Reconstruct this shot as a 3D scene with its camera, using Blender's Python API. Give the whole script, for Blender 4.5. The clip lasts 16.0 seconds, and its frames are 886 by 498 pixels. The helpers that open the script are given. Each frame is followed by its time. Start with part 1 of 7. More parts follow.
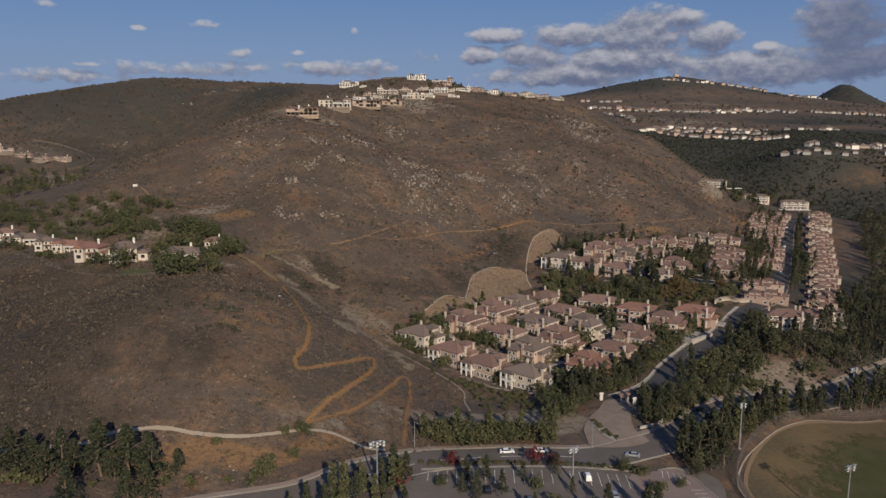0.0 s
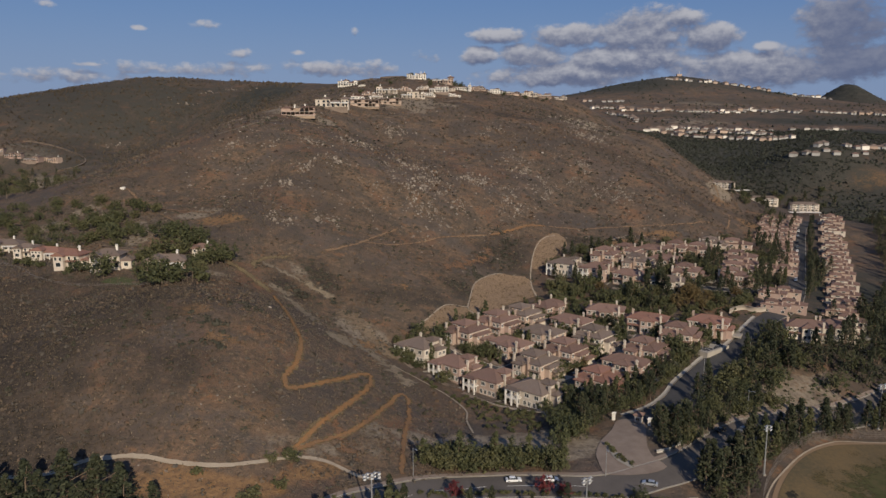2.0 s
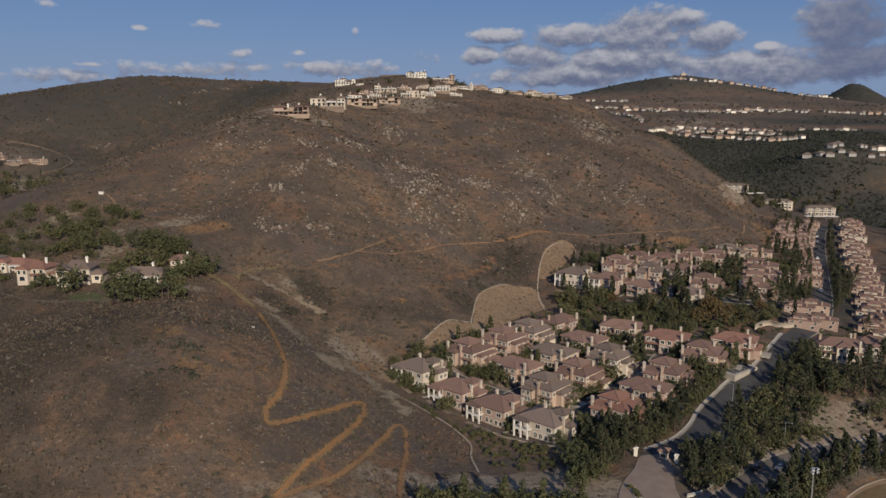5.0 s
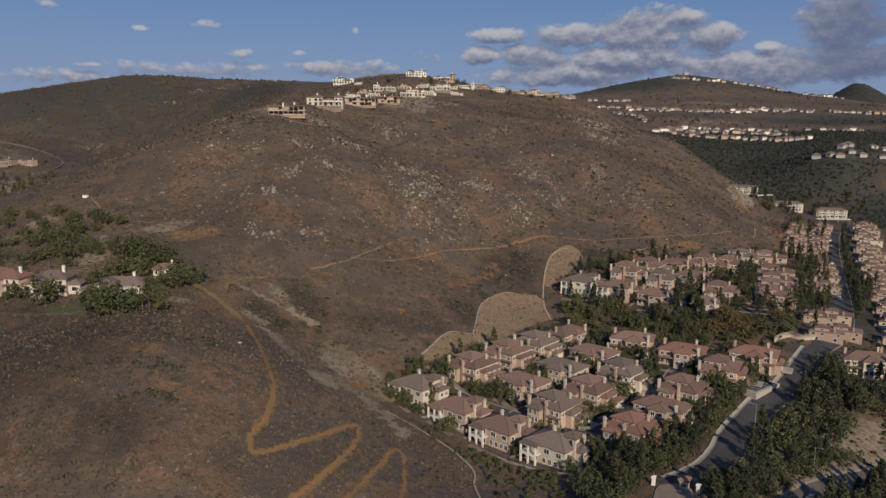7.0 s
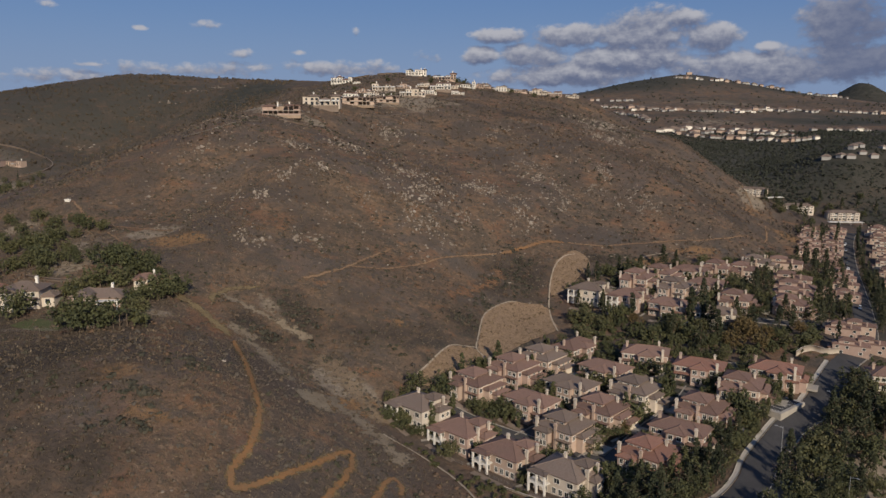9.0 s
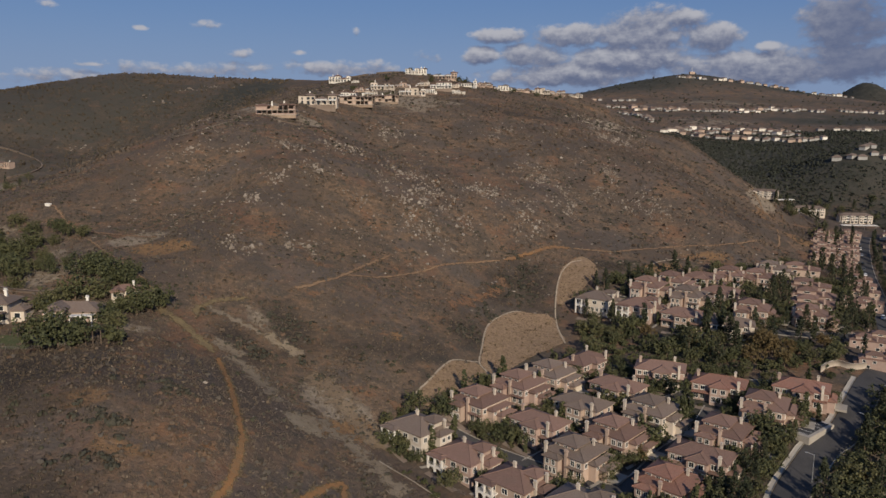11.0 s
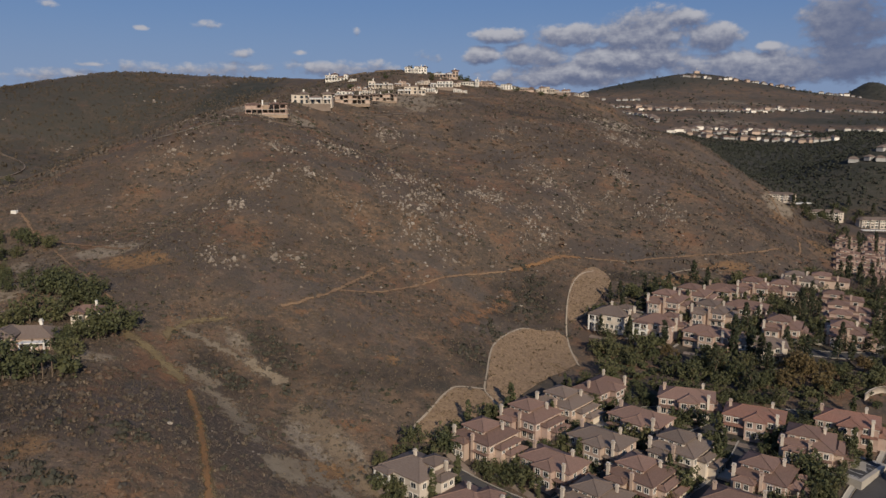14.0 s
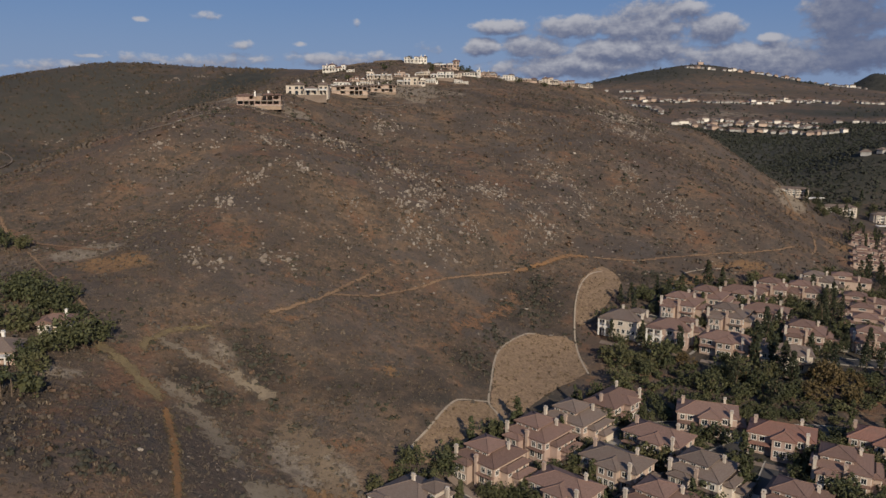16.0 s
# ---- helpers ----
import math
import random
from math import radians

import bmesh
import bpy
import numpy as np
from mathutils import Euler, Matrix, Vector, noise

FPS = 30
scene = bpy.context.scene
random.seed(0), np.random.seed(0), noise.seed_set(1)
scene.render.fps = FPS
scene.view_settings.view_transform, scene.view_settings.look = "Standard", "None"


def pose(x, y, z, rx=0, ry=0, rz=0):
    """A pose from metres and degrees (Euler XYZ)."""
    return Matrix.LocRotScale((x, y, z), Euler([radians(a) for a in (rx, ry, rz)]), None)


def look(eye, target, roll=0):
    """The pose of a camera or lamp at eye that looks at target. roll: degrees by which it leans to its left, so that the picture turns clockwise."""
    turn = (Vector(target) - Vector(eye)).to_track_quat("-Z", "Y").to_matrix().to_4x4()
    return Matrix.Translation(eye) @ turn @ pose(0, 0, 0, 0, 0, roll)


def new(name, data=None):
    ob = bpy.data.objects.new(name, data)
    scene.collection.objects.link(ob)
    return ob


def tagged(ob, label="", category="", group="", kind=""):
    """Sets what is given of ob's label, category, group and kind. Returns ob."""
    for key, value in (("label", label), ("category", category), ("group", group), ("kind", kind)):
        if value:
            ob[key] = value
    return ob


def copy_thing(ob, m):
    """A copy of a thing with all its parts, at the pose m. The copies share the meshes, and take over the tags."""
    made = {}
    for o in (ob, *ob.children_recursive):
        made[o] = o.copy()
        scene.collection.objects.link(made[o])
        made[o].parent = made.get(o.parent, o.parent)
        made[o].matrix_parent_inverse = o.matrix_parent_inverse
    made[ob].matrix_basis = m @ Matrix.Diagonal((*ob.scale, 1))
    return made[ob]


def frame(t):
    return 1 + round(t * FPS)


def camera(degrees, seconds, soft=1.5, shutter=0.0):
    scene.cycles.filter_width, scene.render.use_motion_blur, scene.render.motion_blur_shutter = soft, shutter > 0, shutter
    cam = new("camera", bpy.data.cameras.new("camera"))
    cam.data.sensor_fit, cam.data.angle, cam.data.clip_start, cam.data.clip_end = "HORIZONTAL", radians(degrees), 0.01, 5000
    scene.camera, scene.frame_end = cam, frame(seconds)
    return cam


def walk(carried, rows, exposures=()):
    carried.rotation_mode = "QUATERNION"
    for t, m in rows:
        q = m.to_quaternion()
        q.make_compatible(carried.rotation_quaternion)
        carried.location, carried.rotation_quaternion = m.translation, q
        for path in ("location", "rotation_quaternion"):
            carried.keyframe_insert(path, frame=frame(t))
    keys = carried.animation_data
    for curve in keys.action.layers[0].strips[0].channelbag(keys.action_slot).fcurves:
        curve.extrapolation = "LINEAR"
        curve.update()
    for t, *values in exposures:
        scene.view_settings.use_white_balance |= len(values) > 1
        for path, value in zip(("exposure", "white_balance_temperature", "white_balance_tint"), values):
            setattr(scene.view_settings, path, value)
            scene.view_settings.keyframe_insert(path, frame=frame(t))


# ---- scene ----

# ---- camera: a level, straight flight, with a slow turn to the left and a nod at the end ----
PITCH, SPEED, EYE_Z = 9.863, 8.99, 118.0
FOCAL = 784 / math.tan(radians(31))
HEADING = Vector((-0.01054, 1.0150, 0.0))


def eye_pose(t):
    turn = math.degrees((-2.6 + 4.5 * t / 15.5) / FOCAL)
    nod = math.degrees({15.9: 1.5, 16.0: 14.0}.get(t, 0.0) / FOCAL)
    x, y, z = HEADING * SPEED * t
    return pose(x, y, EYE_Z + z, 90 - PITCH - nod, 0, turn)


cam = camera(62, 16.0)
walk(cam, [(t, eye_pose(t)) for t in (*range(0, 16), 15.5, 15.8, 15.9, 16.0)])

# ---- light: low winter sun behind the camera, sky with broken cloud ----
SUN_ELEV, SUN_TURN = 24.5, 17.0          # degrees; turn: east of straight behind
sun = new("sun", bpy.data.lights.new("sun", "SUN"))
sun.data.energy, sun.data.angle, sun.data.color = 4.6, radians(0.6), (1.0, 0.878, 0.70)
ax, ay = math.sin(radians(SUN_TURN)), -math.cos(radians(SUN_TURN))
sun.matrix_world = look((ax * 1000, ay * 1000, 1000 * math.tan(radians(SUN_ELEV))), (0, 0, 0))


class Nodes:
    """Small helper to write node trees as expressions."""

    def __init__(self, tree):
        self.tree = tree
        tree.nodes.clear()

    def node(self, kind, **inputs):
        n = self.tree.nodes.new(kind)
        for key, value in inputs.items():
            self.put(n.inputs[key.replace("_", " ")], value)
        return n

    def put(self, socket, value):
        if isinstance(value, bpy.types.NodeSocket):
            self.tree.links.new(value, socket)
        elif isinstance(value, (tuple, list)) and len(value) == 3 and len(socket.default_value) == 4:
            socket.default_value = (*value, 1)
        else:
            socket.default_value = value

    def math(self, op, a, b=0.0, c=0.0, clamp=False):
        n = self.tree.nodes.new("ShaderNodeMath")
        n.operation, n.use_clamp = op, clamp
        for i, v in enumerate((a, b, c)):
            self.put(n.inputs[i], v)
        return n.outputs[0]

    def mix(self, f, a, b, blend="MIX"):
        n = self.tree.nodes.new("ShaderNodeMix")
        n.data_type, n.blend_type = "RGBA", blend
        self.put(n.inputs["Factor"], f), self.put(n.inputs[6], a), self.put(n.inputs[7], b)
        return n.outputs[2]

    def noise(self, vec, scale, detail=4.0, rough=0.55, out="Fac"):
        n = self.node("ShaderNodeTexNoise", Vector=vec, Scale=scale, Detail=detail, Roughness=rough)
        return n.outputs[out]

    def ramp(self, f, lo, hi, a=0.0, b=1.0):
        n = self.node("ShaderNodeMapRange")
        n.interpolation_type = "SMOOTHSTEP"
        for i, v in enumerate((f, lo, hi, a, b)):
            self.put(n.inputs[i], v)
        return n.outputs[0]


# sky: clear blue with broken cumulus, thicker towards the east and low on the horizon
world = bpy.data.worlds.new("sky")
scene.world = world
world.use_nodes = True
W = Nodes(world.node_tree)
air = W.node("ShaderNodeTexSky")
air.sky_type, air.sun_disc, air.sun_elevation, air.sun_rotation = "NISHITA", False, radians(SUN_ELEV), radians(180 - SUN_TURN)
air.air_density, air.dust_density, air.ozone_density = 1.0, 0.6, 2.0
blue = air.outputs[0]
way = W.node("ShaderNodeTexCoord").outputs["Generated"]
sep = W.node("ShaderNodeSeparateXYZ", Vector=way)
az = W.math("ARCTAN2", sep.outputs[0], sep.outputs[1])
el = sep.outputs[2]
# heaps of cloud to the east and small ones to the west: azimuth, height, half width, half height
EAST = [(0.0736, 0.1086, 0.0294, 0.0077), (0.1648, 0.1074, 0.0358, 0.0131), (0.2559, 0.1108, 0.0492, 0.0229), (0.3048, 0.1253, 0.0266, 0.0086), (0.3408, 0.1001, 0.0261, 0.0159), (0.1218, 0.0842, 0.0365, 0.0127), (0.2406, 0.0782, 0.0655, 0.0146), (0.051, 0.0833, 0.0193, 0.0093), (0.1699, 0.0588, 0.0891, 0.0128), (0.3954, 0.0637, 0.0855, 0.0186), (0.4883, 0.1124, 0.0405, 0.0246), (0.495, 0.0671, 0.045, 0.019), (0.4026, 0.0879, 0.0125, 0.0052)]
WEST = [(-0.2965, 0.1169, 0.0218, 0.0067), (-0.2591, 0.0848, 0.0224, 0.0062), (-0.4768, 0.1328, 0.0146, 0.0055), (-0.1138, 0.1138, 0.0058, 0.0056), (-0.3769, 0.1111, 0.009, 0.0033), (-0.4363, 0.0665, 0.0173, 0.0026), (-0.47, 0.0520, 0.09, 0.0095), (-0.31, 0.0640, 0.1254, 0.0105), (-0.14, 0.0670, 0.11, 0.0115), (-0.1841, 0.0862, 0.0115, 0.0035), (-0.0227, 0.0798, 0.0223, 0.0114), (-0.0932, 0.0745, 0.0185, 0.0064), (-0.3804, 0.0587, 0.026, 0.0034)]


def cover(shift):
    """Density of the cloud at a direction moved up by shift."""
    v = W.math("ADD", el, shift)
    co = W.node("ShaderNodeCombineXYZ", X=az, Y=W.math("MULTIPLY", v, 1.5), Z=0.37).outputs[0]
    grain = W.math("ADD", W.math("MULTIPLY", W.noise(co, 21.0, 3.0, 0.5), 0.5), W.math("MULTIPLY", W.noise(co, 58.0, 8.0, 0.6), 0.5))
    best = W.math("SUBTRACT", W.math("MULTIPLY", W.ramp(el, 0.22, 0.45), 1.1), 1.0)
    for u0, v0, a, b in EAST + WEST:
        du = W.math("MULTIPLY", W.math("SUBTRACT", az, u0), 1 / a)
        dv = W.math("MULTIPLY", W.math("SUBTRACT", v, v0), 1 / b)
        r = W.math("ADD", W.math("MULTIPLY", du, du), W.math("MULTIPLY", dv, dv))
        best = W.math("MAXIMUM", best, W.math("SUBTRACT", 1.45 if u0 > 0.05 else 0.80, W.math("MULTIPLY", r, 0.6)))
    back = W.math("SUBTRACT", W.math("MULTIPLY", W.ramp(W.math("ABSOLUTE", az), 0.6, 0.9), 1.2), 1.0)
    best = W.math("MAXIMUM", best, back)
    return W.math("ADD", best, W.math("MULTIPLY", W.math("SUBTRACT", grain, 0.52), 4.2))


here, above = cover(0.0), cover(0.009)
mask = W.math("MULTIPLY", W.ramp(here, 0.05, 0.95), W.ramp(el, -0.02, 0.03))
lit = W.ramp(W.math("SUBTRACT", here, above), -0.8, 1.5)
cloud = W.mix(lit, (2.3, 2.8, 4.5), (8.0, 8.1, 9.0))
cloud = W.mix(W.ramp(az, 0.40, 0.50, 0.0, 0.7), cloud, (2.1, 2.65, 4.5))
tinted = W.mix(0.68, blue, (1.85, 3.75, 8.6))
hazed = W.mix(W.ramp(el, 0.02, 0.17, 0.6, 0.0), tinted, (4.4, 5.8, 8.8))
both = W.mix(mask, hazed, cloud)
bg = W.node("ShaderNodeBackground", Color=both, Strength=0.053)
W.put(W.node("ShaderNodeOutputWorld").inputs[0], bg.outputs[0])
# ---- landforms: crest, spur, valley and terrace lines (x, y, height) ----
CREST = [(-128, 556, 119), (-100, 600, 127), (-92, 650, 131), (-86, 727, 138), (-55, 815, 152), (-28, 902, 167), (52, 892, 153),
         (148, 901, 143), (-60, 1000, 158), (60, 1000, 140), (200, 960, 125)]
FACE = [(-5, 458, 63), (-51, 442, 70), (-84, 434, 82), (-77, 458, 92), (-27, 480, 80), (-108, 447, 80), (-142, 492, 105),
        (-119, 528, 116), (35, 645, 107), (-56, 590, 104), (57, 526, 69), (102, 540, 61), (173, 547, 58), (156, 600, 77), (210, 800, 99),
        (160, 859, 120), (219, 784, 100), (250, 699, 66), (262, 647, 41), (30, 460, 49), (4, 438, 50), (-37, 389, 55), (-64, 400, 65),
        (-103, 389, 72), (-165, 451, 86), (80, 760, 127)]
DRAW = [(-20, 351, 38), (-32, 322, 32), (-48, 338, 39), (-70, 315, 47), (-117, 382, 68), (-177, 428, 81), (-53, 280, 43), (-26, 271, 27),
        (-130, 392, 70), (-12, 290, 21), (-8, 262, 18), (13, 359, 29), (50, 416, 30), (89, 437, 40)]
SPUR = [(-49, 238, 36), (-67, 229, 42), (-95, 223, 43), (-82, 249, 49), (-107, 253, 53), (-66, 249, 46), (-78, 269, 54), (-100, 321, 59),
        (-117, 309, 55), (-170, 319, 55), (-199, 335, 56), (-154, 254, 42), (-130, 212, 33), (-61, 202, 28), (-102, 201, 27), (-24, 210, 21),
        (-97, 173, 24), (-56, 179, 21), (-131, 366, 68), (-169, 392, 69), (-215, 417, 71), (-240, 330, 57), (-230, 240, 36), (-200, 180, 24)]
TOWN = [(29, 214, 18), (0, 195, 17), (60, 235, 17), (96, 261, 17), (115, 317, 23), (33, 262, 17), (62, 280, 17), (-9, 300, 20), (96, 322, 24),
        (50, 330, 24), (110, 380, 31), (69, 421, 34), (150, 430, 33), (165, 321, 21), (186, 470, 33), (215, 560, 35), (293, 610, 36), (310, 700, 38),
        (286, 762, 47), (230, 330, 12), (260, 450, 22), (330, 580, 34), (130, 470, 38)]
FIELD = [(161, 273, 5), (112, 205, 5), (140, 235, 5), (190, 240, 4), (240, 280, 4), (60, 180, 13), (20, 170, 14), (150, 160, 5), (300, 350, 6)]
FAR = [(-594, 1012, 144), (-518, 1014, 157), (-396, 1016, 173), (-290, 1016, 168), (-178, 984, 164), (-315, 801, 92), (-405, 818, 118),
       (-354, 804, 94), (-389, 719, 84), (-272, 552, 70), (-338, 639, 62), (-289, 495, 68), (375, 1128, 90), (323, 902, 60), (441, 936, 74),
       (410, 744, 54), (398, 805, 90), (520, 830, 88), (540, 1082, 97), (398, 1257, 107), (588, 1257, 106), (-430, 560, 60), (-480, 420, 40)]
MESA = [(420, 1515, 141), (591, 1515, 139), (819, 1514, 136), (368, 1321, 117), (344, 1772, 168), (600, 1760, 165), (876, 1771, 160), (1000, 1400, 120),
        (1050, 1000, 80), (800, 900, 70), (600, 600, 30), (450, 400, 8), (700, 300, 5), (0, 1500, 120), (-400, 1500, 130), (-800, 1200, 120), (-700, 700, 50),
        (-350, 250, 25), (-300, 0, 15), (0, 0, 12), (300, 0, 5), (700, 0, 5), (-800, 0, 10), (200, 2100, 130), (900, 2100, 140)]


def _fit_surface():
    pts = np.array(CREST + FACE + DRAW + SPUR + TOWN + FIELD + FAR + MESA, float)
    n = len(pts)
    p = pts[:, :2] / 100
    d = np.linalg.norm(p[:, None] - p[None], axis=2)
    k = np.where(d > 0, d * d * np.log(np.maximum(d, 1e-9)), 0) + np.eye(n) * 0.004
    a = np.zeros((n + 3, n + 3))
    a[:n, :n], a[:n, n], a[:n, n + 1:], a[n, :n], a[n + 1:, :n] = k, 1, p, 1, p.T
    return p, np.linalg.solve(a, np.r_[pts[:, 2], 0, 0, 0])


SURF_P, SURF_W = _fit_surface()


def step(a, b, v):
    u = np.clip((v - a) / (b - a), 0, 1)
    return u * u * (3 - 2 * u)


def heights(x, y):
    """Height of the bare ground at arrays x, y."""
    x, y = np.asarray(x, float).ravel(), np.asarray(y, float).ravel()
    cx, cy = np.clip(x, -900, 1250), np.clip(y, -60, 2300)
    out = np.empty(len(x))
    for i in range(0, len(x), 20000):
        q = np.stack([cx[i:i + 20000], cy[i:i + 20000]], 1) / 100
        d = np.linalg.norm(q[:, None] - SURF_P[None], axis=2)
        k = d * d * np.log(np.maximum(d, 1e-9))
        out[i:i + 20000] = k @ SURF_W[:-3] + SURF_W[-3] + q @ SURF_W[-2:]
    # two far summits beyond the mesas
    def hill(px, py, h, r1, r2, power):
        return h * np.exp(-(((x - px) / r1) ** 2 + ((y - py) / r2) ** 2) ** power)
    out = out + hill(590, 1930, 66, 250, 180, 0.8) + hill(1190, 2230, 98, 95, 150, 0.75)
    out = out + hill(-389, 725, 6, 45, 40, 1.5)
    # rough relief of the slopes, none in the town and on the field
    wild = step(60, 120, np.hypot(np.maximum(np.abs(x - 140) - 130, 0), np.maximum(np.abs(y - 360) - 170, 0)) + 60 * (y > 560))
    wild = np.maximum(wild, step(10, -30, x)) * step(40, 130, np.hypot(x, y))
    rough = (2.2 * np.sin(x / 31 + 1.3 * np.sin(y / 47)) * np.sin(y / 37 + 1.1 * np.sin(x / 53))
             + 0.9 * np.sin(x / 11 + 1.7 * np.sin(y / 17)) * np.sin(y / 13 + 1.2 * np.sin(x / 19)))
    return np.clip(out, -5, 400) + 0.55 * rough * wild


def ground(x, y):
    return float(heights([x], [y])[0])


# ---- materials ----
def material(name, build, rough=0.85, metal=0.0, spec=0.3):
    """build(N, place) gives (colour, height or None, height's strength); place is the position in metres."""
    m = bpy.data.materials.new(name)
    m.use_nodes = True
    n = Nodes(m.node_tree)
    place = n.node("ShaderNodeNewGeometry").outputs["Position"]
    colour, bump, strength = build(n, place)
    b = n.node("ShaderNodeBsdfPrincipled", Base_Color=colour, Roughness=rough, Metallic=metal)
    b.inputs["Specular IOR Level"].default_value = spec
    if bump is not None:
        bm_ = n.node("ShaderNodeBump", Height=bump, Strength=strength, Distance=1.0)
        n.put(b.inputs["Normal"], bm_.outputs[0])
    n.put(n.node("ShaderNodeOutputMaterial").inputs[0], b.outputs[0])
    return m


def two_tone(name, a, b, scale=0.6, rough=0.85, bump=0.0, fine=6.0, spec=0.3, spread=0.12):
    """A surface that varies between two colours at a coarse and a fine scale, and a little from object to object."""
    def build(n, p):
        big = n.noise(p, scale, 5.0)
        small = n.noise(p, fine, 3.0)
        f = n.ramp(n.math("ADD", n.math("MULTIPLY", big, 0.6), n.math("MULTIPLY", small, 0.4)), 0.35, 0.65)
        c = n.mix(f, a, b)
        own = n.node("ShaderNodeObjectInfo").outputs["Random"]
        gain = n.math("ADD", 1 - spread, n.math("MULTIPLY", own, 2 * spread))
        c = n.mix(1.0, c, n.node("ShaderNodeCombineXYZ", X=gain, Y=gain, Z=gain).outputs[0], "MULTIPLY")
        return c, (small if bump else None), bump
    return material(name, build, rough, spec=spec)


def frayed(name, a, b, c3, cover=0.5, scale=0.5):
    """Worn ground that thins out in tatters towards the rim of its strip."""
    m = bpy.data.materials.new(name)
    m.use_nodes = True
    n = Nodes(m.node_tree)
    p = n.node("ShaderNodeNewGeometry").outputs["Position"]
    at = n.node("ShaderNodeAttribute")
    at.attribute_name = "rim"
    big, mid, fine = n.noise(p, 0.09, 4.0), n.noise(p, scale, 5.0, 0.65), n.noise(p, 2.2, 3.0, 0.65)
    c = n.mix(n.ramp(big, 0.38, 0.62), a, b)
    c = n.mix(n.ramp(mid, 0.48, 0.66, 0.0, 0.8), c, c3)
    c = n.mix(n.ramp(fine, 0.56, 0.72, 0.0, 0.5), c, tuple(v * 0.55 for v in a))
    tatter = n.math("ADD", n.math("MULTIPLY", n.math("SUBTRACT", mid, 0.5), 2.2), n.math("MULTIPLY", n.math("SUBTRACT", fine, 0.5), 1.2))
    alpha = n.ramp(n.math("ADD", at.outputs["Fac"], tatter), cover - 0.14, cover + 0.14)
    sh = n.node("ShaderNodeBsdfPrincipled", Base_Color=c, Roughness=0.95, Alpha=alpha)
    sh.inputs["Specular IOR Level"].default_value = 0.1
    n.put(sh.inputs["Normal"], n.node("ShaderNodeBump", Height=fine, Strength=0.3, Distance=1.0).outputs[0])
    n.put(n.node("ShaderNodeOutputMaterial").inputs[0], sh.outputs[0])
    return m


def ground_cover(n, p):
    """Dry chaparral: grey-brown brush, rust-red and ochre soil, tan grass where the ground says so."""
    attr = n.node("ShaderNodeAttribute")
    attr.attribute_name = "land"
    at = attr.outputs["Color"]
    land = n.node("ShaderNodeSeparateColor", Color=at)
    coarse, mid, fine = n.noise(p, 0.012, 5.0, 0.6), n.noise(p, 0.07, 6.0, 0.62), n.noise(p, 0.55, 5.0, 0.65)
    tiny = n.noise(p, 1.7, 3.0, 0.7)
    c = n.mix(n.ramp(mid, 0.38, 0.60), (0.094, 0.072, 0.055), (0.156, 0.104, 0.068))
    shift = n.node("ShaderNodeVectorMath")
    n.put(shift.inputs[0], p)
    shift.inputs[1].default_value = (310.0, 170.0, 0.0)
    shifted = shift.outputs[0]
    warm = n.noise(shifted, 0.021, 5.0, 0.62)
    c = n.mix(n.math("MULTIPLY", n.ramp(warm, 0.54, 0.66), 0.6), c, (0.185, 0.120, 0.076))
    c = n.mix(n.math("MULTIPLY", n.ramp(n.math("ADD", coarse, n.math("MULTIPLY", mid, 0.5)), 0.70, 0.92), 0.5), c, (0.160, 0.096, 0.060))
    c = n.mix(n.math("MULTIPLY", n.ramp(fine, 0.52, 0.68), 0.5), c, (0.056, 0.048, 0.039))
    c = n.mix(n.math("MULTIPLY", n.ramp(tiny, 0.62, 0.76), 0.4), c, (0.25, 0.19, 0.135))
    grey = n.noise(shifted, 0.065, 6.0, 0.66)
    c = n.mix(n.math("MULTIPLY", n.ramp(grey, 0.51, 0.57), 0.6), c, (0.080, 0.066, 0.055))
    rust = n.noise(shifted, 0.11, 6.0, 0.68)
    c = n.mix(n.math("MULTIPLY", n.ramp(rust, 0.56, 0.66), 0.6), c, (0.205, 0.106, 0.055))
    clump = n.noise(p, 0.24, 6.0, 0.7)
    c = n.mix(n.math("MULTIPLY", n.ramp(clump, 0.50, 0.58), 0.62), c, (0.066, 0.056, 0.045))
    speck = n.noise(shifted, 0.62, 5.0, 0.7)
    c = n.mix(n.math("MULTIPLY", n.ramp(speck, 0.54, 0.66), 0.65), c, (0.225, 0.158, 0.105))
    rusty = n.noise(p, 0.042, 7.0, 0.68)
    c = n.mix(n.math("MULTIPLY", n.ramp(rusty, 0.54, 0.63), 0.45), c, (0.178, 0.088, 0.050))
    ashen = n.noise(shifted, 0.028, 7.0, 0.66)
    c = n.mix(n.math("MULTIPLY", n.ramp(ashen, 0.50, 0.60), 0.55), c, (0.088, 0.075, 0.068))
    olive = n.noise(p, 0.035, 5.0, 0.6)
    c = n.mix(n.math("MULTIPLY", n.ramp(olive, 0.50, 0.60), 0.75), c, (0.076, 0.061, 0.051))
    edge = n.math("ADD", n.math("MULTIPLY", n.math("SUBTRACT", mid, 0.5), 2.0), n.math("MULTIPLY", n.math("SUBTRACT", fine, 0.5), 0.7))
    tan = n.mix(n.ramp(fine, 0.4, 0.65), (0.24, 0.195, 0.145), (0.155, 0.122, 0.092))
    c = n.mix(n.ramp(n.math("ADD", land.outputs[0], edge), 0.35, 0.6), c, tan)
    ochre = n.mix(n.ramp(fine, 0.4, 0.65), (0.22, 0.130, 0.066), (0.15, 0.092, 0.054))
    c = n.mix(n.ramp(n.math("ADD", land.outputs[1], edge), 0.35, 0.65), c, ochre)
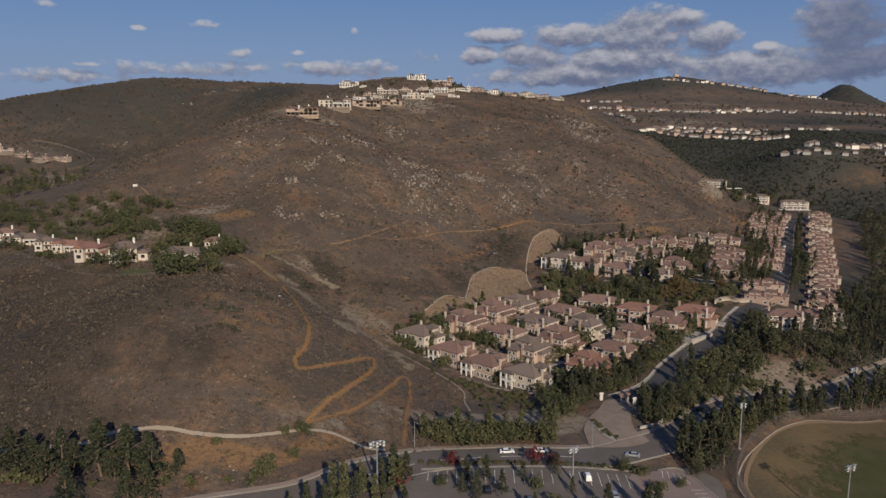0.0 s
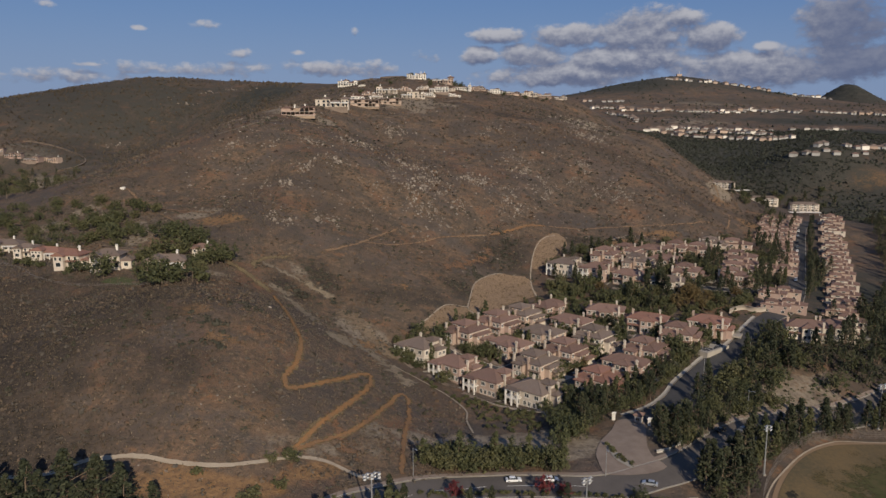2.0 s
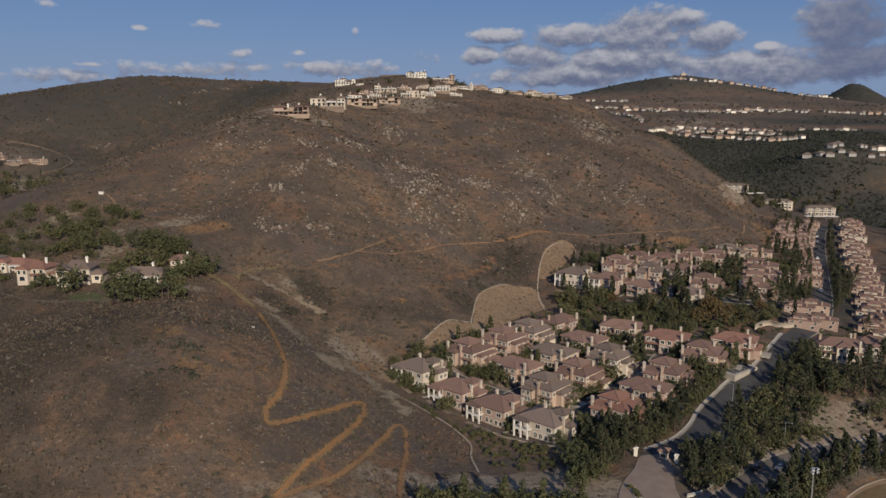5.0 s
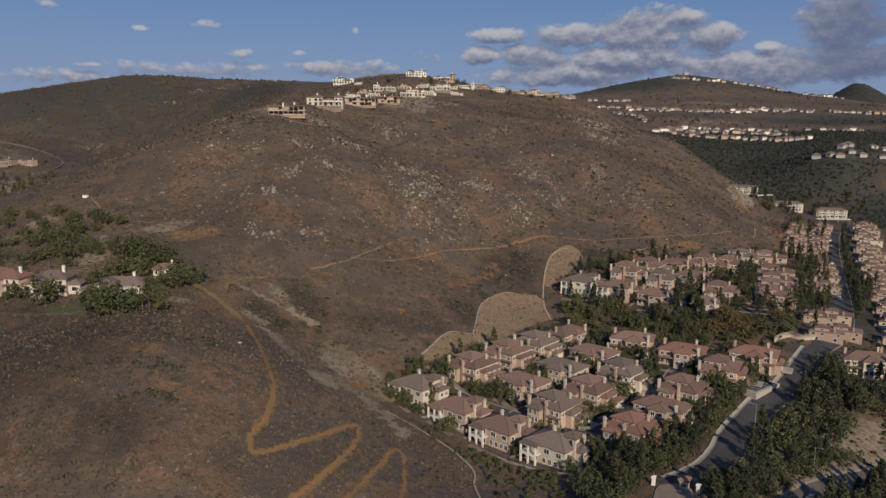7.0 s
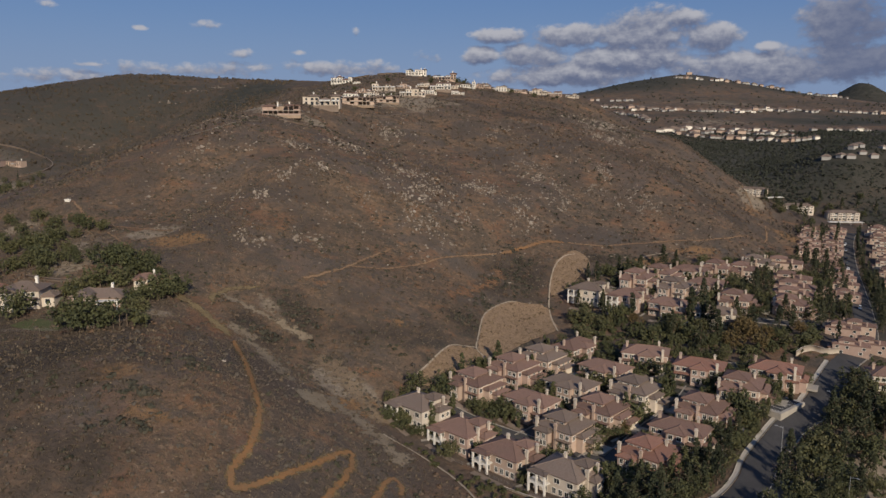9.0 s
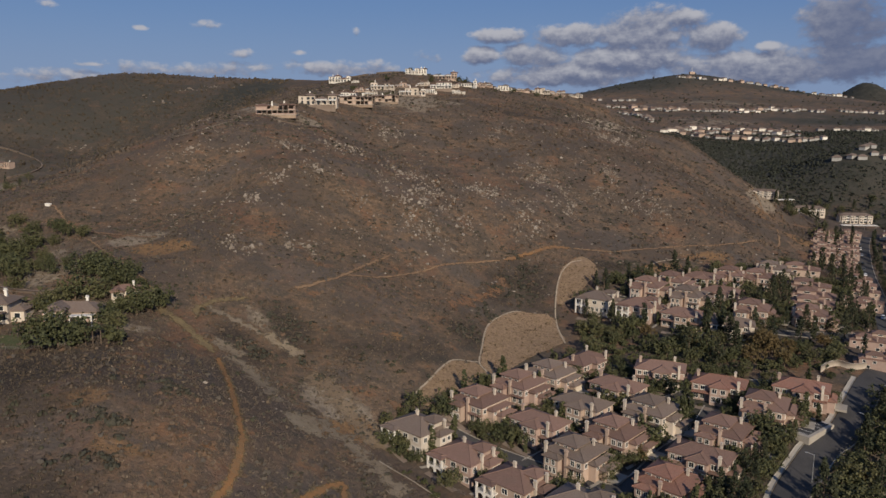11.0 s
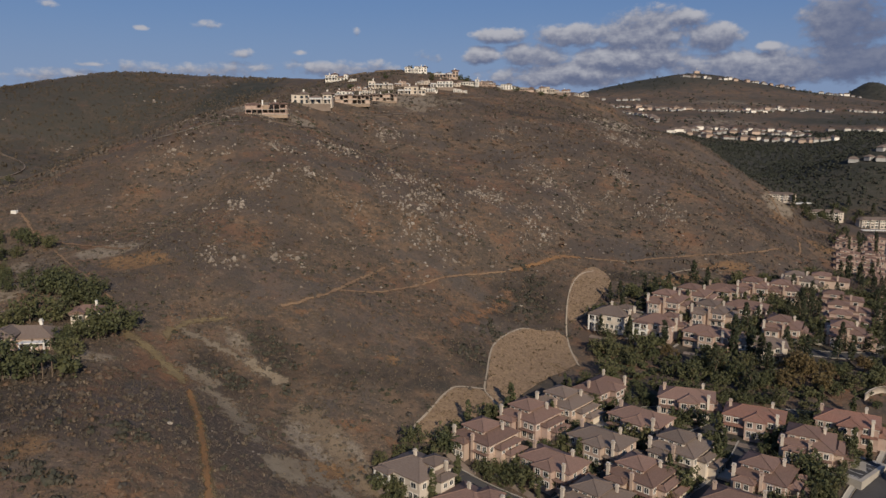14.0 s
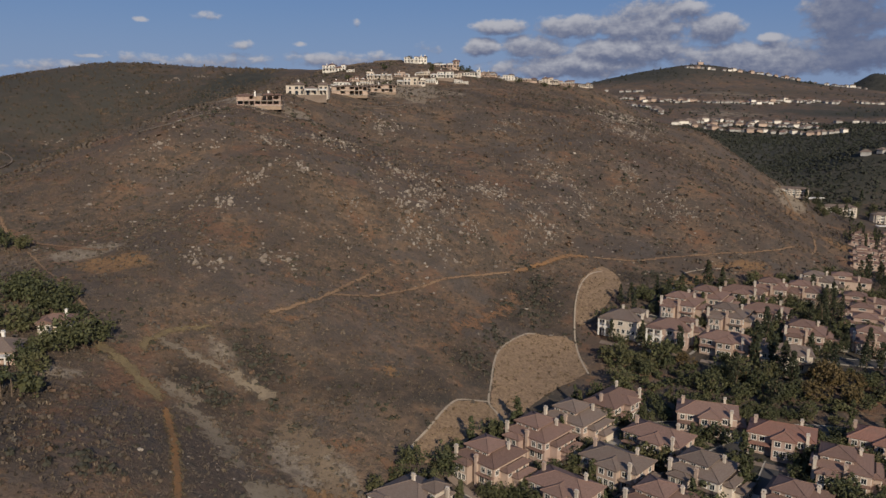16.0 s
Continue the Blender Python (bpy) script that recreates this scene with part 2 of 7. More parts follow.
    # dark brush ground; on the western spur it also puts shade into the colour
    dark = n.mix(n.ramp(fine, 0.4, 0.62), (0.040, 0.033, 0.027), (0.072, 0.055, 0.043))
    c = n.mix(n.ramp(n.math("ADD", attr.outputs["Alpha"], edge), 0.15, 0.95), c, dark)
    # scrub green, greyed and cooled: distance haze mixed into the colour
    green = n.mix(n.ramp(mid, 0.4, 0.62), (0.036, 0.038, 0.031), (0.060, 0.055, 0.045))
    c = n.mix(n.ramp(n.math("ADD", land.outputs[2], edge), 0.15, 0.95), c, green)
    relief = n.math("ADD", n.math("SUBTRACT", fine, n.math("MULTIPLY", clump, -1.2)), n.math("MULTIPLY", tiny, 0.5))
    return c, relief, 0.6


MAT_GROUND = material("dry_brush_ground", ground_cover, 0.95, spec=0.1)


# ---- the ground: one sheet to the horizon, fine near the flight and coarse beyond ----
def graded(stops):
    out = []
    for (a, b, d) in stops:
        out += list(np.arange(a, b, d))
    return np.array(out + [stops[-1][1]], float)


GX = graded([(-5000, -1000, 400), (-1000, -420, 40), (-420, -200, 8), (-200, 200, 2.5), (200, 460, 6), (460, 1300, 24), (1300, 5000, 370)])
GY = graded([(-3000, -200, 400), (-200, 140, 20), (140, 480, 2.5), (480, 720, 5), (720, 1100, 10), (1100, 2400, 25), (2400, 4900, 250)])


def blob(x, y, cx, cy, rx, ry, turn=0.0, most=1.0):
    c, s = math.cos(radians(turn)), math.sin(radians(turn))
    u, v = (x - cx) * c + (y - cy) * s, -(x - cx) * s + (y - cy) * c
    return np.clip(1.35 - np.hypot(u / rx, v / ry), 0, 1) * most


def land_cover(x, y):
    z = np.zeros_like(x)
    tan, ochre, green = z.copy(), z.copy(), z.copy()
    for a in TAN_LAND:
        tan = np.maximum(tan, blob(x, y, *a))
    for a in OCHRE_LAND:
        ochre = np.maximum(ochre, blob(x, y, *a))
    for a in HAZED_GREEN_LAND:
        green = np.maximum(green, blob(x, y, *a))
    dark = z.copy()
    for a in BRUSH_SHADE_LAND:
        dark = np.maximum(dark, blob(x, y, *a))
    return np.stack([tan, ochre, green, dark], 1)


# patches of dry grass, bare ochre soil and green scrub: centre, half axes, turn
TAN_LAND = [(-138, 358, 10, 15, -15, 0.9), (-172, 392, 22, 16, 20, 0.5), (-145, 376, 12, 14, 0, 0.7), (-188, 407, 12, 8, 0, 0.6), (-346, 660, 26, 30, 0, 0.9), (-40, 215, 30, 7, 15, 0.4), (-45, 740, 45, 60, 20), (-100, 580, 26, 12, 0), (-60, 347, 15, 4, -35), (-125, 395, 14, 7, 30), (-96, 316, 8, 4, 20, 0.8),
            (-389, 722, 50, 34, 0, 0.55), (-190, 385, 30, 12, -20, 0.5), (450, 1330, 90, 50, 0, 0.5), (540, 1585, 180, 40, 0, 0.45), (-120, 600, 20, 20, 0), (-20, 730, 40, 12, 0), (20, 235, 40, 12, 0), (250, 680, 12, 40, -20), (110, 268, 60, 20, 35), (-33, 317, 18, 10, -40, 0.9)]
OCHRE_LAND = [(112, 478, 20, 6, 35), (142, 500, 16, 5, 20, 0.8), (242, 596, 10, 16, 0, 0.8), (-66, 194, 26, 7, 3), (-98, 196, 12, 6, 0), (-36, 205, 10, 4, 30), (-48, 222, 22, 12, 20, 0.35), (136, 292, 16, 14, 30, 0.42), (-18.4, 362, 4, 4, 0), (-27, 307, 5, 9, -20, 0.9), (-110, 386, 9, 9, 0), (-86, 265, 12, 6, 10, 0.6), (-72, 251, 10, 4, 0, 0.6), (-36, 300, 6, 10, -40), (150, 500, 40, 6, 8, 0.55), (235, 640, 20, 16, 0, 0.5), (-110, 385, 14, 6, 0), (-318, 806, 16, 9, 0), (425, 748, 26, 26, 0, 0.8)]
# dark brush patches; those on the spur (x < -75) are painted shade
BRUSH_SHADE_LAND = [(-82, 232, 40, 24, 0, 0.5), (38, 442, 14, 22, 20, 0.9), (8, 382, 12, 16, 20, 0.7), (-6, 360, 14, 16, 0, 0.5), (83, 469, 12, 7, 10, 0.9), (-185, 260, 70, 70, 0), (-135, 240, 40, 40, 20), (-115, 270, 34, 44, 0, 0.85), (-125, 205, 40, 22, 0), (-100, 232, 20, 18, 0, 0.4), (-66, 331, 16, 8, -45, 0.9), (-55, 350, 10, 16, 30, 1.0), (40, 452, 24, 14, 30, 0.8), (24, 430, 10, 14, 0, 0.8), (-30, 350, 24, 18, 0, 0.5), (140, 640, 40, 30, 0, 0.6), (60, 720, 50, 30, 0, 0.6), (190, 600, 30, 40, 0, 0.7)]
# green scrub, drawn in a green that carries the far land's haze
HAZED_GREEN_LAND = [(720, 1620, 420, 60, 0, 0.5), (420, 1420, 150, 40, 0, 0.5), (750, 1420, 200, 60, 0, 0.7), (620, 1000, 200, 160, 0, 0.8), (1190, 2230, 320, 260, 0), (690, 1345, 190, 60, -8), (370, 820, 120, 110, 0), (400, 690, 70, 90, 0), (370, 960, 130, 150, 0), (120, 400, 40, 25, 0), (215, 345, 60, 50, 30), (230, 420, 60, 90, 0), (60, 330, 60, 40, -40),
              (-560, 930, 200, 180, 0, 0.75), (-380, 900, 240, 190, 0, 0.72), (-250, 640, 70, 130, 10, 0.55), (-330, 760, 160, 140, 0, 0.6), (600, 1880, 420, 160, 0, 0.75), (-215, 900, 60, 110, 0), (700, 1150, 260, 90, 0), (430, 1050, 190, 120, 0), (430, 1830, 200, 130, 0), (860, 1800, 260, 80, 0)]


def build_ground():
    gx, gy = np.meshgrid(GX, GY)
    x, y = gx.ravel(), gy.ravel()
    z = heights(x, y)
    nx, ny = len(GX), len(GY)
    i = np.arange(nx * ny).reshape(ny, nx)
    faces = np.stack([i[:-1, :-1], i[:-1, 1:], i[1:, 1:], i[1:, :-1]], -1).reshape(-1, 4)
    me = bpy.data.meshes.new("ground")
    me.from_pydata(np.stack([x, y, z], 1).tolist(), [], faces.tolist())
    me.polygons.foreach_set("use_smooth", [True] * len(faces))
    at = me.color_attributes.new("land", "FLOAT_COLOR", "POINT")
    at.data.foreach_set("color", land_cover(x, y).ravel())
    me.materials.append(MAT_GROUND)
    ob = new("ground", me)
    return tagged(ob, "dry brown chaparral hills and valley floor with bare soil", "ground", kind="structure")


build_ground()


# ---- more materials ----
def leaf_material(name, dark, light, hue):
    def build(n, p):
        geo = n.node("ShaderNodeNewGeometry")
        own = n.node("ShaderNodeObjectInfo").outputs["Random"]
        isle = geo.outputs["Random Per Island"]
        c = n.mix(isle, dark, light)
        c = n.mix(n.math("MULTIPLY", own, 0.55), c, hue)
        f = n.noise(p, 0.35, 3.0)
        c = n.mix(n.ramp(f, 0.35, 0.7, 0.0, 0.45), c, dark)
        return c, None, 0
    return material(name, build, 0.75, spec=0.25)


def island_material(name, a, b, c3, rough=0.95):
    def build(n, p):
        isle = n.node("ShaderNodeNewGeometry").outputs["Random Per Island"]
        c = n.mix(n.ramp(isle, 0.0, 0.6), a, b)
        c = n.mix(n.ramp(isle, 0.72, 0.95), c, c3)
        f = n.noise(p, 0.02, 4.0)
        c = n.mix(n.ramp(f, 0.35, 0.65, 0.0, 0.5), c, a)
        return c, n.noise(p, 3.0, 3.0), 0.3
    return material(name, build, rough, spec=0.15)


def tile_material(name, a, b):
    """Clay tile roof: rows across the slope, with lighter and darker tiles."""
    def build(n, p):
        geo = n.node("ShaderNodeTexCoord")
        o = geo.outputs["Object"]
        waves = n.node("ShaderNodeTexWave", Vector=o, Scale=1.1, Distortion=0.6, Detail=1.0)
        waves.bands_direction = "Z"
        big, small = n.noise(p, 0.35, 4.0), n.noise(p, 3.2, 3.0)
        c = n.mix(n.ramp(small, 0.35, 0.65), a, b)
        c = n.mix(n.ramp(big, 0.4, 0.75, 0.0, 0.45), c, (0.16, 0.11, 0.085))
        own = n.node("ShaderNodeObjectInfo").outputs["Random"]
        gain = n.math("ADD", 0.82, n.math("MULTIPLY", own, 0.36))
        c = n.mix(1.0, c, n.node("ShaderNodeCombineXYZ", X=gain, Y=gain, Z=gain).outputs[0], "MULTIPLY")
        c = n.mix(n.math("MULTIPLY", waves.outputs["Fac"], 0.06), c, (0.12, 0.08, 0.06))
        return c, n.math("ADD", n.math("MULTIPLY", waves.outputs["Fac"], 0.2), small), 0.22
    return material(name, build, 0.8, spec=0.25)


def plain(name, colour, rough=0.5, metal=0.0, spec=0.4):
    def build(n, p):
        f = n.noise(p, 2.0, 3.0)
        return n.mix(n.ramp(f, 0.3, 0.7), colour, tuple(c * 0.82 for c in colour)), None, 0
    return material(name, build, rough, metal, spec)


ROOF_ROSE = tile_material("rose_clay_tile", (0.152, 0.092, 0.072), (0.210, 0.130, 0.102))
ROOF_GREY = tile_material("grey_brown_tile", (0.138, 0.103, 0.083), (0.184, 0.142, 0.116))
ROOF_RED = tile_material("red_clay_tile", (0.190, 0.094, 0.068), (0.245, 0.130, 0.097))
STUCCO_CREAM = two_tone("cream_stucco", (0.43, 0.365, 0.30), (0.52, 0.45, 0.375), 0.4, 0.9, 0.05)
STUCCO_ROSE = two_tone("rose_stucco", (0.315, 0.222, 0.182), (0.375, 0.275, 0.228), 0.4, 0.9, 0.05)
STUCCO_SAND = two_tone("sand_stucco", (0.355, 0.262, 0.206), (0.415, 0.312, 0.250), 0.4, 0.9, 0.05)
STUCCO_WHITE = two_tone("white_stucco", (0.60, 0.555, 0.49), (0.70, 0.655, 0.585), 0.4, 0.9, 0.05)
STUCCO_ASH = two_tone("ash_grey_stucco", (0.27, 0.262, 0.25), (0.38, 0.365, 0.345), 0.4, 0.9, 0.05)
TRIM = plain("white_trim_paint", (0.72, 0.68, 0.62), 0.6)
GLASS = plain("dark_window_glass", (0.025, 0.03, 0.035), 0.06, 0.0, 0.6)
GARAGE = plain("garage_door_paint", (0.60, 0.52, 0.42), 0.6)
ASPHALT = two_tone("worn_asphalt", (0.040, 0.038, 0.038), (0.060, 0.056, 0.055), 0.15, 0.9, 0.1, 3.0)
ASPHALT_PALE = two_tone("sun_bleached_asphalt", (0.094, 0.080, 0.070), (0.124, 0.106, 0.094), 0.12, 0.9, 0.1, 3.0)
CONCRETE = two_tone("pale_concrete", (0.27, 0.24, 0.205), (0.34, 0.305, 0.26), 0.25, 0.9, 0.1)
PAVERS = two_tone("tan_concrete_pavers", (0.168, 0.126, 0.100), (0.215, 0.168, 0.134), 0.3, 0.9, 0.1)
DIRT = frayed("orange_trail_dirt", (0.258, 0.134, 0.058), (0.205, 0.115, 0.058), (0.175, 0.115, 0.064), 0.42)
DIRT_PALE = frayed("brown_trail_dirt", (0.24, 0.155, 0.092), (0.19, 0.12, 0.075), (0.15, 0.10, 0.065), 0.48)
YELLOW_GRASS = frayed("yellow_dry_grass", (0.205, 0.155, 0.082), (0.150, 0.112, 0.062), (0.125, 0.092, 0.058), 0.52)
WASH = frayed("pale_wash_gravel", (0.198, 0.158, 0.114), (0.172, 0.136, 0.097), (0.126, 0.100, 0.075), 0.55, 0.6)
PALE_WASH = frayed("bare_pale_gravel", (0.238, 0.190, 0.132), (0.205, 0.160, 0.110), (0.150, 0.118, 0.084), 0.46, 0.5)
DRY_WASH = frayed("tan_grass_gravel", (0.208, 0.154, 0.102), (0.172, 0.125, 0.083), (0.128, 0.098, 0.070), 0.60, 0.7)
RUST_SOIL = frayed("rust_red_soil", (0.182, 0.100, 0.056), (0.160, 0.092, 0.055), (0.128, 0.084, 0.058), 0.72, 0.35)
SAND = two_tone("pale_path_gravel", (0.34, 0.28, 0.21), (0.28, 0.225, 0.165), 0.2, 0.95, 0.2, 2.0)
DRY_GRASS = two_tone("mown_dry_grass", (0.272, 0.186, 0.112), (0.160, 0.105, 0.066), 0.9, 0.95, 0.6, 1.6)
GREEN_TURF = frayed("green_turf", (0.060, 0.060, 0.025), (0.074, 0.068, 0.031), (0.092, 0.070, 0.036), 0.50, 0.09)
LOT = two_tone("reddish_worn_paving", (0.150, 0.112, 0.098), (0.185, 0.142, 0.125), 0.15, 0.9, 0.1, 3.0)
TURF = two_tone("worn_sports_turf", (0.070, 0.056, 0.032), (0.125, 0.085, 0.040), 0.05, 0.95, 0.2, 1.0)
INFIELD = two_tone("brown_infield_soil", (0.155, 0.102, 0.062), (0.20, 0.135, 0.083), 0.05, 0.95, 0.1)
LAWN = two_tone("green_lawn", (0.055, 0.068, 0.026), (0.080, 0.082, 0.036), 0.3, 0.95, 0.2)
PAINT_WHITE = plain("white_road_paint", (0.62, 0.60, 0.56), 0.7)
STEEL = plain("galvanised_steel", (0.42, 0.42, 0.42), 0.45, 0.6)
RUST_FENCE = plain("weathered_fence_wire", (0.20, 0.17, 0.15), 0.6, 0.3)
LAMP_FACE = plain("floodlight_glass", (0.70, 0.70, 0.70), 0.15)
BARE_TIMBER = two_tone("bare_timber", (0.30, 0.225, 0.165), (0.23, 0.165, 0.12), 0.5, 0.9)
BARK = two_tone("brown_bark", (0.10, 0.07, 0.05), (0.16, 0.12, 0.085), 0.8, 0.95, 0.4)
PINE_LEAF = leaf_material("pine_foliage", (0.015, 0.020, 0.011), (0.047, 0.053, 0.027), (0.062, 0.060, 0.030))
OAK_LEAF = leaf_material("oak_foliage", (0.024, 0.029, 0.014), (0.082, 0.088, 0.038), (0.104, 0.098, 0.042))
OLIVE_LEAF = leaf_material("olive_green_foliage", (0.042, 0.048, 0.022), (0.105, 0.102, 0.044), (0.108, 0.092, 0.042))
GOLD_LEAF = leaf_material("autumn_gold_foliage", (0.075, 0.055, 0.024), (0.135, 0.100, 0.042), (0.115, 0.070, 0.030))
CRIMSON_LEAF = leaf_material("autumn_crimson_foliage", (0.085, 0.016, 0.018), (0.16, 0.032, 0.034), (0.10, 0.030, 0.030))
NEAR_BRUSH = island_material("near_brush", (0.086, 0.069, 0.053), (0.126, 0.097, 0.070), (0.178, 0.138, 0.096))
DIRT_MID = frayed("tan_trail_dirt", (0.235, 0.128, 0.060), (0.192, 0.110, 0.060), (0.160, 0.104, 0.062), 0.38)
# greyer brush of the upper hill, with distance haze put into its bluer tone
GREY_BRUSH = island_material("grey_brush", (0.078, 0.064, 0.054), (0.120, 0.094, 0.076), (0.185, 0.143, 0.110))
def bush_build(n, p):
    """Chaparral leaves: grey-brown, olive, rust or straw from bush to bush."""
    at = n.node("ShaderNodeAttribute")
    at.attribute_name = "tone"
    t = at.outputs["Fac"]
    isle = n.node("ShaderNodeNewGeometry").outputs["Random Per Island"]
    c = n.mix(n.ramp(t, 0.10, 0.34), (0.052, 0.050, 0.034), (0.082, 0.070, 0.058))
    c = n.mix(n.ramp(t, 0.46, 0.64), c, (0.104, 0.078, 0.058))
    c = n.mix(n.ramp(t, 0.72, 0.84), c, (0.122, 0.080, 0.054))
    c = n.mix(n.ramp(t, 0.94, 1.0), c, (0.136, 0.106, 0.078))
    g = n.math("ADD", 0.86, n.math("MULTIPLY", isle, 0.28))
    return n.mix(1.0, c, n.node("ShaderNodeCombineXYZ", X=g, Y=g, Z=g).outputs[0], "MULTIPLY"), None, 0


BUSH = material("chaparral_leaves", bush_build, 0.9, spec=0.12)
FAR_GREEN = island_material("far_foliage", (0.030, 0.034, 0.026), (0.046, 0.049, 0.037), (0.062, 0.060, 0.046))
BANK_TUFT = island_material("bank_tufts", (0.085, 0.062, 0.040), (0.14, 0.10, 0.062), (0.26, 0.19, 0.115))
DRY_STALK = island_material("dry_stalks", (0.165, 0.128, 0.090), (0.225, 0.178, 0.126), (0.30, 0.245, 0.178))
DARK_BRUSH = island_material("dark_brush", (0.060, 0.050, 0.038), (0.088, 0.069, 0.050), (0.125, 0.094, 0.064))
THICKET = island_material("thicket_leaves", (0.046, 0.046, 0.034), (0.066, 0.060, 0.046), (0.086, 0.074, 0.056))
GRANITE = island_material("pale_granite", (0.17, 0.139, 0.113), (0.245, 0.205, 0.168), (0.345, 0.30, 0.25))
RUBBER = plain("black_rubber", (0.02, 0.02, 0.02), 0.8)
CAR_PAINTS = [plain("white_car_paint", (0.75, 0.75, 0.75), 0.25), plain("silver_car_paint", (0.45, 0.46, 0.48), 0.25, 0.4),
              plain("black_car_paint", (0.02, 0.02, 0.022), 0.2), plain("grey_car_paint", (0.16, 0.17, 0.18), 0.25, 0.3), plain("red_car_paint", (0.28, 0.03, 0.03), 0.25)]


# ---- mesh helpers ----
def part(name, bm, mat, parent=None, label="", smooth=False):
    me = bpy.data.meshes.new(name)
    bm.to_mesh(me)
    bm.free()
    if smooth:
        me.polygons.foreach_set("use_smooth", [True] * len(me.polygons))
    me.materials.append(mat)
    ob = new(name, me)
    if parent is not None:
        ob.parent = parent
    if label:
        ob["label"] = label
    return ob


def from_arrays(name, verts, faces, mat, smooth=False):
    me = bpy.data.meshes.new(name)
    me.from_pydata(verts, [], faces)
    if smooth:
        me.polygons.foreach_set("use_smooth", [True] * len(me.polygons))
    me.materials.append(mat)
    return me


def box(bm, x0, x1, y0, y1, z0, z1):
    v = [bm.verts.new(c) for c in ((x0, y0, z0), (x1, y0, z0), (x1, y1, z0), (x0, y1, z0), (x0, y0, z1), (x1, y0, z1), (x1, y1, z1), (x0, y1, z1))]
    for f in ((3, 2, 1, 0), (4, 5, 6, 7), (0, 1, 5, 4), (1, 2, 6, 5), (2, 3, 7, 6), (3, 0, 4, 7)):
        bm.faces.new([v[i] for i in f])


def new_box(*a):
    bm = bmesh.new()
    box(bm, *a)
    return bm


def tube(bm, x, y, z0, z1, r0, r1, sides=8):
    a = [bm.verts.new((x + r0 * math.cos(i * 6.2832 / sides), y + r0 * math.sin(i * 6.2832 / sides), z0)) for i in range(sides)]
    b = [bm.verts.new((x + r1 * math.cos(i * 6.2832 / sides), y + r1 * math.sin(i * 6.2832 / sides), z1)) for i in range(sides)]
    for i in range(sides):
        bm.faces.new((a[i], a[(i + 1) % sides], b[(i + 1) % sides], b[i]))
    bm.faces.new(b), bm.faces.new(a[::-1])


def limb(bm, p, q, r0, r1, sides=5):
    """A tapered stick from p to q."""
    p, q = Vector(p), Vector(q)
    m = (q - p).to_track_quat("Z", "Y").to_matrix()
    ring = [[bm.verts.new(c + m @ Vector((r * math.cos(i * 6.2832 / sides), r * math.sin(i * 6.2832 / sides), 0))) for i in range(sides)] for c, r in ((p, r0), (q, r1))]
    for i in range(sides):
        bm.faces.new((ring[0][i], ring[0][(i + 1) % sides], ring[1][(i + 1) % sides], ring[1][i]))
    bm.faces.new(ring[1]), bm.faces.new(ring[0][::-1])


def hip_roof(x0, x1, y0, y1, z, slope=0.40, over=0.55, gable=0.0, thick=0.22):
    """A tiled roof over a rectangle; gable: 0 hips, 1 straight gables. With eave boards and a raised ridge."""
    x0, x1, y0, y1 = x0 - over, x1 + over, y0 - over, y1 + over
    bm = bmesh.new()
    w, d = x1 - x0, y1 - y0
    z0, z1 = z - 0.06, z + thick
    if w >= d:
        run = d / 2 * (1 - gable)
        ridge = [(x0 + run, (y0 + y1) / 2), (x1 - run, (y0 + y1) / 2)]
        top = z1 + slope * d / 2
    else:
        run = w / 2 * (1 - gable)
        ridge = [((x0 + x1) / 2, y0 + run), ((x0 + x1) / 2, y1 - run)]
        top = z1 + slope * w / 2
    lo = [bm.verts.new((x, y, z0)) for x, y in ((x0, y0), (x1, y0), (x1, y1), (x0, y1))]
    hi = [bm.verts.new((x, y, z1)) for x, y in ((x0, y0), (x1, y0), (x1, y1), (x0, y1))]
    r = [bm.verts.new((x, y, top)) for x, y in ridge]
    bm.faces.new(lo[::-1])
    for i in range(4):
        bm.faces.new((lo[i], lo[(i + 1) % 4], hi[(i + 1) % 4], hi[i]))
    if w >= d:
        bm.faces.new((hi[0], hi[1], r[1], r[0])), bm.faces.new((hi[2], hi[3], r[0], r[1]))
        bm.faces.new((hi[1], hi[2], r[1])), bm.faces.new((hi[3], hi[0], r[0]))
    else:
        bm.faces.new((hi[1], hi[2], r[1], r[0])), bm.faces.new((hi[3], hi[0], r[0], r[1]))
        bm.faces.new((hi[0], hi[1], r[0])), bm.faces.new((hi[2], hi[3], r[1]))
    # ridge and hip caps
    for a, b in [(r[0].co.copy(), r[1].co.copy())] + ([(hi[i].co.copy(), r[k].co.copy()) for i, k in ((0, 0), (1, 1), (2, 1), (3, 0))] if w >= d
                                                       else [(hi[i].co.copy(), r[k].co.copy()) for i, k in ((0, 0), (1, 0), (2, 1), (3, 1))]):
        if (b - a).length > 0.3:
            limb(bm, a + Vector((0, 0, 0.02)), b + Vector((0, 0, 0.02)), 0.14, 0.14, 5)
    return bm


WINDOW_MESH = {}


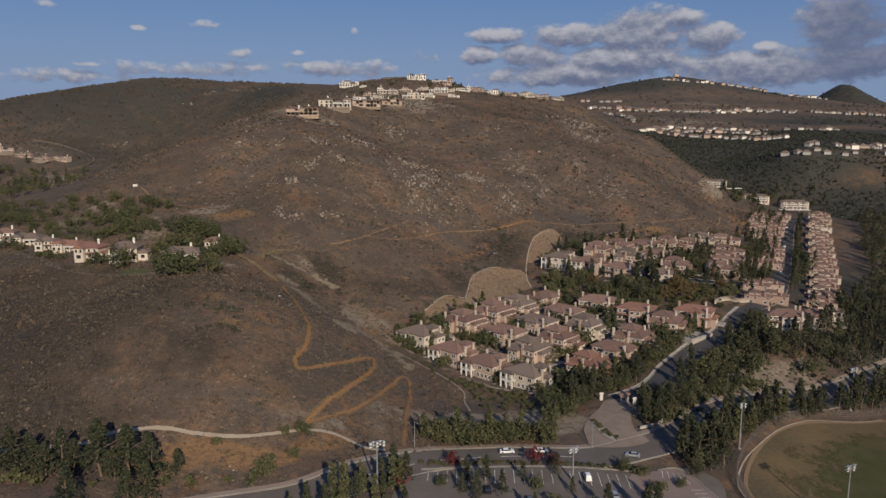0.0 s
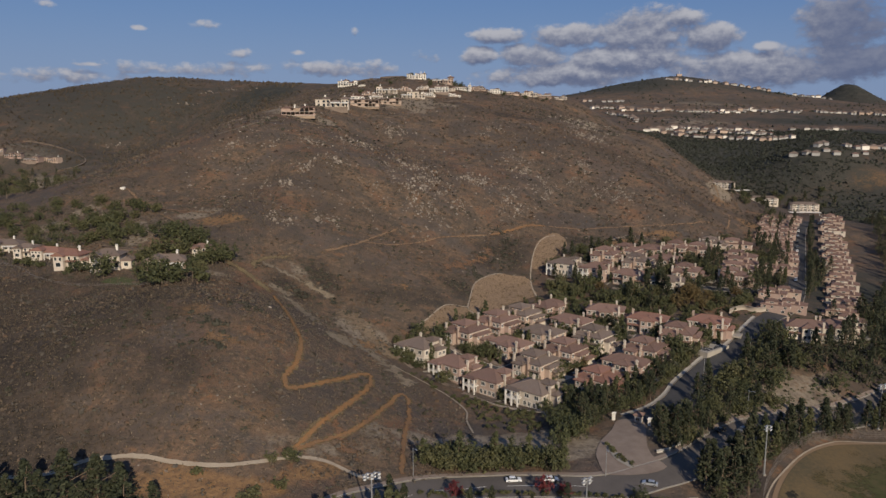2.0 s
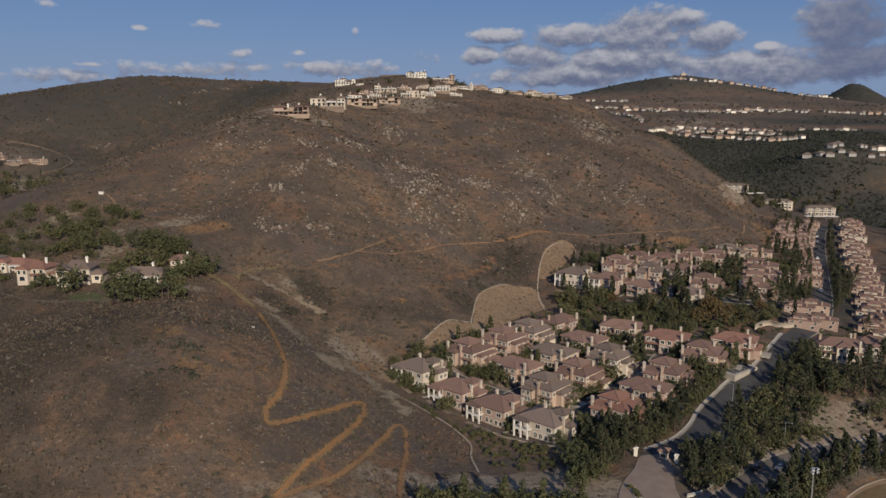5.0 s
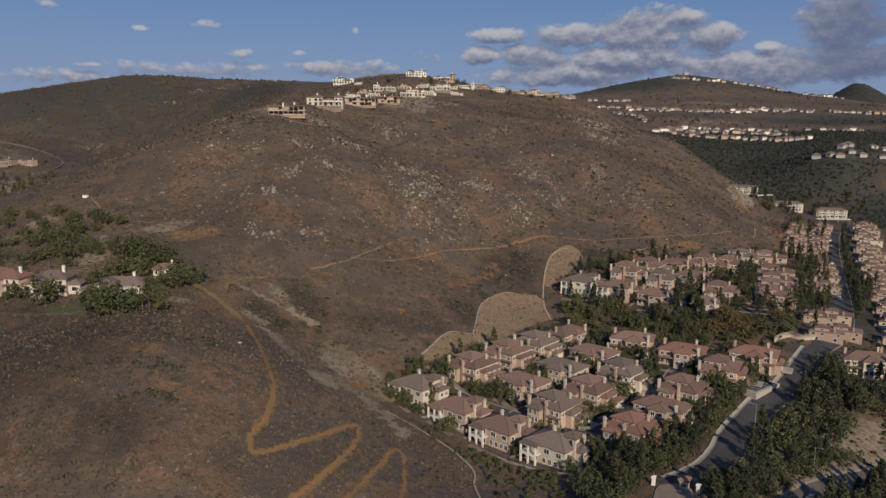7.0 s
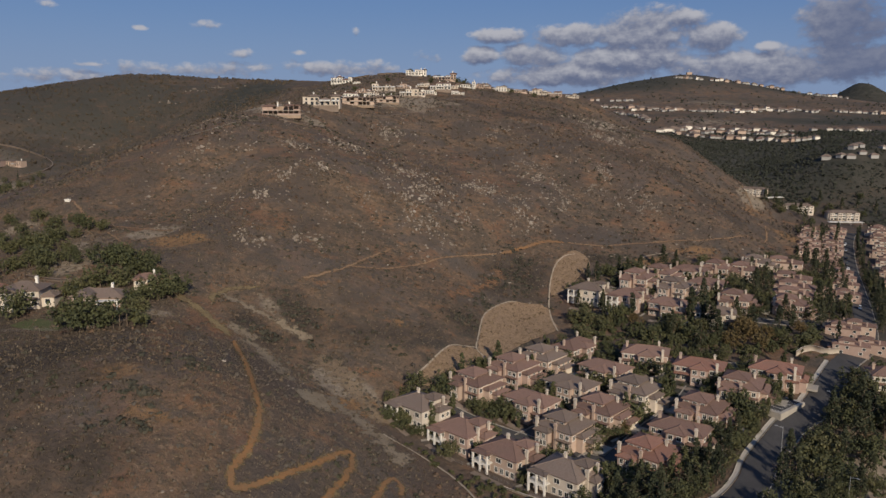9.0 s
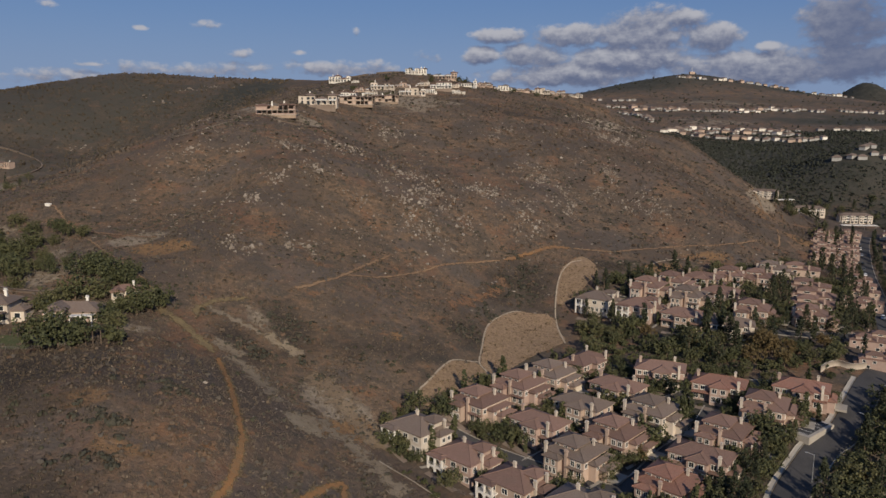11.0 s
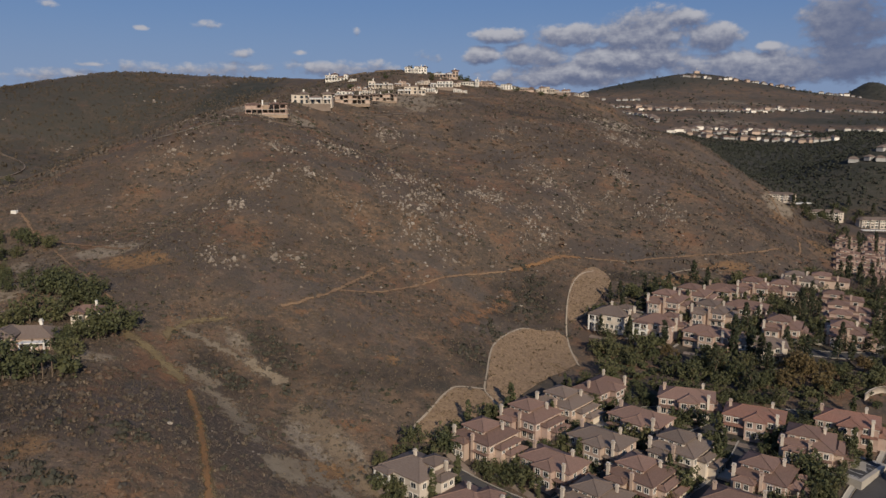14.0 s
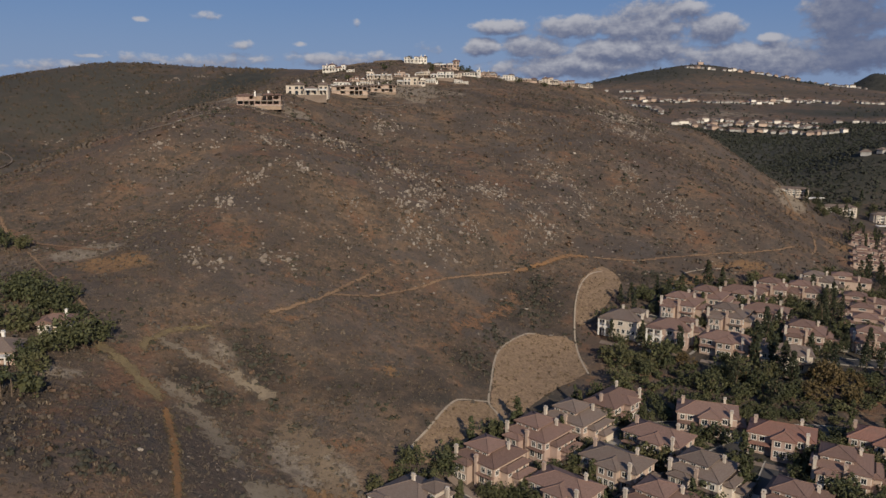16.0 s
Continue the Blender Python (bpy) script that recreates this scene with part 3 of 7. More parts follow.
def window(parent, x, y, z, w, h, turn, simple=False):
    """A framed window whose outside faces -y before the turn; sits on a wall face."""
    key = (w, h)
    if key not in WINDOW_MESH:
        bm = bmesh.new()
        f = 0.14
        box(bm, -w / 2 - f, -w / 2, -0.10, 0.02, -h / 2 - f, h / 2 + f), box(bm, w / 2, w / 2 + f, -0.10, 0.02, -h / 2 - f, h / 2 + f)
        box(bm, -w / 2, w / 2, -0.10, 0.02, h / 2, h / 2 + f), box(bm, -w / 2 - 0.05, w / 2 + 0.05, -0.16, 0.02, -h / 2 - f, -h / 2)
        box(bm, -0.035, 0.035, -0.08, 0.02, -h / 2, h / 2)
        me = bpy.data.meshes.new("window")
        bm.to_mesh(me), bm.free(), me.materials.append(TRIM)
        pb = new_box(-w / 2, w / 2, -0.05, 0.03, -h / 2, h / 2)
        pm = bpy.data.meshes.new("pane")
        pb.to_mesh(pm), pb.free(), pm.materials.append(GLASS)
        WINDOW_MESH[key] = (me, pm)
    a, b = WINDOW_MESH[key]
    if simple:
        if (w, h, 1) not in WINDOW_MESH:
            bm = new_box(-w / 2, w / 2, -0.05, 0.03, -h / 2, h / 2)
            for f in bm.faces:
                f.material_index = 1
            f = 0.14
            box(bm, -w / 2 - f, -w / 2, -0.10, 0.02, -h / 2 - f, h / 2 + f), box(bm, w / 2, w / 2 + f, -0.10, 0.02, -h / 2 - f, h / 2 + f)
            box(bm, -w / 2, w / 2, -0.10, 0.02, h / 2, h / 2 + f), box(bm, -w / 2, w / 2, -0.16, 0.02, -h / 2 - f, -h / 2)
            me = bpy.data.meshes.new("window")
            bm.to_mesh(me), bm.free(), me.materials.append(TRIM), me.materials.append(GLASS)
            WINDOW_MESH[(w, h, 1)] = me
        ob = new("window", WINDOW_MESH[(w, h, 1)])
        ob.parent = parent
    else:
        ob, pane = new("window", a), new("pane", b)
        ob.parent, pane.parent = parent, ob
    ob.matrix_basis = pose(x, y, z, 0, 0, turn)
    return ob


def chimney(parent, x, y, z0, z1, mat, w=1.0):
    w, z1 = w * 0.68, z1 - 0.5
    bm = bmesh.new()
    box(bm, x - w / 2, x + w / 2, y - w * 0.4, y + w * 0.4, z0, z1)
    box(bm, x - w / 2 - 0.15, x + w / 2 + 0.15, y - w * 0.4 - 0.15, y + w * 0.4 + 0.15, z1, z1 + 0.25)
    c = part("chimney", bm, mat, parent)
    cap = bmesh.new()
    for sx in (-1, 1):
        for sy in (-1, 1):
            box(cap, x + sx * w * 0.36 - 0.08, x + sx * w * 0.36 + 0.08, y + sy * w * 0.28 - 0.08, y + sy * w * 0.28 + 0.08, z1 + 0.25, z1 + 0.55)
    box(cap, x - w / 2 - 0.05, x + w / 2 + 0.05, y - w * 0.42, y + w * 0.42, z1 + 0.55, z1 + 0.75)
    part("chimney_cap", cap, mat, c)
    return c


def arch_wall(bm, x0, x1, y0, y1, z0, zs, z1, n=8):
    """A wall piece from x0 to x1 that closes the top of an opening with a round arch: zs springing, z1 top."""
    r = (x1 - x0) / 2
    cx = (x0 + x1) / 2
    pts = [(cx - r * math.cos(math.pi * i / n), zs + min(r, z1 - zs - 0.15) * math.sin(math.pi * i / n)) for i in range(n + 1)]
    for (xa, za), (xb, zb) in zip(pts, pts[1:]):
        v = [bm.verts.new(c) for c in ((xa, y0, za), (xb, y0, zb), (xb, y0, z1), (xa, y0, z1), (xa, y1, za), (xb, y1, zb), (xb, y1, z1), (xa, y1, z1))]
        for f in ((0, 1, 2, 3), (7, 6, 5, 4), (4, 5, 1, 0), (3, 2, 6, 7)):
            bm.faces.new([v[i] for i in f])


def loggia(parent, x0, x1, y0, y1, h, mat, bays=2):
    """A two-storey porch: arches below, an open balcony with a rail above."""
    bm = bmesh.new()
    step_x = (x1 - x0) / bays
    for i in range(bays + 1):
        x = x0 + i * step_x
        box(bm, x - 0.25, x + 0.25, y0, y0 + 0.5, -1.0, h)
    for i in range(bays):
        arch_wall(bm, x0 + i * step_x + 0.25, x0 + (i + 1) * step_x - 0.25, y0 + 0.05, y0 + 0.45, 0, 1.5, 2.9)
    box(bm, x0 - 0.25, x1 + 0.25, y0 - 0.05, y1, 2.9, 3.2)
    box(bm, x0 - 0.25, x1 + 0.25, y0 - 0.05, y0 + 0.5, h - 0.45, h)
    p = part("porch", bm, mat, parent, "white arched porch with balcony")
    rb = bmesh.new()
    box(rb, x0, x1, y0 + 0.1, y0 + 0.18, 4.05, 4.15)
    for i in range(int((x1 - x0) / 0.35)):
        box(rb, x0 + i * 0.35 + 0.1, x0 + i * 0.35 + 0.15, y0 + 0.11, y0 + 0.16, 3.2, 4.05)
    part("railing", rb, STEEL, p, "dark metal balcony railing")


def wall_block(parent, x0, x1, y0, y1, z1, mat, z0=-2.5):
    return part("wall", new_box(x0, x1, y0, y1, z0, z1), mat, parent)


def roof(parent, x0, x1, y0, y1, z, mat, slope=0.40, gable=0.0, over=0.55):
    return part("roof", hip_roof(x0, x1, y0, y1, z, slope, over, gable), mat, parent)


def windows_on(parent, side, fixed, places, z, w, h, simple=False):
    """A row of windows on a wall: side s, e, n or w; fixed: the wall's place; places: along it."""
    for a in places:
        if side == "s":
            window(parent, a, fixed, z, w, h, 0, simple)
        elif side == "n":
            window(parent, a, fixed, z, w, h, 180, simple)
        elif side == "e":
            window(parent, fixed, a, z, w, h, 90, simple)
        else:
            window(parent, fixed, a, z, w, h, -90, simple)


# ---- houses, each built once for a colour and then copied; the front faces -y ----
def villa_porch(wall, tile):
    """Two-storey villa with a white two-storey porch at the left of its front and a chimney tower at its side."""
    e = new("house")
    wall_block(e, -7.5, 6.5, -5.5, 6, 6.1, wall), wall_block(e, 6.5, 9.2, -0.5, 4.5, 5.2, wall), wall_block(e, -3.5, 3.5, 6, 8.5, 3.2, wall)
    roof(e, -7.5, 6.5, -5.5, 6, 6.1, tile, 0.42), roof(e, 6.4, 9.2, -0.5, 4.5, 5.2, tile, 0.4), roof(e, -3.5, 3.5, 5.9, 8.5, 3.2, tile, 0.4)
    upper = wall_block(e, 1.0, 6.0, 0.5, 5.5, 8.2, wall, 6.0)
    roof(e, 1.0, 6.0, 0.5, 5.5, 8.2, tile, 0.4, 0.0, 0.45)
    chimney(e, -1.5, 1.0, 6.0, 10.4, STUCCO_CREAM, 1.1), chimney(e, 6.9, -1.2, -2.0, 8.4, STUCCO_CREAM, 1.2), chimney(e, 7.1, 3.6, 0, 8.9, STUCCO_CREAM, 1.1)
    loggia(e, -7.5, -2.2, -8.0, -5.5, 6.1, TRIM)
    roof(e, -7.5, -2.2, -8.0, -5.4, 6.1, tile, 0.2, 0.0, 0.35)
    windows_on(e, "s", -5.5, (-6.2, -3.6), 4.6, 1.3, 1.9), windows_on(e, "s", -5.5, (-6.2, -3.6), 1.4, 1.3, 2.2)
    windows_on(e, "s", -5.5, (0.2, 4.4), 4.5, 1.7, 1.5), windows_on(e, "s", -5.5, (-0.6, 1.4, 3.4, 5.2), 1.3, 1.1, 1.7)
    windows_on(e, "e", 6.5, (-3.8,), 4.4, 1.2, 1.5)
    part("cornice", new_box(-7.62, 6.62, -5.62, 6.12, 5.65, 6.02), TRIM, e)
    windows_on(e, "e", 9.2, (1.0, 3.2), 3.6, 1.1, 1.3), windows_on(e, "s", 0.5, (2.4, 4.6), 7.3, 1.0, 0.8)
    return e


def villa_tower(wall, tile):
    """Two-storey villa with stepped roofs, a raised middle and chimneys at the front corners."""
    e = new("house")
    wall_block(e, -6.5, 6.5, -6, 7, 5.9, wall), wall_block(e, -5.2, -0.5, -8.2, -6, 5.0, wall), wall_block(e, 6.5, 8.8, -3.4, 5.5, 4.5, wall), wall_block(e, 8.8, 10.8, -1.6, 5.0, 2.8, wall)
    roof(e, -6.5, 6.5, -6, 7, 5.9, tile, 0.38), roof(e, -5.2, -0.5, -8.2, -5.4, 5.0, tile, 0.42), roof(e, 6.4, 8.8, -3.4, 5.5, 4.5, tile, 0.4), roof(e, 8.7, 10.8, -1.6, 5.0, 2.8, tile, 0.4)
    wall_block(e, -4.8, 2.6, -3.6, 4.2, 8.2, wall, 5.5), roof(e, -4.8, 2.6, -3.6, 4.2, 8.2, tile, 0.40, 0.0, 0.5)
    chimney(e, -5.8, -6.4, -2, 8.6, STUCCO_CREAM, 1.2), chimney(e, 1.0, -6.4, -2, 8.0, STUCCO_SAND, 1.2), chimney(e, 4.0, 3.0, 5.8, 9.2, STUCCO_CREAM, 1.0)
    windows_on(e, "s", -8.2, (-4.0, -2.0), 3.7, 1.0, 1.5), windows_on(e, "s", -6, (3.0, 5.0), 4.3, 1.1, 1.5), windows_on(e, "s", -6, (2.6, 5.0), 1.4, 1.3, 1.8)
    windows_on(e, "s", -8.2, (-4.2, -2.9, -1.6), 1.3, 0.9, 1.7), windows_on(e, "s", -3.6, (-3.6, -1.0, 1.4), 7.35, 1.1, 0.8)
    windows_on(e, "e", 6.5, (-4.8,), 4.3, 1.1, 1.4), windows_on(e, "e", 8.8, (-2.4, 0.4, 3.4), 3.7, 1.0, 1.1)
    part("garage_door", new_box(10.8, 10.92, -0.6, 4.2, 0, 2.2), GARAGE, e, "pale panelled garage door")
    part("driveway_apron", new_box(10.95, 14.5, -1.0, 4.6, -0.5, 0.32), CONCRETE, e)
    part("cornice", new_box(-6.62, 6.62, -6.12, 7.12, 5.45, 5.82), TRIM, e)
    part("awning", hip_roof(1.6, 6.3, -6.9, -6, 2.9, 0.3, 0.2), tile, e)
    return e


def villa_wing(wall, tile):
    """Two-storey villa with a long front, a cross gable, low tiled awnings and end chimneys."""
    e = new("house")
    wall_block(e, -8, 8, -4.5, 5, 5.8, wall), wall_block(e, -2.0, 3.5, -6.5, -4.5, 5.8, wall), wall_block(e, -8, -2.5, 5, 8.5, 3.1, wall)
    roof(e, -8, 8, -4.5, 5, 5.8, tile, 0.42), roof(e, -2.0, 3.5, -6.5, 1.0, 5.8, tile, 0.42), roof(e, -8, -2.5, 4.9, 8.5, 3.1, tile, 0.35)
    part("awning", hip_roof(-7.6, -2.4, -5.9, -4.5, 2.9, 0.3, 0.25), tile, e), part("awning", hip_roof(4.0, 7.6, -5.7, -4.5, 2.9, 0.3, 0.25), tile, e)
    chimney(e, -6.8, 0.5, 5.6, 9.0, STUCCO_SAND, 1.2), chimney(e, 6.4, -4.9, -2, 8.4, STUCCO_CREAM, 1.1), chimney(e, 4.6, 2.0, 5.6, 9.5, STUCCO_CREAM, 1.0)
    windows_on(e, "s", -6.5, (-0.6, 2.0), 4.4, 1.3, 1.5), windows_on(e, "s", -6.5, (-0.8, 0.8, 2.4), 1.4, 1.1, 1.8)
    windows_on(e, "s", -4.5, (-6.6, -4.6), 4.4, 1.1, 1.4), windows_on(e, "s", -4.5, (4.8,), 4.4, 1.3, 1.4), windows_on(e, "s", -4.5, (-6.5, -4.5, 4.8), 1.3, 1.3, 1.8)
    windows_on(e, "e", 8, (-2, 2.5), 4.4, 1.1, 1.4), windows_on(e, "e", 8, (4.4,), 1.4, 0.8, 1.4)
    wall_block(e, 8, 10, -3.2, 4.0, 2.9, wall), roof(e, 7.9, 10, -3.2, 4.0, 2.9, tile, 0.4)
    part("garage_door", new_box(10.0, 10.12, -1.9, 2.8, 0, 2.2), GARAGE, e, "pale panelled garage door")
    part("driveway_apron", new_box(10.15, 13.5, -2.2, 3.2, -0.5, 0.32), CONCRETE, e)
    part("cornice", new_box(-8.12, 8.12, -4.62, 5.12, 5.35, 5.72), TRIM, e)
    return e


def row_villa(wall, tile):
    """A narrow villa of a close-built row: long, two storeys, with stepped roofs and a porch band at its street end."""
    e = new("house")
    wall_block(e, -9.5, 9.5, -4.2, 4.2, 5.6, wall), wall_block(e, -11.5, -9.5, -3.4, 3.4, 3.0, wall)
    wall_block(e, -6.5, 1.5, -3.4, 3.4, 7.9, wall, 5.4), roof(e, -6.5, 1.5, -3.4, 3.4, 7.9, tile, 0.36, 0.0, 0.4)
    roof(e, -9.5, 9.5, -4.2, 4.2, 5.6, tile, 0.34, 0.0, 0.4), roof(e, -11.5, -9.4, -3.4, 3.4, 3.0, tile, 0.35)
    chimney(e, 4.5, -3.9, -2, 8.4, wall, 1.1), chimney(e, -8.4, 3.0, 5.0, 8.2, wall, 0.9)
    windows_on(e, "s", -4.2, (-7, -2, 6.5), 4.3, 1.5, 1.4, True), windows_on(e, "s", -4.2, (-5, 5), 1.4, 1.8, 1.6, True)
    windows_on(e, "e", 9.5, (-2, 2), 4.3, 1.2, 1.4, True), windows_on(e, "s", -3.4, (-2.4,), 7.15, 2.4, 0.7, True)
    part("garage_door", new_box(-11.62, -11.5, -2.4, 2.4, 0, 2.3), GARAGE, e)
    return e


def apartment_block(wall, tile):
    """A long three-storey block with bays, balconies and a hipped roof."""
    e = new("apartment_building")
    wall_block(e, -18, 18, -6, 6, 9.0, wall), roof(e, -18, 18, -6, 6, 9.0, tile, 0.38, 0.0, 0.7)
    for x in (-14, -5, 5, 14):
        wall_block(e, x - 2.4, x + 2.4, -8, -6, 9.2, wall)
        part("roof", hip_roof(x - 2.4, x + 2.4, -8, -2, 9.2, 0.4, 0.4), tile, e)
        windows_on(e, "s", -8, (x - 1.1, x + 1.1), 7.6, 1.2, 1.6, True), windows_on(e, "s", -8, (x - 1.1, x + 1.1), 4.6, 1.2, 1.6, True), windows_on(e, "s", -8, (x,), 1.6, 2.6, 2.0, True)
    for x in (-9.5, 0, 9.5):
        for z in (1.5, 4.5, 7.5):
            windows_on(e, "s", -6, (x,), z, 2.4, 1.9, True)
        for z in (3.0, 6.0):
            part("balcony", new_box(x - 1.9, x + 1.9, -7.3, -6, z, z + 1.0), TRIM, e)
    windows_on(e, "e", 18, (-3, 3), 7.5, 1.2, 1.5, True)
    return e


def ranch_house(wall, tile):
    """A lower house with a wide hipped roof and a covered terrace."""
    e = new("house")
    wall_block(e, -9, 9, -5, 5, 3.4, wall), roof(e, -9, 9, -5, 5, 3.4, tile, 0.42, 0.0, 0.8), wall_block(e, -8, -1, -7.5, -5, 4.4, wall)
    wall_block(e, -8, -1, -5, 2, 4.6, wall, 3.0), roof(e, -8, -1, -7.5, 2, 4.6, tile, 0.38, 0.5, 0.7)
    chimney(e, 4.0, 1.0, 3.0, 7.6, TRIM, 1.2)
    windows_on(e, "s", -7.5, (-6.6, -4.5, -2.4), 3.5, 1.2, 0.9, True), windows_on(e, "s", -7.5, (-6.3, -3.0), 1.4, 1.8, 1.8, True), windows_on(e, "s", -5, (1.5, 4.5, 7.2), 1.6, 1.6, 1.7, True)
    windows_on(e, "e", 9, (-2, 2), 1.7, 1.3, 1.4, True)
    bm = bmesh.new()
    for x in (1.0, 4.5, 8.0):
        box(bm, x - 0.2, x + 0.2, -8.2, -7.8, -1.5, 2.6)
    box(bm, 0.5, 8.5, -8.4, -5, 2.6, 2.85)
    part("pergola", bm, TRIM, e)
    return e


def gabled_house(wall, tile):
    """A two-storey house with a gabled front wing, a lower garage wing and a chimney."""
    e = new("house")
    wall_block(e, -6, 6, -4, 5, 5.3, wall), roof(e, -6, 6, -4, 5, 5.3, tile, 0.42, 0.0, 0.7)
    wall_block(e, -5.2, -0.4, -6.4, -4, 5.3, wall), roof(e, -5.2, -0.4, -6.4, 1.0, 5.3, tile, 0.5, 1.0, 0.6)
    gb = bmesh.new()
    v = [gb.verts.new(p) for p in ((-5.2, -6.4, 5.3), (-0.4, -6.4, 5.3), (-2.8, -6.4, 6.6), (-5.2, -6.2, 5.3), (-0.4, -6.2, 5.3), (-2.8, -6.2, 6.6))]
    for f in ((0, 1, 2), (5, 4, 3), (0, 3, 4, 1), (1, 4, 5, 2), (2, 5, 3, 0)):
        gb.faces.new([v[k] for k in f])
    part("gable", gb, wall, e)
    wall_block(e, 6, 10, -2.5, 4, 2.9, wall), roof(e, 5.9, 10, -2.5, 4, 2.9, tile, 0.4, 0.0, 0.6)
    chimney(e, 3.5, 1.0, 5.0, 9.0, TRIM, 1.2)
    windows_on(e, "s", -6.4, (-4.0, -1.6), 4.0, 1.2, 1.5, True), windows_on(e, "s", -6.4, (-2.8,), 1.3, 2.4, 1.9, True)
    windows_on(e, "s", -4, (1.2, 4.2), 4.1, 1.2, 1.4, True), windows_on(e, "s", -4, (1.4, 4.4), 1.3, 1.7, 1.8, True), windows_on(e, "s", -2.5, (8.0,), 1.4, 1.6, 1.5, True)
    part("awning", hip_roof(0.2, 5.6, -5.6, -4, 2.7, 0.3, 0.2), tile, e)
    return e


def hill_mansion(wall, tile, seed=0):
    """A large hilltop house: blocks of unequal height under hipped roofs, deep window bays, columned terraces."""
    rnd = random.Random(seed)
    e = new("house")
    x = -12.0
    while x < 9.0:
        x1 = min(12.0, x + rnd.uniform(4.0, 8.0))
        front, back, z = rnd.uniform(-8, -4), rnd.uniform(4, 7), rnd.choice((3.4, 3.6, 6.2, 6.6, 7.2))
        wall_block(e, x, x1, front, back, z, wall, -2.6)
        if rnd.random() < 0.2:
            part("roof", new_box(x - 0.35, x1 + 0.35, front - 0.35, back + 0.35, z - 0.05, z + 0.35), tile, e, "flat parapet roof")
        else:
            roof(e, x, x1, front, back, z, tile, rnd.uniform(0.30, 0.46), 0.0, 0.9)
        if z > 5 and rnd.random() < 0.6:
            chimney(e, (x + x1) / 2 + rnd.uniform(-1, 1), rnd.uniform(-1, 2), z, z + 3.0, TRIM, 1.2)
        n = max(1, int((x1 - x) / rnd.uniform(2.2, 3.0)))
        for k in range(n):
            c = x + (k + 0.5) * (x1 - x) / n
            ww = rnd.uniform(1.1, 2.0)
            part("window", new_box(c - ww / 2, c + ww / 2, front - 0.06, front + 0.1, rnd.choice((0.1, 0.5)), 2.7), GLASS, e)
            if z > 5:
                ww = rnd.uniform(1.0, 1.8)
                part("window", new_box(c - ww / 2, c + ww / 2, front - 0.06, front + 0.1, 3.7, rnd.uniform(5.2, 5.7)), GLASS, e)
        if rnd.random() < 0.6 and x1 - x > 4:
            part("terrace", new_box(x + 0.3, x1 - 0.3, front - 2.8, front, 2.9, 3.2), TRIM, e)
            part("railing", new_box(x + 0.3, x1 - 0.3, front - 2.8, front - 2.7, 3.2, 4.0), STEEL, e)
            for k in range(3):
                c = x + 0.7 + k * (x1 - x - 1.4) / 2
                part("column", new_box(c - 0.25, c + 0.25, front - 2.7, front - 2.2, -3, 2.9), wall, e)
        x = x1
    if seed % 3 == 1:
        part("retaining_wall", new_box(-12.5, rnd.uniform(6, 13), -11.6, -11.0, -5, rnd.uniform(-0.8, 0.2)), PAVERS, e)
    return e


def unfinished_house(wall, tile, seed=0):
    """A house shell under construction: slabs, columns, bare bays and a few closed walls."""
    rnd = random.Random(seed)
    e = new("house")
    for z in (0.0, 3.3):
        part("slab", new_box(-12.4, 12.4, -6.4, 6.4, z - 0.25, z + 0.1), CONCRETE, e)
    wall_block(e, -12, 12, 1.0, 1.3, 6.4, BARE_TIMBER, 0.1), part("plinth", new_box(-12.2, 12.2, -6.2, 6.2, -2.6, -0.25), BARE_TIMBER, e)
    x = -12.0
    while x < 11.9:
        part("column", new_box(x - 0.22, x + 0.22, -6.1, -5.7, 0.1, 6.4), wall, e)
        w = rnd.uniform(2.6, 3.6)
        for z in (0.1, 3.4):
            if rnd.random() < 0.4:
                part("wall_panel", new_box(x + 0.3, min(x + w, 12) - 0.3, -5.9, -5.6, z, z + 3.0), wall, e)
            elif rnd.random() < 0.5:
                part("parapet", new_box(x + 0.25, min(x + w, 12) - 0.25, -6.0, -5.8, z, z + 0.9), wall, e)
        x += w
    part("column", new_box(11.7, 12.1, -6.1, -5.7, 0.1, 6.4), wall, e)
    x = -12.0
    while x < 11.5:
        x1 = min(12.2, x + rnd.uniform(5, 8))
        if rnd.random() < 0.75 or seed:
            roof(e, x, x1, -6, 6, 6.3 + rnd.choice((0, 0, 0.6)), tile, 0.30, 0.0, 0.7)
        x = x1
    chimney(e, -3.0, 0.0, 6.0, 9.6, TRIM, 1.2), chimney(e, 4.5, 0.5, 6.0, 9.8, TRIM, 1.2)
    return e


def far_house(wall, tile, seed=0):
    """A plain far-off house: a main block and a lower wing under hipped roofs."""
    rnd = random.Random(seed)
    e = new("house")
    h = rnd.choice((3.0, 3.4, 4.6, 5.2))
    w, d = rnd.uniform(4.6, 7.4), rnd.uniform(4, 5.6)
    wall_block(e, -w, w, -d, d, h, wall, -2)
    roof(e, -w, w, -d, d, h, tile, rnd.uniform(0.42, 0.6), 0.0, 0.9)
    if seed % 3 == 1:
        wall_block(e, w * 0.1, w * 1.1, -d - 2.5, -d, 3.0, wall, -2)
        roof(e, w * 0.1, w * 1.1, -d - 2.5, -d + 0.2, 3.0, tile, 0.45, 0.0, 0.5)
    return e


FOOTPRINTS = []


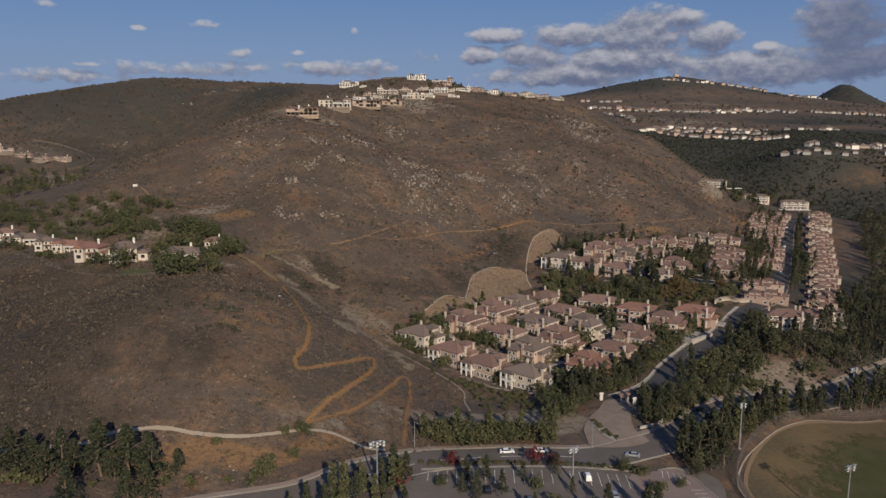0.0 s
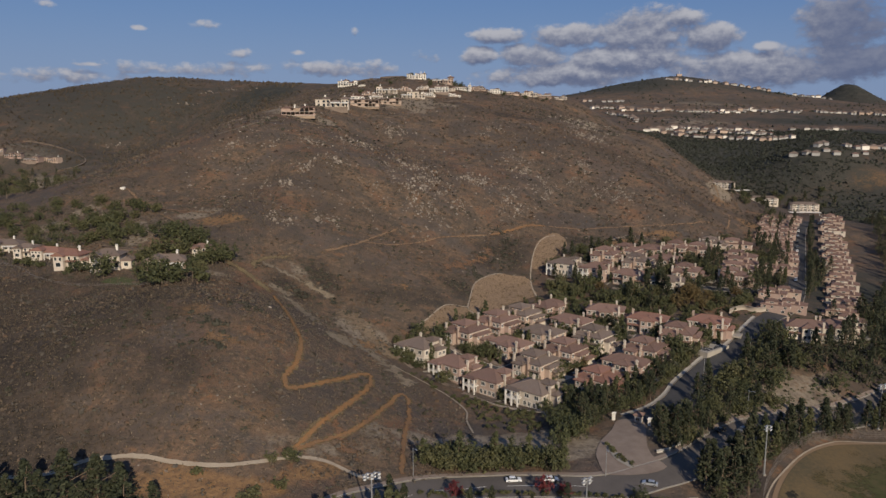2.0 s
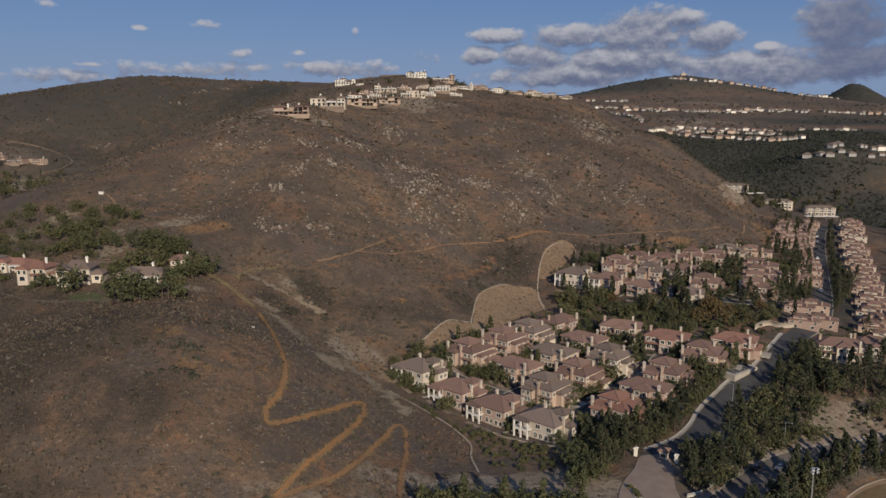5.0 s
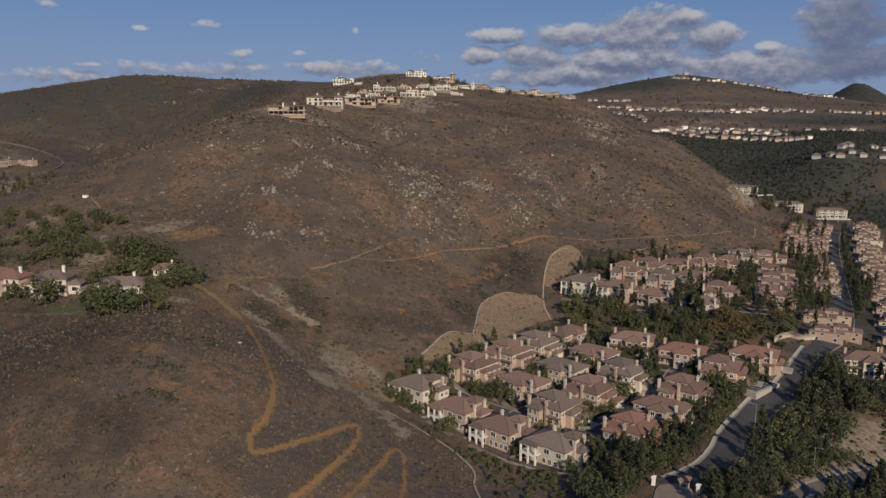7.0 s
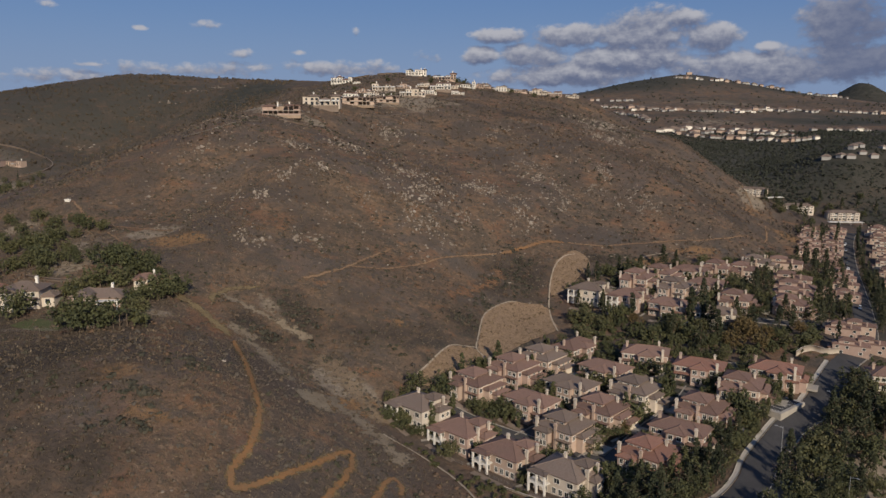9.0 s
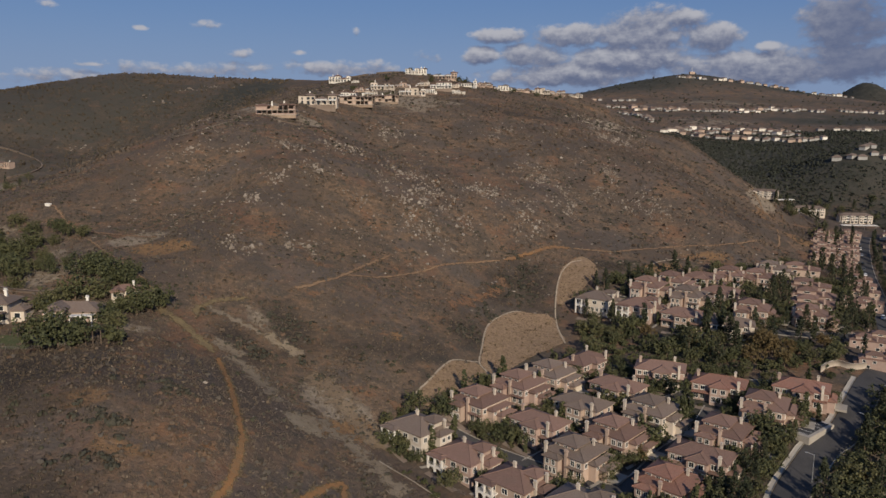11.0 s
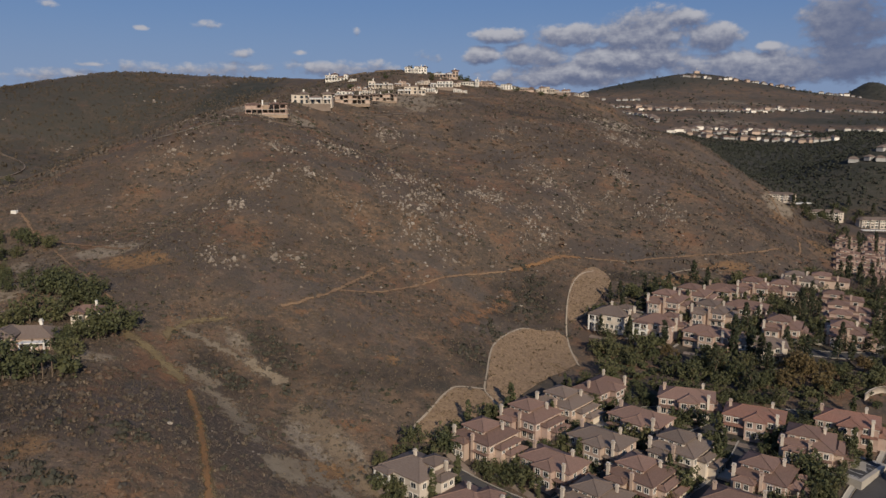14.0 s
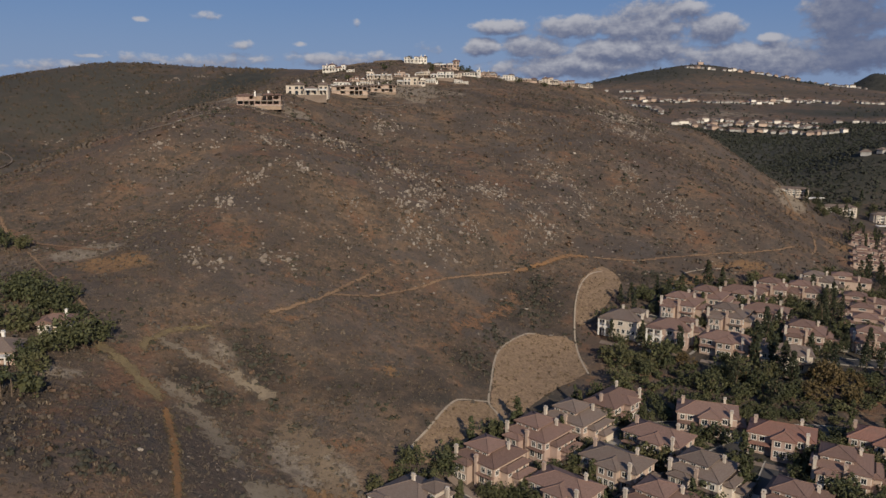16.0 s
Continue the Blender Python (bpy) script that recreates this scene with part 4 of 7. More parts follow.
def put_house(proto, x, y, turn, label, group, size=1.0, lift=0.0, category="house", spread=1.0):
    ob = copy_thing(proto, Matrix.LocRotScale((x, y, ground(x, y) + lift), Euler((0, 0, radians(turn))), None))
    ob.scale = (size * spread, size * spread, size * (0.94 if spread > 1 else 1.0))
    tagged(ob, label, category, group)
    FOOTPRINTS.append((x, y, 9.5 * size, radians(turn), 8.3 * size * spread, 7.2 * size * spread))
    return ob


def retire(*protos):
    for p in protos:
        for o in (*p.children_recursive, p):
            bpy.data.objects.remove(o)


# ---- roads, paths and cleared ground, laid on the land ----
def smooth_line(pts, gap=2.0):
    """A smooth curve through the points, with a vertex about every gap metres."""
    p = [Vector(q) for q in pts]
    p = [2 * p[0] - p[1]] + p + [2 * p[-1] - p[-2]]
    out = []
    for a, b, c, d in zip(p, p[1:], p[2:], p[3:]):
        n = max(2, int((c - b).length / gap))
        for i in range(n):
            t = i / n
            out.append(0.5 * ((2 * b) + (c - a) * t + (2 * a - 5 * b + 4 * c - d) * t * t + (3 * b - a - 3 * c + d) * t ** 3))
    return out + [p[-2]]


def ribbon(name, pts, width, mat, lift, label, category, offset=0.0, thick=0.0, ragged=0.0, gap=2.0, kind="structure", across=4):
    """A strip that follows the land; offset: metres to the right of the line."""
    line = smooth_line(pts, gap)
    verts, faces = [], []
    rnd = random.Random(len(name) * 7 + len(pts))
    xs, ys = [], []
    for i, c in enumerate(line):
        t = (line[min(i + 1, len(line) - 1)] - line[max(i - 1, 0)]).normalized()
        r = Vector((t.y, -t.x))
        wa, wb = (width / 2 * (1 + rnd.uniform(-ragged, ragged)) for _ in range(2))
        for k in range(across + 1):
            u = -wa + (wa + wb) * k / across + offset
            xs.append(c.x + r.x * u), ys.append(c.y + r.y * u)
    z = heights(xs, ys)
    n = across + 1
    for i in range(len(line)):
        row = z[i * n:(i + 1) * n]
        for k in range(n):
            verts.append((xs[i * n + k], ys[i * n + k], row[k] + lift))
    for i in range(len(line) - 1):
        for k in range(across):
            a = i * n + k
            faces.append((a, a + 1, a + n + 1, a + n))
    if thick:
        m = len(verts)
        verts += [(x, y, zz - thick) for x, y, zz in verts]
        for i in range(len(line) - 1):
            a, b = i * n, i * n + across
            faces += [(a + n, a, a + m, a + n + m)[::-1][::-1], (b, b + n, b + n + m, b + m)]
        faces += [tuple(range(0, n)) + tuple(m + k for k in reversed(range(n)))]
    me = from_arrays(name, verts, faces, mat, True)
    rim = me.attributes.new("rim", "FLOAT", "POINT")
    last = len(line) - 1
    values = [(1 - abs(2 * k / across - 1)) * min(1, 0.25 + i / 3, 0.25 + (last - i) / 3) for i in range(last + 1) for k in range(n)]
    rim.data.foreach_set("value", (values * 2)[:len(verts)])
    return tagged(new(name, me), label, category, kind=kind)


def patch(name, poly, mat, lift, label, category, rings=10, gap=2.5, kind="structure", wavy=0.0):
    """A piece of ground cover with the outline poly."""
    line = smooth_line(list(poly) + [poly[0]], gap)[:-1]
    cx, cy = sum(p.x for p in line) / len(line), sum(p.y for p in line) / len(line)
    rnd = random.Random(len(line))
    xs, ys = [cx], [cy]
    n = len(line)
    wob = [1 + rnd.uniform(-wavy, wavy) for _ in line]
    for r in range(1, rings + 1):
        for p, w in zip(line, wob):
            f = r / rings * (w if r == rings else 1)
            xs.append(cx + (p.x - cx) * f), ys.append(cy + (p.y - cy) * f)
    z = heights(xs, ys)
    verts = [(x, y, h + lift) for x, y, h in zip(xs, ys, z)]
    faces = [(0, 1 + i, 1 + (i + 1) % n) for i in range(n)]
    for r in range(rings - 1):
        a, b = 1 + r * n, 1 + (r + 1) * n
        faces += [(a + i, b + i, b + (i + 1) % n, a + (i + 1) % n) for i in range(n)]
    me = from_arrays(name, verts, faces, mat, True)
    rim = me.attributes.new("rim", "FLOAT", "POINT")
    rim.data.foreach_set("value", [1.0] + [min(1.0, 2.2 * (1 - r / rings)) for r in range(1, rings + 1) for _ in line])
    return tagged(new(name, me), label, category, kind=kind)


MAIN_ROAD = [(-150, 150), (-95, 160), (-56, 173), (-36, 181), (-19, 196), (-3, 206), (14, 209), (44, 210), (62, 219), (76, 229), (98, 249), (122, 265), (150, 279), (190, 300), (240, 335)]
ribbon("road", MAIN_ROAD, 11.0, ASPHALT_PALE, 0.10, "worn grey asphalt road past the housing estate", "road", across=6)
ribbon("kerb", MAIN_ROAD, 0.35, CONCRETE, 0.26, "pale concrete kerb", "kerb", -5.9, 0.3, across=1)
ribbon("pavement", MAIN_ROAD, 1.5, PAVERS, 0.22, "pale concrete pavement beside the road", "pavement", -6.9)
ribbon("kerb", MAIN_ROAD, 0.35, CONCRETE, 0.26, "pale concrete kerb", "kerb", 5.9, 0.3, across=1)
for a, b in (((-30, 187), (-8, 203)), ((-4, 205.5), (12, 208.8)), ((18, 209.2), (40, 209.8))):
    ribbon("road_marking", [a, b], 0.18, PAINT_WHITE, 0.15, "white painted line on the asphalt road", "road marking", across=1)
PRIVATE_ROAD = [(55, 228), (58, 240), (65, 256), (77, 264), (86, 274), (93, 285), (103, 297), (112, 307), (124, 317), (138, 334), (150, 349), (168, 368), (184, 393), (203, 430), (226, 478), (254, 535), (278, 585), (300, 622)]
ribbon("road", PRIVATE_ROAD, 8.6, ASPHALT, 0.13, "dark asphalt street through the estate", "road", across=5)
ribbon("pavement", PRIVATE_ROAD[2:11], 1.5, CONCRETE, 0.28, "pale concrete pavement along the estate street", "pavement", -5.4, 0.3)
ribbon("kerb", PRIVATE_ROAD[3:], 0.35, CONCRETE, 0.26, "pale concrete kerb of the estate street", "kerb", 4.5, 0.3, across=1)
patch("plaza", [(46.5, 222), (47, 230), (50.5, 239), (56, 248), (60, 256), (68, 256), (67, 247), (64.5, 236), (65, 229), (67.5, 225), (60, 219.5), (48, 217)], PAVERS, 0.24, "tan paved entrance court of the estate", "pavement", 6)
patch("traffic_island", [(51, 237), (53, 236), (54, 229), (57, 223), (55.5, 222), (52, 227)], CONCRETE, 0.42, "planted traffic island with a pale kerb", "traffic island", 3, 1.5)
LANES = [([(8, 322), (22, 333), (45, 345), (66, 352), (84, 343)], 6.0), ([(2, 317), (24, 303), (43, 290), (52, 292), (64, 304), (80, 319), (88, 330)], 6.0),
         ([(24, 303), (40, 314), (58, 325), (76, 336), (95, 346), (112, 345), (128, 338)], 6.0), ([(78, 430), (98, 415), (118, 402), (140, 394), (160, 396), (182, 402)], 6.0), ([(118, 445), (137, 430), (150, 415), (160, 398)], 6.0)]
for pts, w in LANES:
    ribbon("driveway", pts, w, ASPHALT, 0.14, "dark asphalt lane between the houses", "road", across=4)
    for side in (-3.15, 3.15):
        ribbon("kerb", pts, 0.45, CONCRETE, 0.26, "pale concrete kerb of the lane", "kerb", side, 0.3, across=1)

TRAIL_TOP = [(-97, 337), (-90.4, 332.7), (-81, 327), (-70.9, 318.8), (-63.5, 304), (-57, 288), (-52, 275), (-49, 264), (-48.6, 252), (-50.0, 243), (-48.9, 237.5), (-45.5, 239.5), (-40, 247.5), (-33.4, 261), (-28.5, 272.5),
             (-26.2, 274), (-25.8, 266), (-28, 252), (-32, 238), (-37, 225), (-41, 214), (-43, 209)]
ZIGZAG = [(-11.8, 264), (-12.4, 270), (-15.5, 271), (-18.5, 258), (-23, 240), (-27.5, 228), (-32.5, 221.5), (-37, 217), (-42, 211.5)]
ribbon("trail_verge", TRAIL_TOP[3:], 4.4, YELLOW_GRASS, 0.20, "strip of yellow grass along the dirt trail", "trail", ragged=0.3, gap=1.2, across=6)
ribbon("trail_verge", ZIGZAG, 3.6, YELLOW_GRASS, 0.21, "strip of yellow grass along the dirt trail", "trail", ragged=0.3, gap=1.2, across=6)
ribbon("trail", TRAIL_TOP[3:], 2.5, DIRT, 0.30, "eroded orange dirt trail down the brushy slope", "trail", ragged=0.3, gap=0.9, across=6)
ribbon("trail", TRAIL_TOP[:4], 7.0, YELLOW_GRASS, 0.25, "yellow grassy track over the saddle", "trail", ragged=0.3, gap=1.5, across=6)
ribbon("trail", ZIGZAG, 2.2, DIRT_MID, 0.32, "orange dirt trail zigzagging down the slope", "trail", ragged=0.35, gap=1.0, across=6)
ribbon("trail", [(-11.8, 264), (-11.3, 254), (-11.8, 238), (-11.7, 224), (-11.6, 211)], 2.4, DIRT_MID, 0.34, "straight red-orange gully down the slope", "trail", ragged=0.4, gap=1.2, across=6)
ribbon("trail", [(-82.5, 336.7), (-84, 342), (-81.5, 348.4), (-77.8, 353.3), (-70.4, 359.8)], 4.0, YELLOW_GRASS, 0.3, "yellow grassy track along the draw", "trail", ragged=0.3, gap=1.5, across=6)
ribbon("wash", [(-84.6, 345.3), (-79.2, 344.8), (-73.5, 343.9), (-67.3, 343.3), (-61.5, 342.5)], 5.6, WASH, 0.26, "pale gravel track in the draw", "wash", ragged=0.35, gap=1.0, across=6)
ribbon("wash", [(-63, 342.7), (-59, 342.3), (-55.3, 341.6), (-51, 340.6), (-48.6, 339.6)], 7.6, PALE_WASH, 0.28, "bare pale gravel bar in the draw", "wash", ragged=0.3, gap=1.0, across=8)
ribbon("wash", [(-74.5, 331), (-72.5, 329.1), (-68.4, 325.2), (-64.3, 321.2), (-57.4, 315.0), (-50.5, 307.1), (-48, 303)], 12.0, WASH, 0.24, "pale gravel streak beside the trail", "wash", ragged=0.5, gap=1.0, across=8)
patch("wash", [(-47.6, 297.5), (-46, 302), (-43.0, 305.1), (-37.6, 306.2), (-35, 300), (-33.0, 292.8), (-38.5, 289.0), (-43.5, 291)], PALE_WASH, 0.25, "bare pale gravel patch in the draw", "wash", 8, wavy=0.12)
ribbon("wash", [(-39, 303.8), (-37.9, 303.0), (-31.5, 299.6), (-23.9, 294.1), (-16.6, 287.7), (-10, 281)], 13.0, WASH, 0.22, "pale gravel streaks between dry brush", "wash", ragged=0.6, gap=1.0, across=8)
ribbon("wash", [(-46.7, 330.5), (-38.4, 325.5), (-31.5, 318.1), (-25.7, 310), (-18, 300)], 17.0, DRY_WASH, 0.20, "tan dry grass and gravel in the draw", "wash", ragged=0.45, gap=1.2, across=10)
for pts, w in (([(-20, 330), (-14, 318), (-10, 300)], 8), ([(-35, 236), (-30, 222), (-22, 214)], 8), ([(0, 400), (14, 420), (30, 446)], 12)):
    ribbon("bare_soil", pts, w, RUST_SOIL, 0.18, "patch of bare rust-red soil between the brush", "soil", ragged=0.5, gap=1.5, across=8)
ribbon("path", [(-150, 190), (-120, 197), (-106, 200), (-100.5, 202), (-95, 203.2), (-89, 202.7), (-83, 202.4), (-77, 201.6), (-72, 200.8), (-65.5, 200.8), (-57.7, 202), (-50, 204.5), (-41, 209), (-35.4, 210.8), (-31, 210.6), (-26.7, 209), (-22, 207.6), (-17, 208.4)],
       1.3, SAND, 0.25, "pale gravel footpath along the foot of the slope", "path", ragged=0.2, gap=1.5)
ribbon("trail", [(-58.8, 370.8), (-48.4, 381.2), (-41.4, 391.2), (-34.7, 409.4), (-24.6, 429.9)], 2.6, DIRT_PALE, 0.35, "faint brown footpath up the hillside", "trail", ragged=0.4, gap=1.5)
ribbon("trail", [(-41.4, 391.2), (-29.4, 401.4), (-16.6, 417.3), (-1.4, 436.6), (13.2, 448.6), (28.6, 460.4)], 2.0, DIRT_PALE, 0.35, "orange dirt trail across the hillside", "trail", ragged=0.4, gap=1.5)
ribbon("trail", [(28.6, 460.4), (41.9, 470.5), (55.9, 481.0), (66.4, 483.3)], 3.4, DIRT_MID, 0.35, "bright orange dirt road round the foot of the hill", "trail", ragged=0.35, gap=1.5)
ribbon("trail", [(66.4, 483.3), (87.6, 487.6), (108.3, 499.3), (132.2, 508.0), (155.4, 512.6), (180.2, 527.1), (215, 570), (232, 610)], 2.4, DIRT_PALE, 0.35, "faint orange dirt road round the foot of the hill", "trail", ragged=0.4, gap=1.5)
ribbon("trail", [(-177, 430), (-171, 423.9), (-162.6, 414.1), (-150.5, 405.8), (-137.8, 400.7), (-126.4, 397.5), (-116.3, 395.1)], 2.6, DIRT_PALE, 0.3, "pale dirt track over the saddle", "trail", ragged=0.35, gap=1.2)
ribbon("trail", [(-146, 396.5), (-125.4, 372.8), (-107.9, 354.8), (-96.4, 341.9), (-91.6, 336.1)], 1.5, DIRT_PALE, 0.3, "narrow path along the edge of the knoll", "trail", ragged=0.35, gap=1.2)
ribbon("trail", [(-150, 503), (-138, 512), (-122, 530), (-112, 542)], 5.0, WASH, 0.4, "pale graded track below the hilltop houses", "trail", ragged=0.3)
ribbon("trail", [(236, 640), (243, 668), (247, 700), (250, 730)], 2.6, DIRT_PALE, 0.4, "pale track along the shoulder of the hill", "trail", ragged=0.3)
for pts in ([(-12.0, 326.3), (-10.0, 333.0), (-5.8, 341.2), (-0.2, 353.5), (3.7, 358.7), (12.3, 361.9)],
            [(16.6, 351.6), (14.2, 357.1), (12.3, 361.9), (13.7, 373.0), (15.6, 387.7), (18.0, 398.3), (23.4, 409.9), (30.1, 418.6), (33.9, 420.2)],
            [(49.2, 392.4), (48.7, 405.6), (49.0, 417.1), (50.2, 427.9), (53.5, 445.0), (57.4, 457.2), (63.1, 467.2), (70.0, 471.8)],
            [(80.8, 457.0), (86.1, 451.2), (91.2, 445.4), (96.2, 454.2), (103.8, 471.9), (111.4, 483.7), (122.4, 490.9), (132.3, 494.0)],
            [(-19.1, 294.6), (-8.5, 289.3), (1.9, 279.9), (8.3, 267.7), (8.4, 257.4), (10.1, 246.1)], [(18, 287), (28, 277.5), (35.6, 262.0), (36.3, 244.5)]):
    ribbon("drainage_channel", pts, 0.62, SAND, 0.30, "pale concrete drainage channel on the slope", "drain", gap=1.2, ragged=0.08)
CUT_BANKS = [[(-12.1, 327.4), (-10.0, 333.0), (-5.8, 341.2), (-0.2, 353.5), (3.7, 358.1), (11.7, 360.9), (15.5, 351.8), (11.0, 346.7), (1.5, 334.8), (-3.8, 328.6)],
             [(12.9, 361.3), (15.3, 382.8), (17.5, 398.3), (23.5, 411.0), (31.4, 419.0), (41.4, 421.5), (48.4, 419.0), (48.7, 406.1), (49.1, 394.1), (35.8, 378.6), (25.9, 364.3), (17.0, 351.6)],
             [(51.1, 432.9), (53.8, 447.3), (57.5, 459.5), (62.4, 467.9), (70.7, 475.4), (75.4, 470.5), (75.7, 458.3), (68.1, 446.7), (60.8, 435.2), (52.8, 429.2)]]
patch("cut_bank", CUT_BANKS[0], DRY_GRASS, 0.27, "mown dry grass bank behind the houses", "bank", 8, wavy=0.03)
patch("cut_bank", CUT_BANKS[1], DRY_GRASS, 0.27, "mown tan grass bank with small tufts", "bank", 12, wavy=0.03)
patch("cut_bank", CUT_BANKS[2], DRY_GRASS, 0.27, "steep tan dry grass bank behind a house", "bank", 10, wavy=0.03)
patch("sports_field", [(91, 200), (92, 209), (100, 224), (112, 239.5), (126, 252), (141, 260.5), (170, 268), (215, 270), (250, 240), (240, 190), (200, 165), (150, 160), (105, 175)], INFIELD, 0.14, "brown soil margin of a sports field", "sports field", 8)
TURF_LINE = [(92, 201), (93.3, 208.6), (101, 223), (113, 238.3), (126.8, 250.8), (141.6, 259.2), (170, 266.6), (214, 268), (248, 239), (238, 191), (198, 167), (150, 162), (106, 177)]
patch("turf", TURF_LINE, TURF, 0.22, "worn brown sports turf", "turf", 10)
patch("turf", TURF_LINE, GREEN_TURF, 0.27, "patchy green grass on the sports field", "turf", 12)
ribbon("path", [(88.8, 200), (88.9, 205.2), (92.4, 213.6), (98.9, 223.9), (107.6, 234), (119.5, 246.2), (131, 255.4), (142.3, 261.4), (170, 268.4)], 0.5, SAND, 0.24, "narrow pale path along the field fence", "path", across=2)
patch("car_park", [(-12, 197), (-2, 199.5), (10, 202.5), (40, 203.5), (62, 204), (75, 211), (84, 204), (70, 180), (30, 176), (-10, 178)], ASPHALT_PALE, 0.18, "pale worn asphalt car park", "car park", 10)
patch("parking_lot", [(56, 202.5), (64.9, 206.4), (71.4, 209.4), (75.2, 206.3), (77, 201), (79.5, 196), (78, 186), (62, 186), (54, 197.5)], LOT, 0.26, "reddish worn paving of a parking lot", "car park", 6)
ribbon("kerb", [(64.9, 206.6), (71.4, 209.7), (75.4, 206.4), (77.2, 201), (79.7, 196)], 0.4, CONCRETE, 0.45, "pale concrete kerb of the parking lot", "kerb", 0, 0.35, across=1)
for k in range(5):
    ribbon("road_marking", [(66.2 + k * 1.6, 206.6 - k * 0.1), (65.4 + k * 1.9, 203.0 - k * 0.4)], 0.14, PAINT_WHITE, 0.32, "white painted parking line", "road marking", across=1)
    ribbon("road_marking", [(76.4 + k * 0.4, 199.5 - k * 1.8), (72.4 + k * 0.3, 198.0 - k * 1.8)], 0.14, PAINT_WHITE, 0.32, "white painted parking line", "road marking", across=1)
for i in range(22):
    x = -4 + i * 2.75
    if 13 < i < 15:
        continue
    ribbon("road_marking", [(x, 194.6), (x + 0.2, 199.6 + min(i, 8) * 0.25)], 0.14, PAINT_WHITE, 0.26, "white painted parking line", "road marking", across=1)
ribbon("kerb", [(-6, 200.2), (8, 202.8), (40, 203.8), (60, 204.4)], 0.4, CONCRETE, 0.36, "pale concrete kerb of the car park", "kerb", 0, 0.3, across=1)
patch("lawn", [(-136, 304.5), (-132.5, 309), (-127, 309.5), (-122, 306), (-118.5, 300.5), (-124, 299.8), (-130.3, 301.8)], LAWN, 0.2, "small green lawn behind a house", "lawn", 5)
patch("lawn", [(113, 328), (123, 330), (131, 338), (126, 340), (115, 336)], LAWN, 0.2, "clipped green lawn in front of a house", "lawn", 5)

# ---- houses of the estate ----
VILLAS = {}


def villa(kind, wall, tile):
    key = (kind, wall.name, tile.name)
    if key not in VILLAS:
        VILLAS[key] = kind(wall, tile)
    return VILLAS[key]


CREAM_GREY = "cream stucco two-storey villa with a grey-brown tile roof"
ROSE_ROSE = "rose stucco two-storey villa with a rose tile roof"
SAND_ROSE = "sand stucco two-storey villa with a rose tile roof"
SAND_GREY = "sand stucco two-storey villa with a grey tile roof"
CREAM_ROSE = "cream stucco two-storey villa with a rose tile roof"
RED = "rose stucco villa with a red clay tile roof"
COLOURS = {CREAM_ROSE: (STUCCO_CREAM, ROOF_ROSE), CREAM_GREY: (STUCCO_CREAM, ROOF_GREY), ROSE_ROSE: (STUCCO_ROSE, ROOF_ROSE), SAND_ROSE: (STUCCO_SAND, ROOF_ROSE), SAND_GREY: (STUCCO_SAND, ROOF_GREY), RED: (STUCCO_ROSE, ROOF_RED)}
ESTATE = [(villa_porch, -8.5, 310, -43, CREAM_GREY), (villa_porch, 5.5, 300, -43, ROSE_ROSE), (villa_porch, 19, 287.5, -43, SAND_ROSE), (villa_porch, 34, 274.5, -43, CREAM_GREY),
          (villa_tower, 10.5, 329, -43, SAND_ROSE), (villa_tower, 25, 341.5, -43, ROSE_ROSE), (villa_tower, 37, 350.5, -43, SAND_GREY), (villa_wing, 51, 361.5, 47, ROSE_ROSE),
          (villa_wing, 29, 318, -43, ROSE_ROSE), (villa_wing, 44, 327, -43, SAND_GREY), (villa_wing, 58, 338, -43, SAND_ROSE), (villa_tower, 37.5, 302, -43, SAND_GREY),
          (villa_tower, 51, 311, -43, SAND_ROSE), (villa_tower, 65, 322, -43, CREAM_GREY), (villa_wing, 76, 351, -20, ROSE_ROSE), (villa_wing, 92, 337.5, -28, RED), (villa_tower, 101, 323, -30, SAND_ROSE),
          (villa_wing, 118, 334, -30, RED), (villa_tower, 83, 309, -38, ROSE_ROSE), (villa_wing, 72.5, 297, -38, ROSE_ROSE), (villa_tower, 59.5, 285.5, -43, RED), (villa_wing, 160, 333, -15, CREAM_ROSE),
          (villa_wing, 177, 338, -15, CREAM_ROSE)]
UPPER_ESTATE = [(villa_porch, 69, 423, -35, CREAM_GREY), (villa_porch, 84.5, 412, -35, ROSE_ROSE), (villa_wing, 100, 400.5, -35, SAND_ROSE), (villa_tower, 93, 431, -35, SAND_ROSE), (villa_tower, 107, 441, -35, SAND_ROSE),
          (villa_tower, 108.5, 422, -35, SAND_GREY), (villa_wing, 127, 456, -35, SAND_ROSE), (villa_wing, 127, 431, -35, ROSE_ROSE), (villa_tower, 145, 467, -35, SAND_ROSE), (villa_wing, 116, 389.5, -20, CREAM_GREY),
          (villa_tower, 132, 409, -30, SAND_ROSE), (villa_tower, 158, 466, -30, SAND_ROSE), (villa_tower, 171, 480, -30, CREAM_GREY), (row_villa, 189, 486, -28, SAND_ROSE), (row_villa, 181, 459, -28, ROSE_ROSE), (row_villa, 175, 443, -28, ROSE_ROSE),
          (row_villa, 168, 428, -28, ROSE_ROSE), (villa_tower, 157, 409, -28, ROSE_ROSE)]
for kind, x, y, turn, text in ESTATE + UPPER_ESTATE:
    put_house(villa(kind, *COLOURS[text]), x, y, turn, text, "villas of the estate", spread=1.02)
